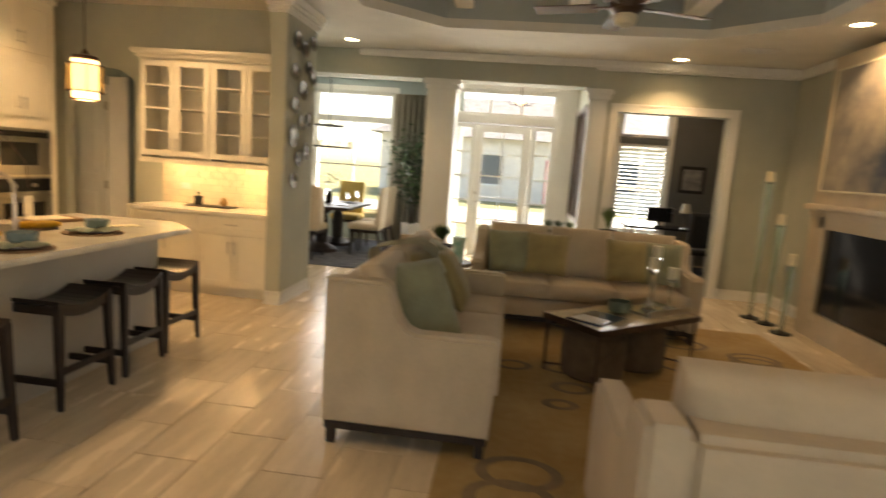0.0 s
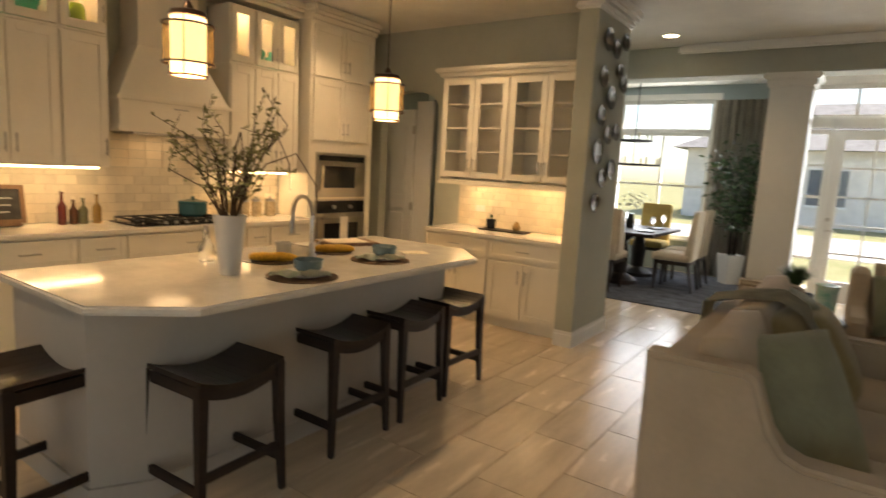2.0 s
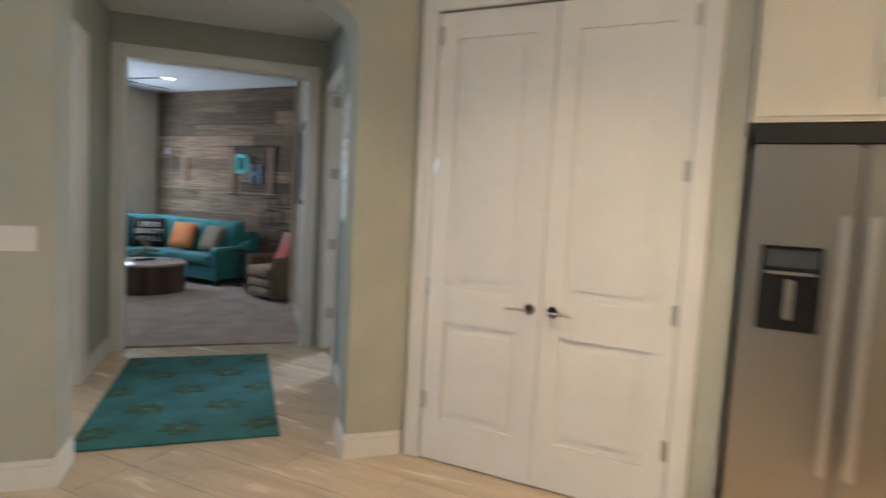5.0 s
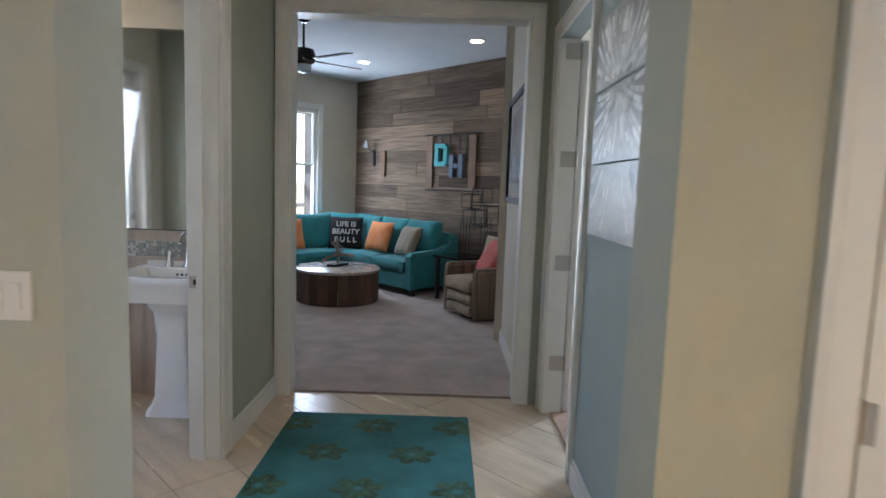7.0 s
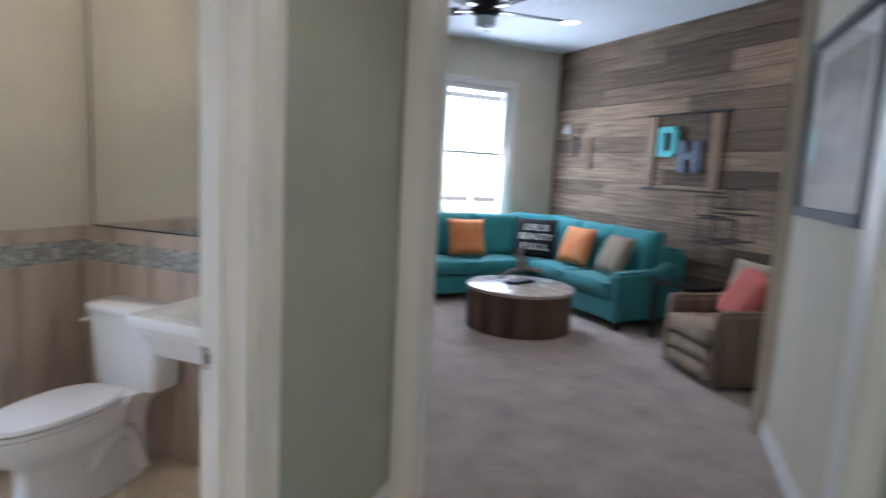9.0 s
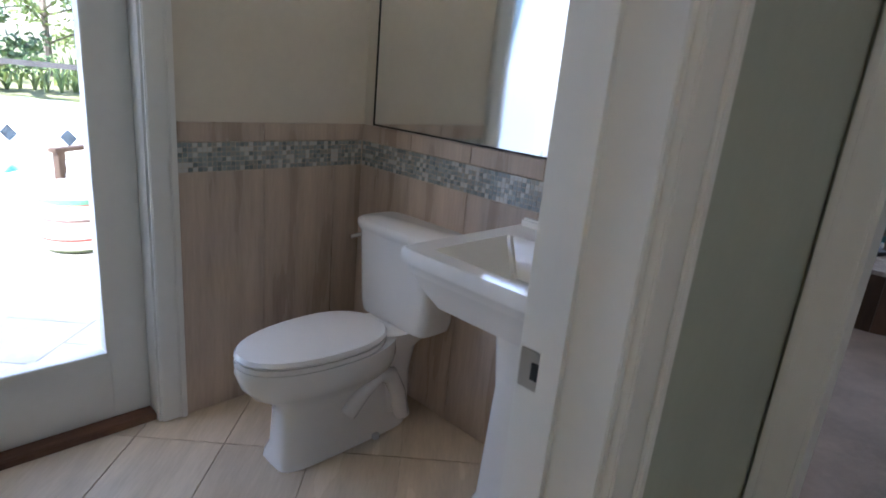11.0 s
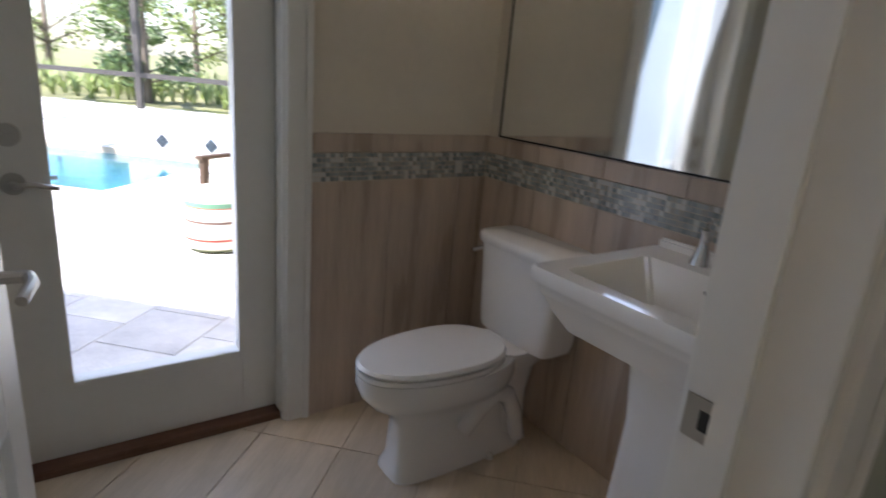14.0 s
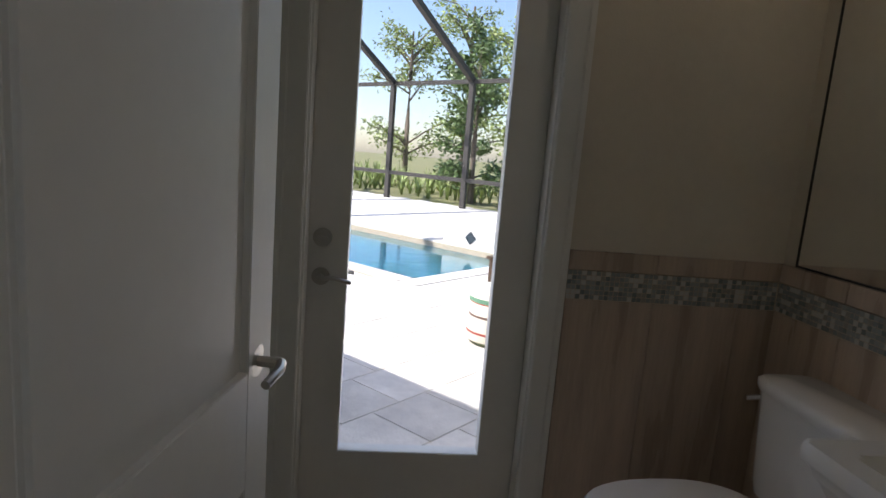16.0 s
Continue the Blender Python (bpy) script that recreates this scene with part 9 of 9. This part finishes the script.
def inside(x, y, poly):
    c = False
    for (ax, ay), (bx, by) in zip(poly, poly[1:] + poly[:1]):
        if (ay > y) != (by > y) and x < (bx - ax) * (y - ay) / (by - ay) + ax:
            c = not c
    return c


MAIN = [(-7.0, 0.37), uv(0.55, 4.69), (3.6, -2.9), (3.6, 11.3), (-7.0, 11.3)]
HALLP = [uv(-0.24, 4.69), uv(3.6, 4.69), uv(3.6, 7.335), uv(-0.24, 7.335)]
joined = B()
counts = [0, 0]
for i in range(-11, 26):
    for j in range(-9, 18):
        x, y = -4.50 + TW * i, 0.12 + TL * (j + (0.5 if i % 2 else 0.0))
        yk = (y, -4.095 + TL * (j + 4))
        for k, (poly, parent) in enumerate(((MAIN, floor), (HALLP, floor_hall))):
            y = yk[k]
            corners = [(x + sx * TW / 2, y + sy * TL / 2) for sx in (-1, 1) for sy in (-1, 1)]
            hits = sum(inside(cx, cy, poly) for cx, cy in corners)
            if not hits:
                continue
            near = (-3.5 < x < -0.9 and 0.6 < y < 7.0) if k == 0 else True
            if hits == 4 and near and counts[k] < 150:
                ob = new("tile", tile_data)
                ob.parent = parent
                ob.matrix_world = Matrix.Translation((x, y, 0))
                counts[k] += 1
            else:
                t = B()
                box(t, x - TW / 2 + GAP / 2, y - TL / 2 + GAP / 2, -0.008, x + TW / 2 - GAP / 2, y + TL / 2 - GAP / 2, -0.0005 * k)
                n = len(poly)
                if hits < 4:
                    for a in range(n):
                        (ax, ay), (bx, by) = poly[a], poly[(a + 1) % n]
                        nx, ny = by - ay, ax - bx
                        mx, my = sum(p[0] for p in poly) / n, sum(p[1] for p in poly) / n
                        if (mx - ax) * nx + (my - ay) * ny > 0:
                            nx, ny = -nx, -ny
                        if not t.verts:
                            continue
                        bmesh.ops.bisect_plane(t, geom=t.verts[:] + t.edges[:] + t.faces[:], plane_co=(ax, ay, 0), plane_no=(nx, ny, 0), clear_outer=True)
                me = bpy.data.meshes.new("tmp")
                t.to_mesh(me)
                t.free()
                joined.from_mesh(me)
                bpy.data.meshes.remove(me)
far = new("tile_field", mesh_of(joined, "tile_field", TILE_J))
far.parent = floor
tagged(far, "remaining cream floor tiles", kind="stuff")
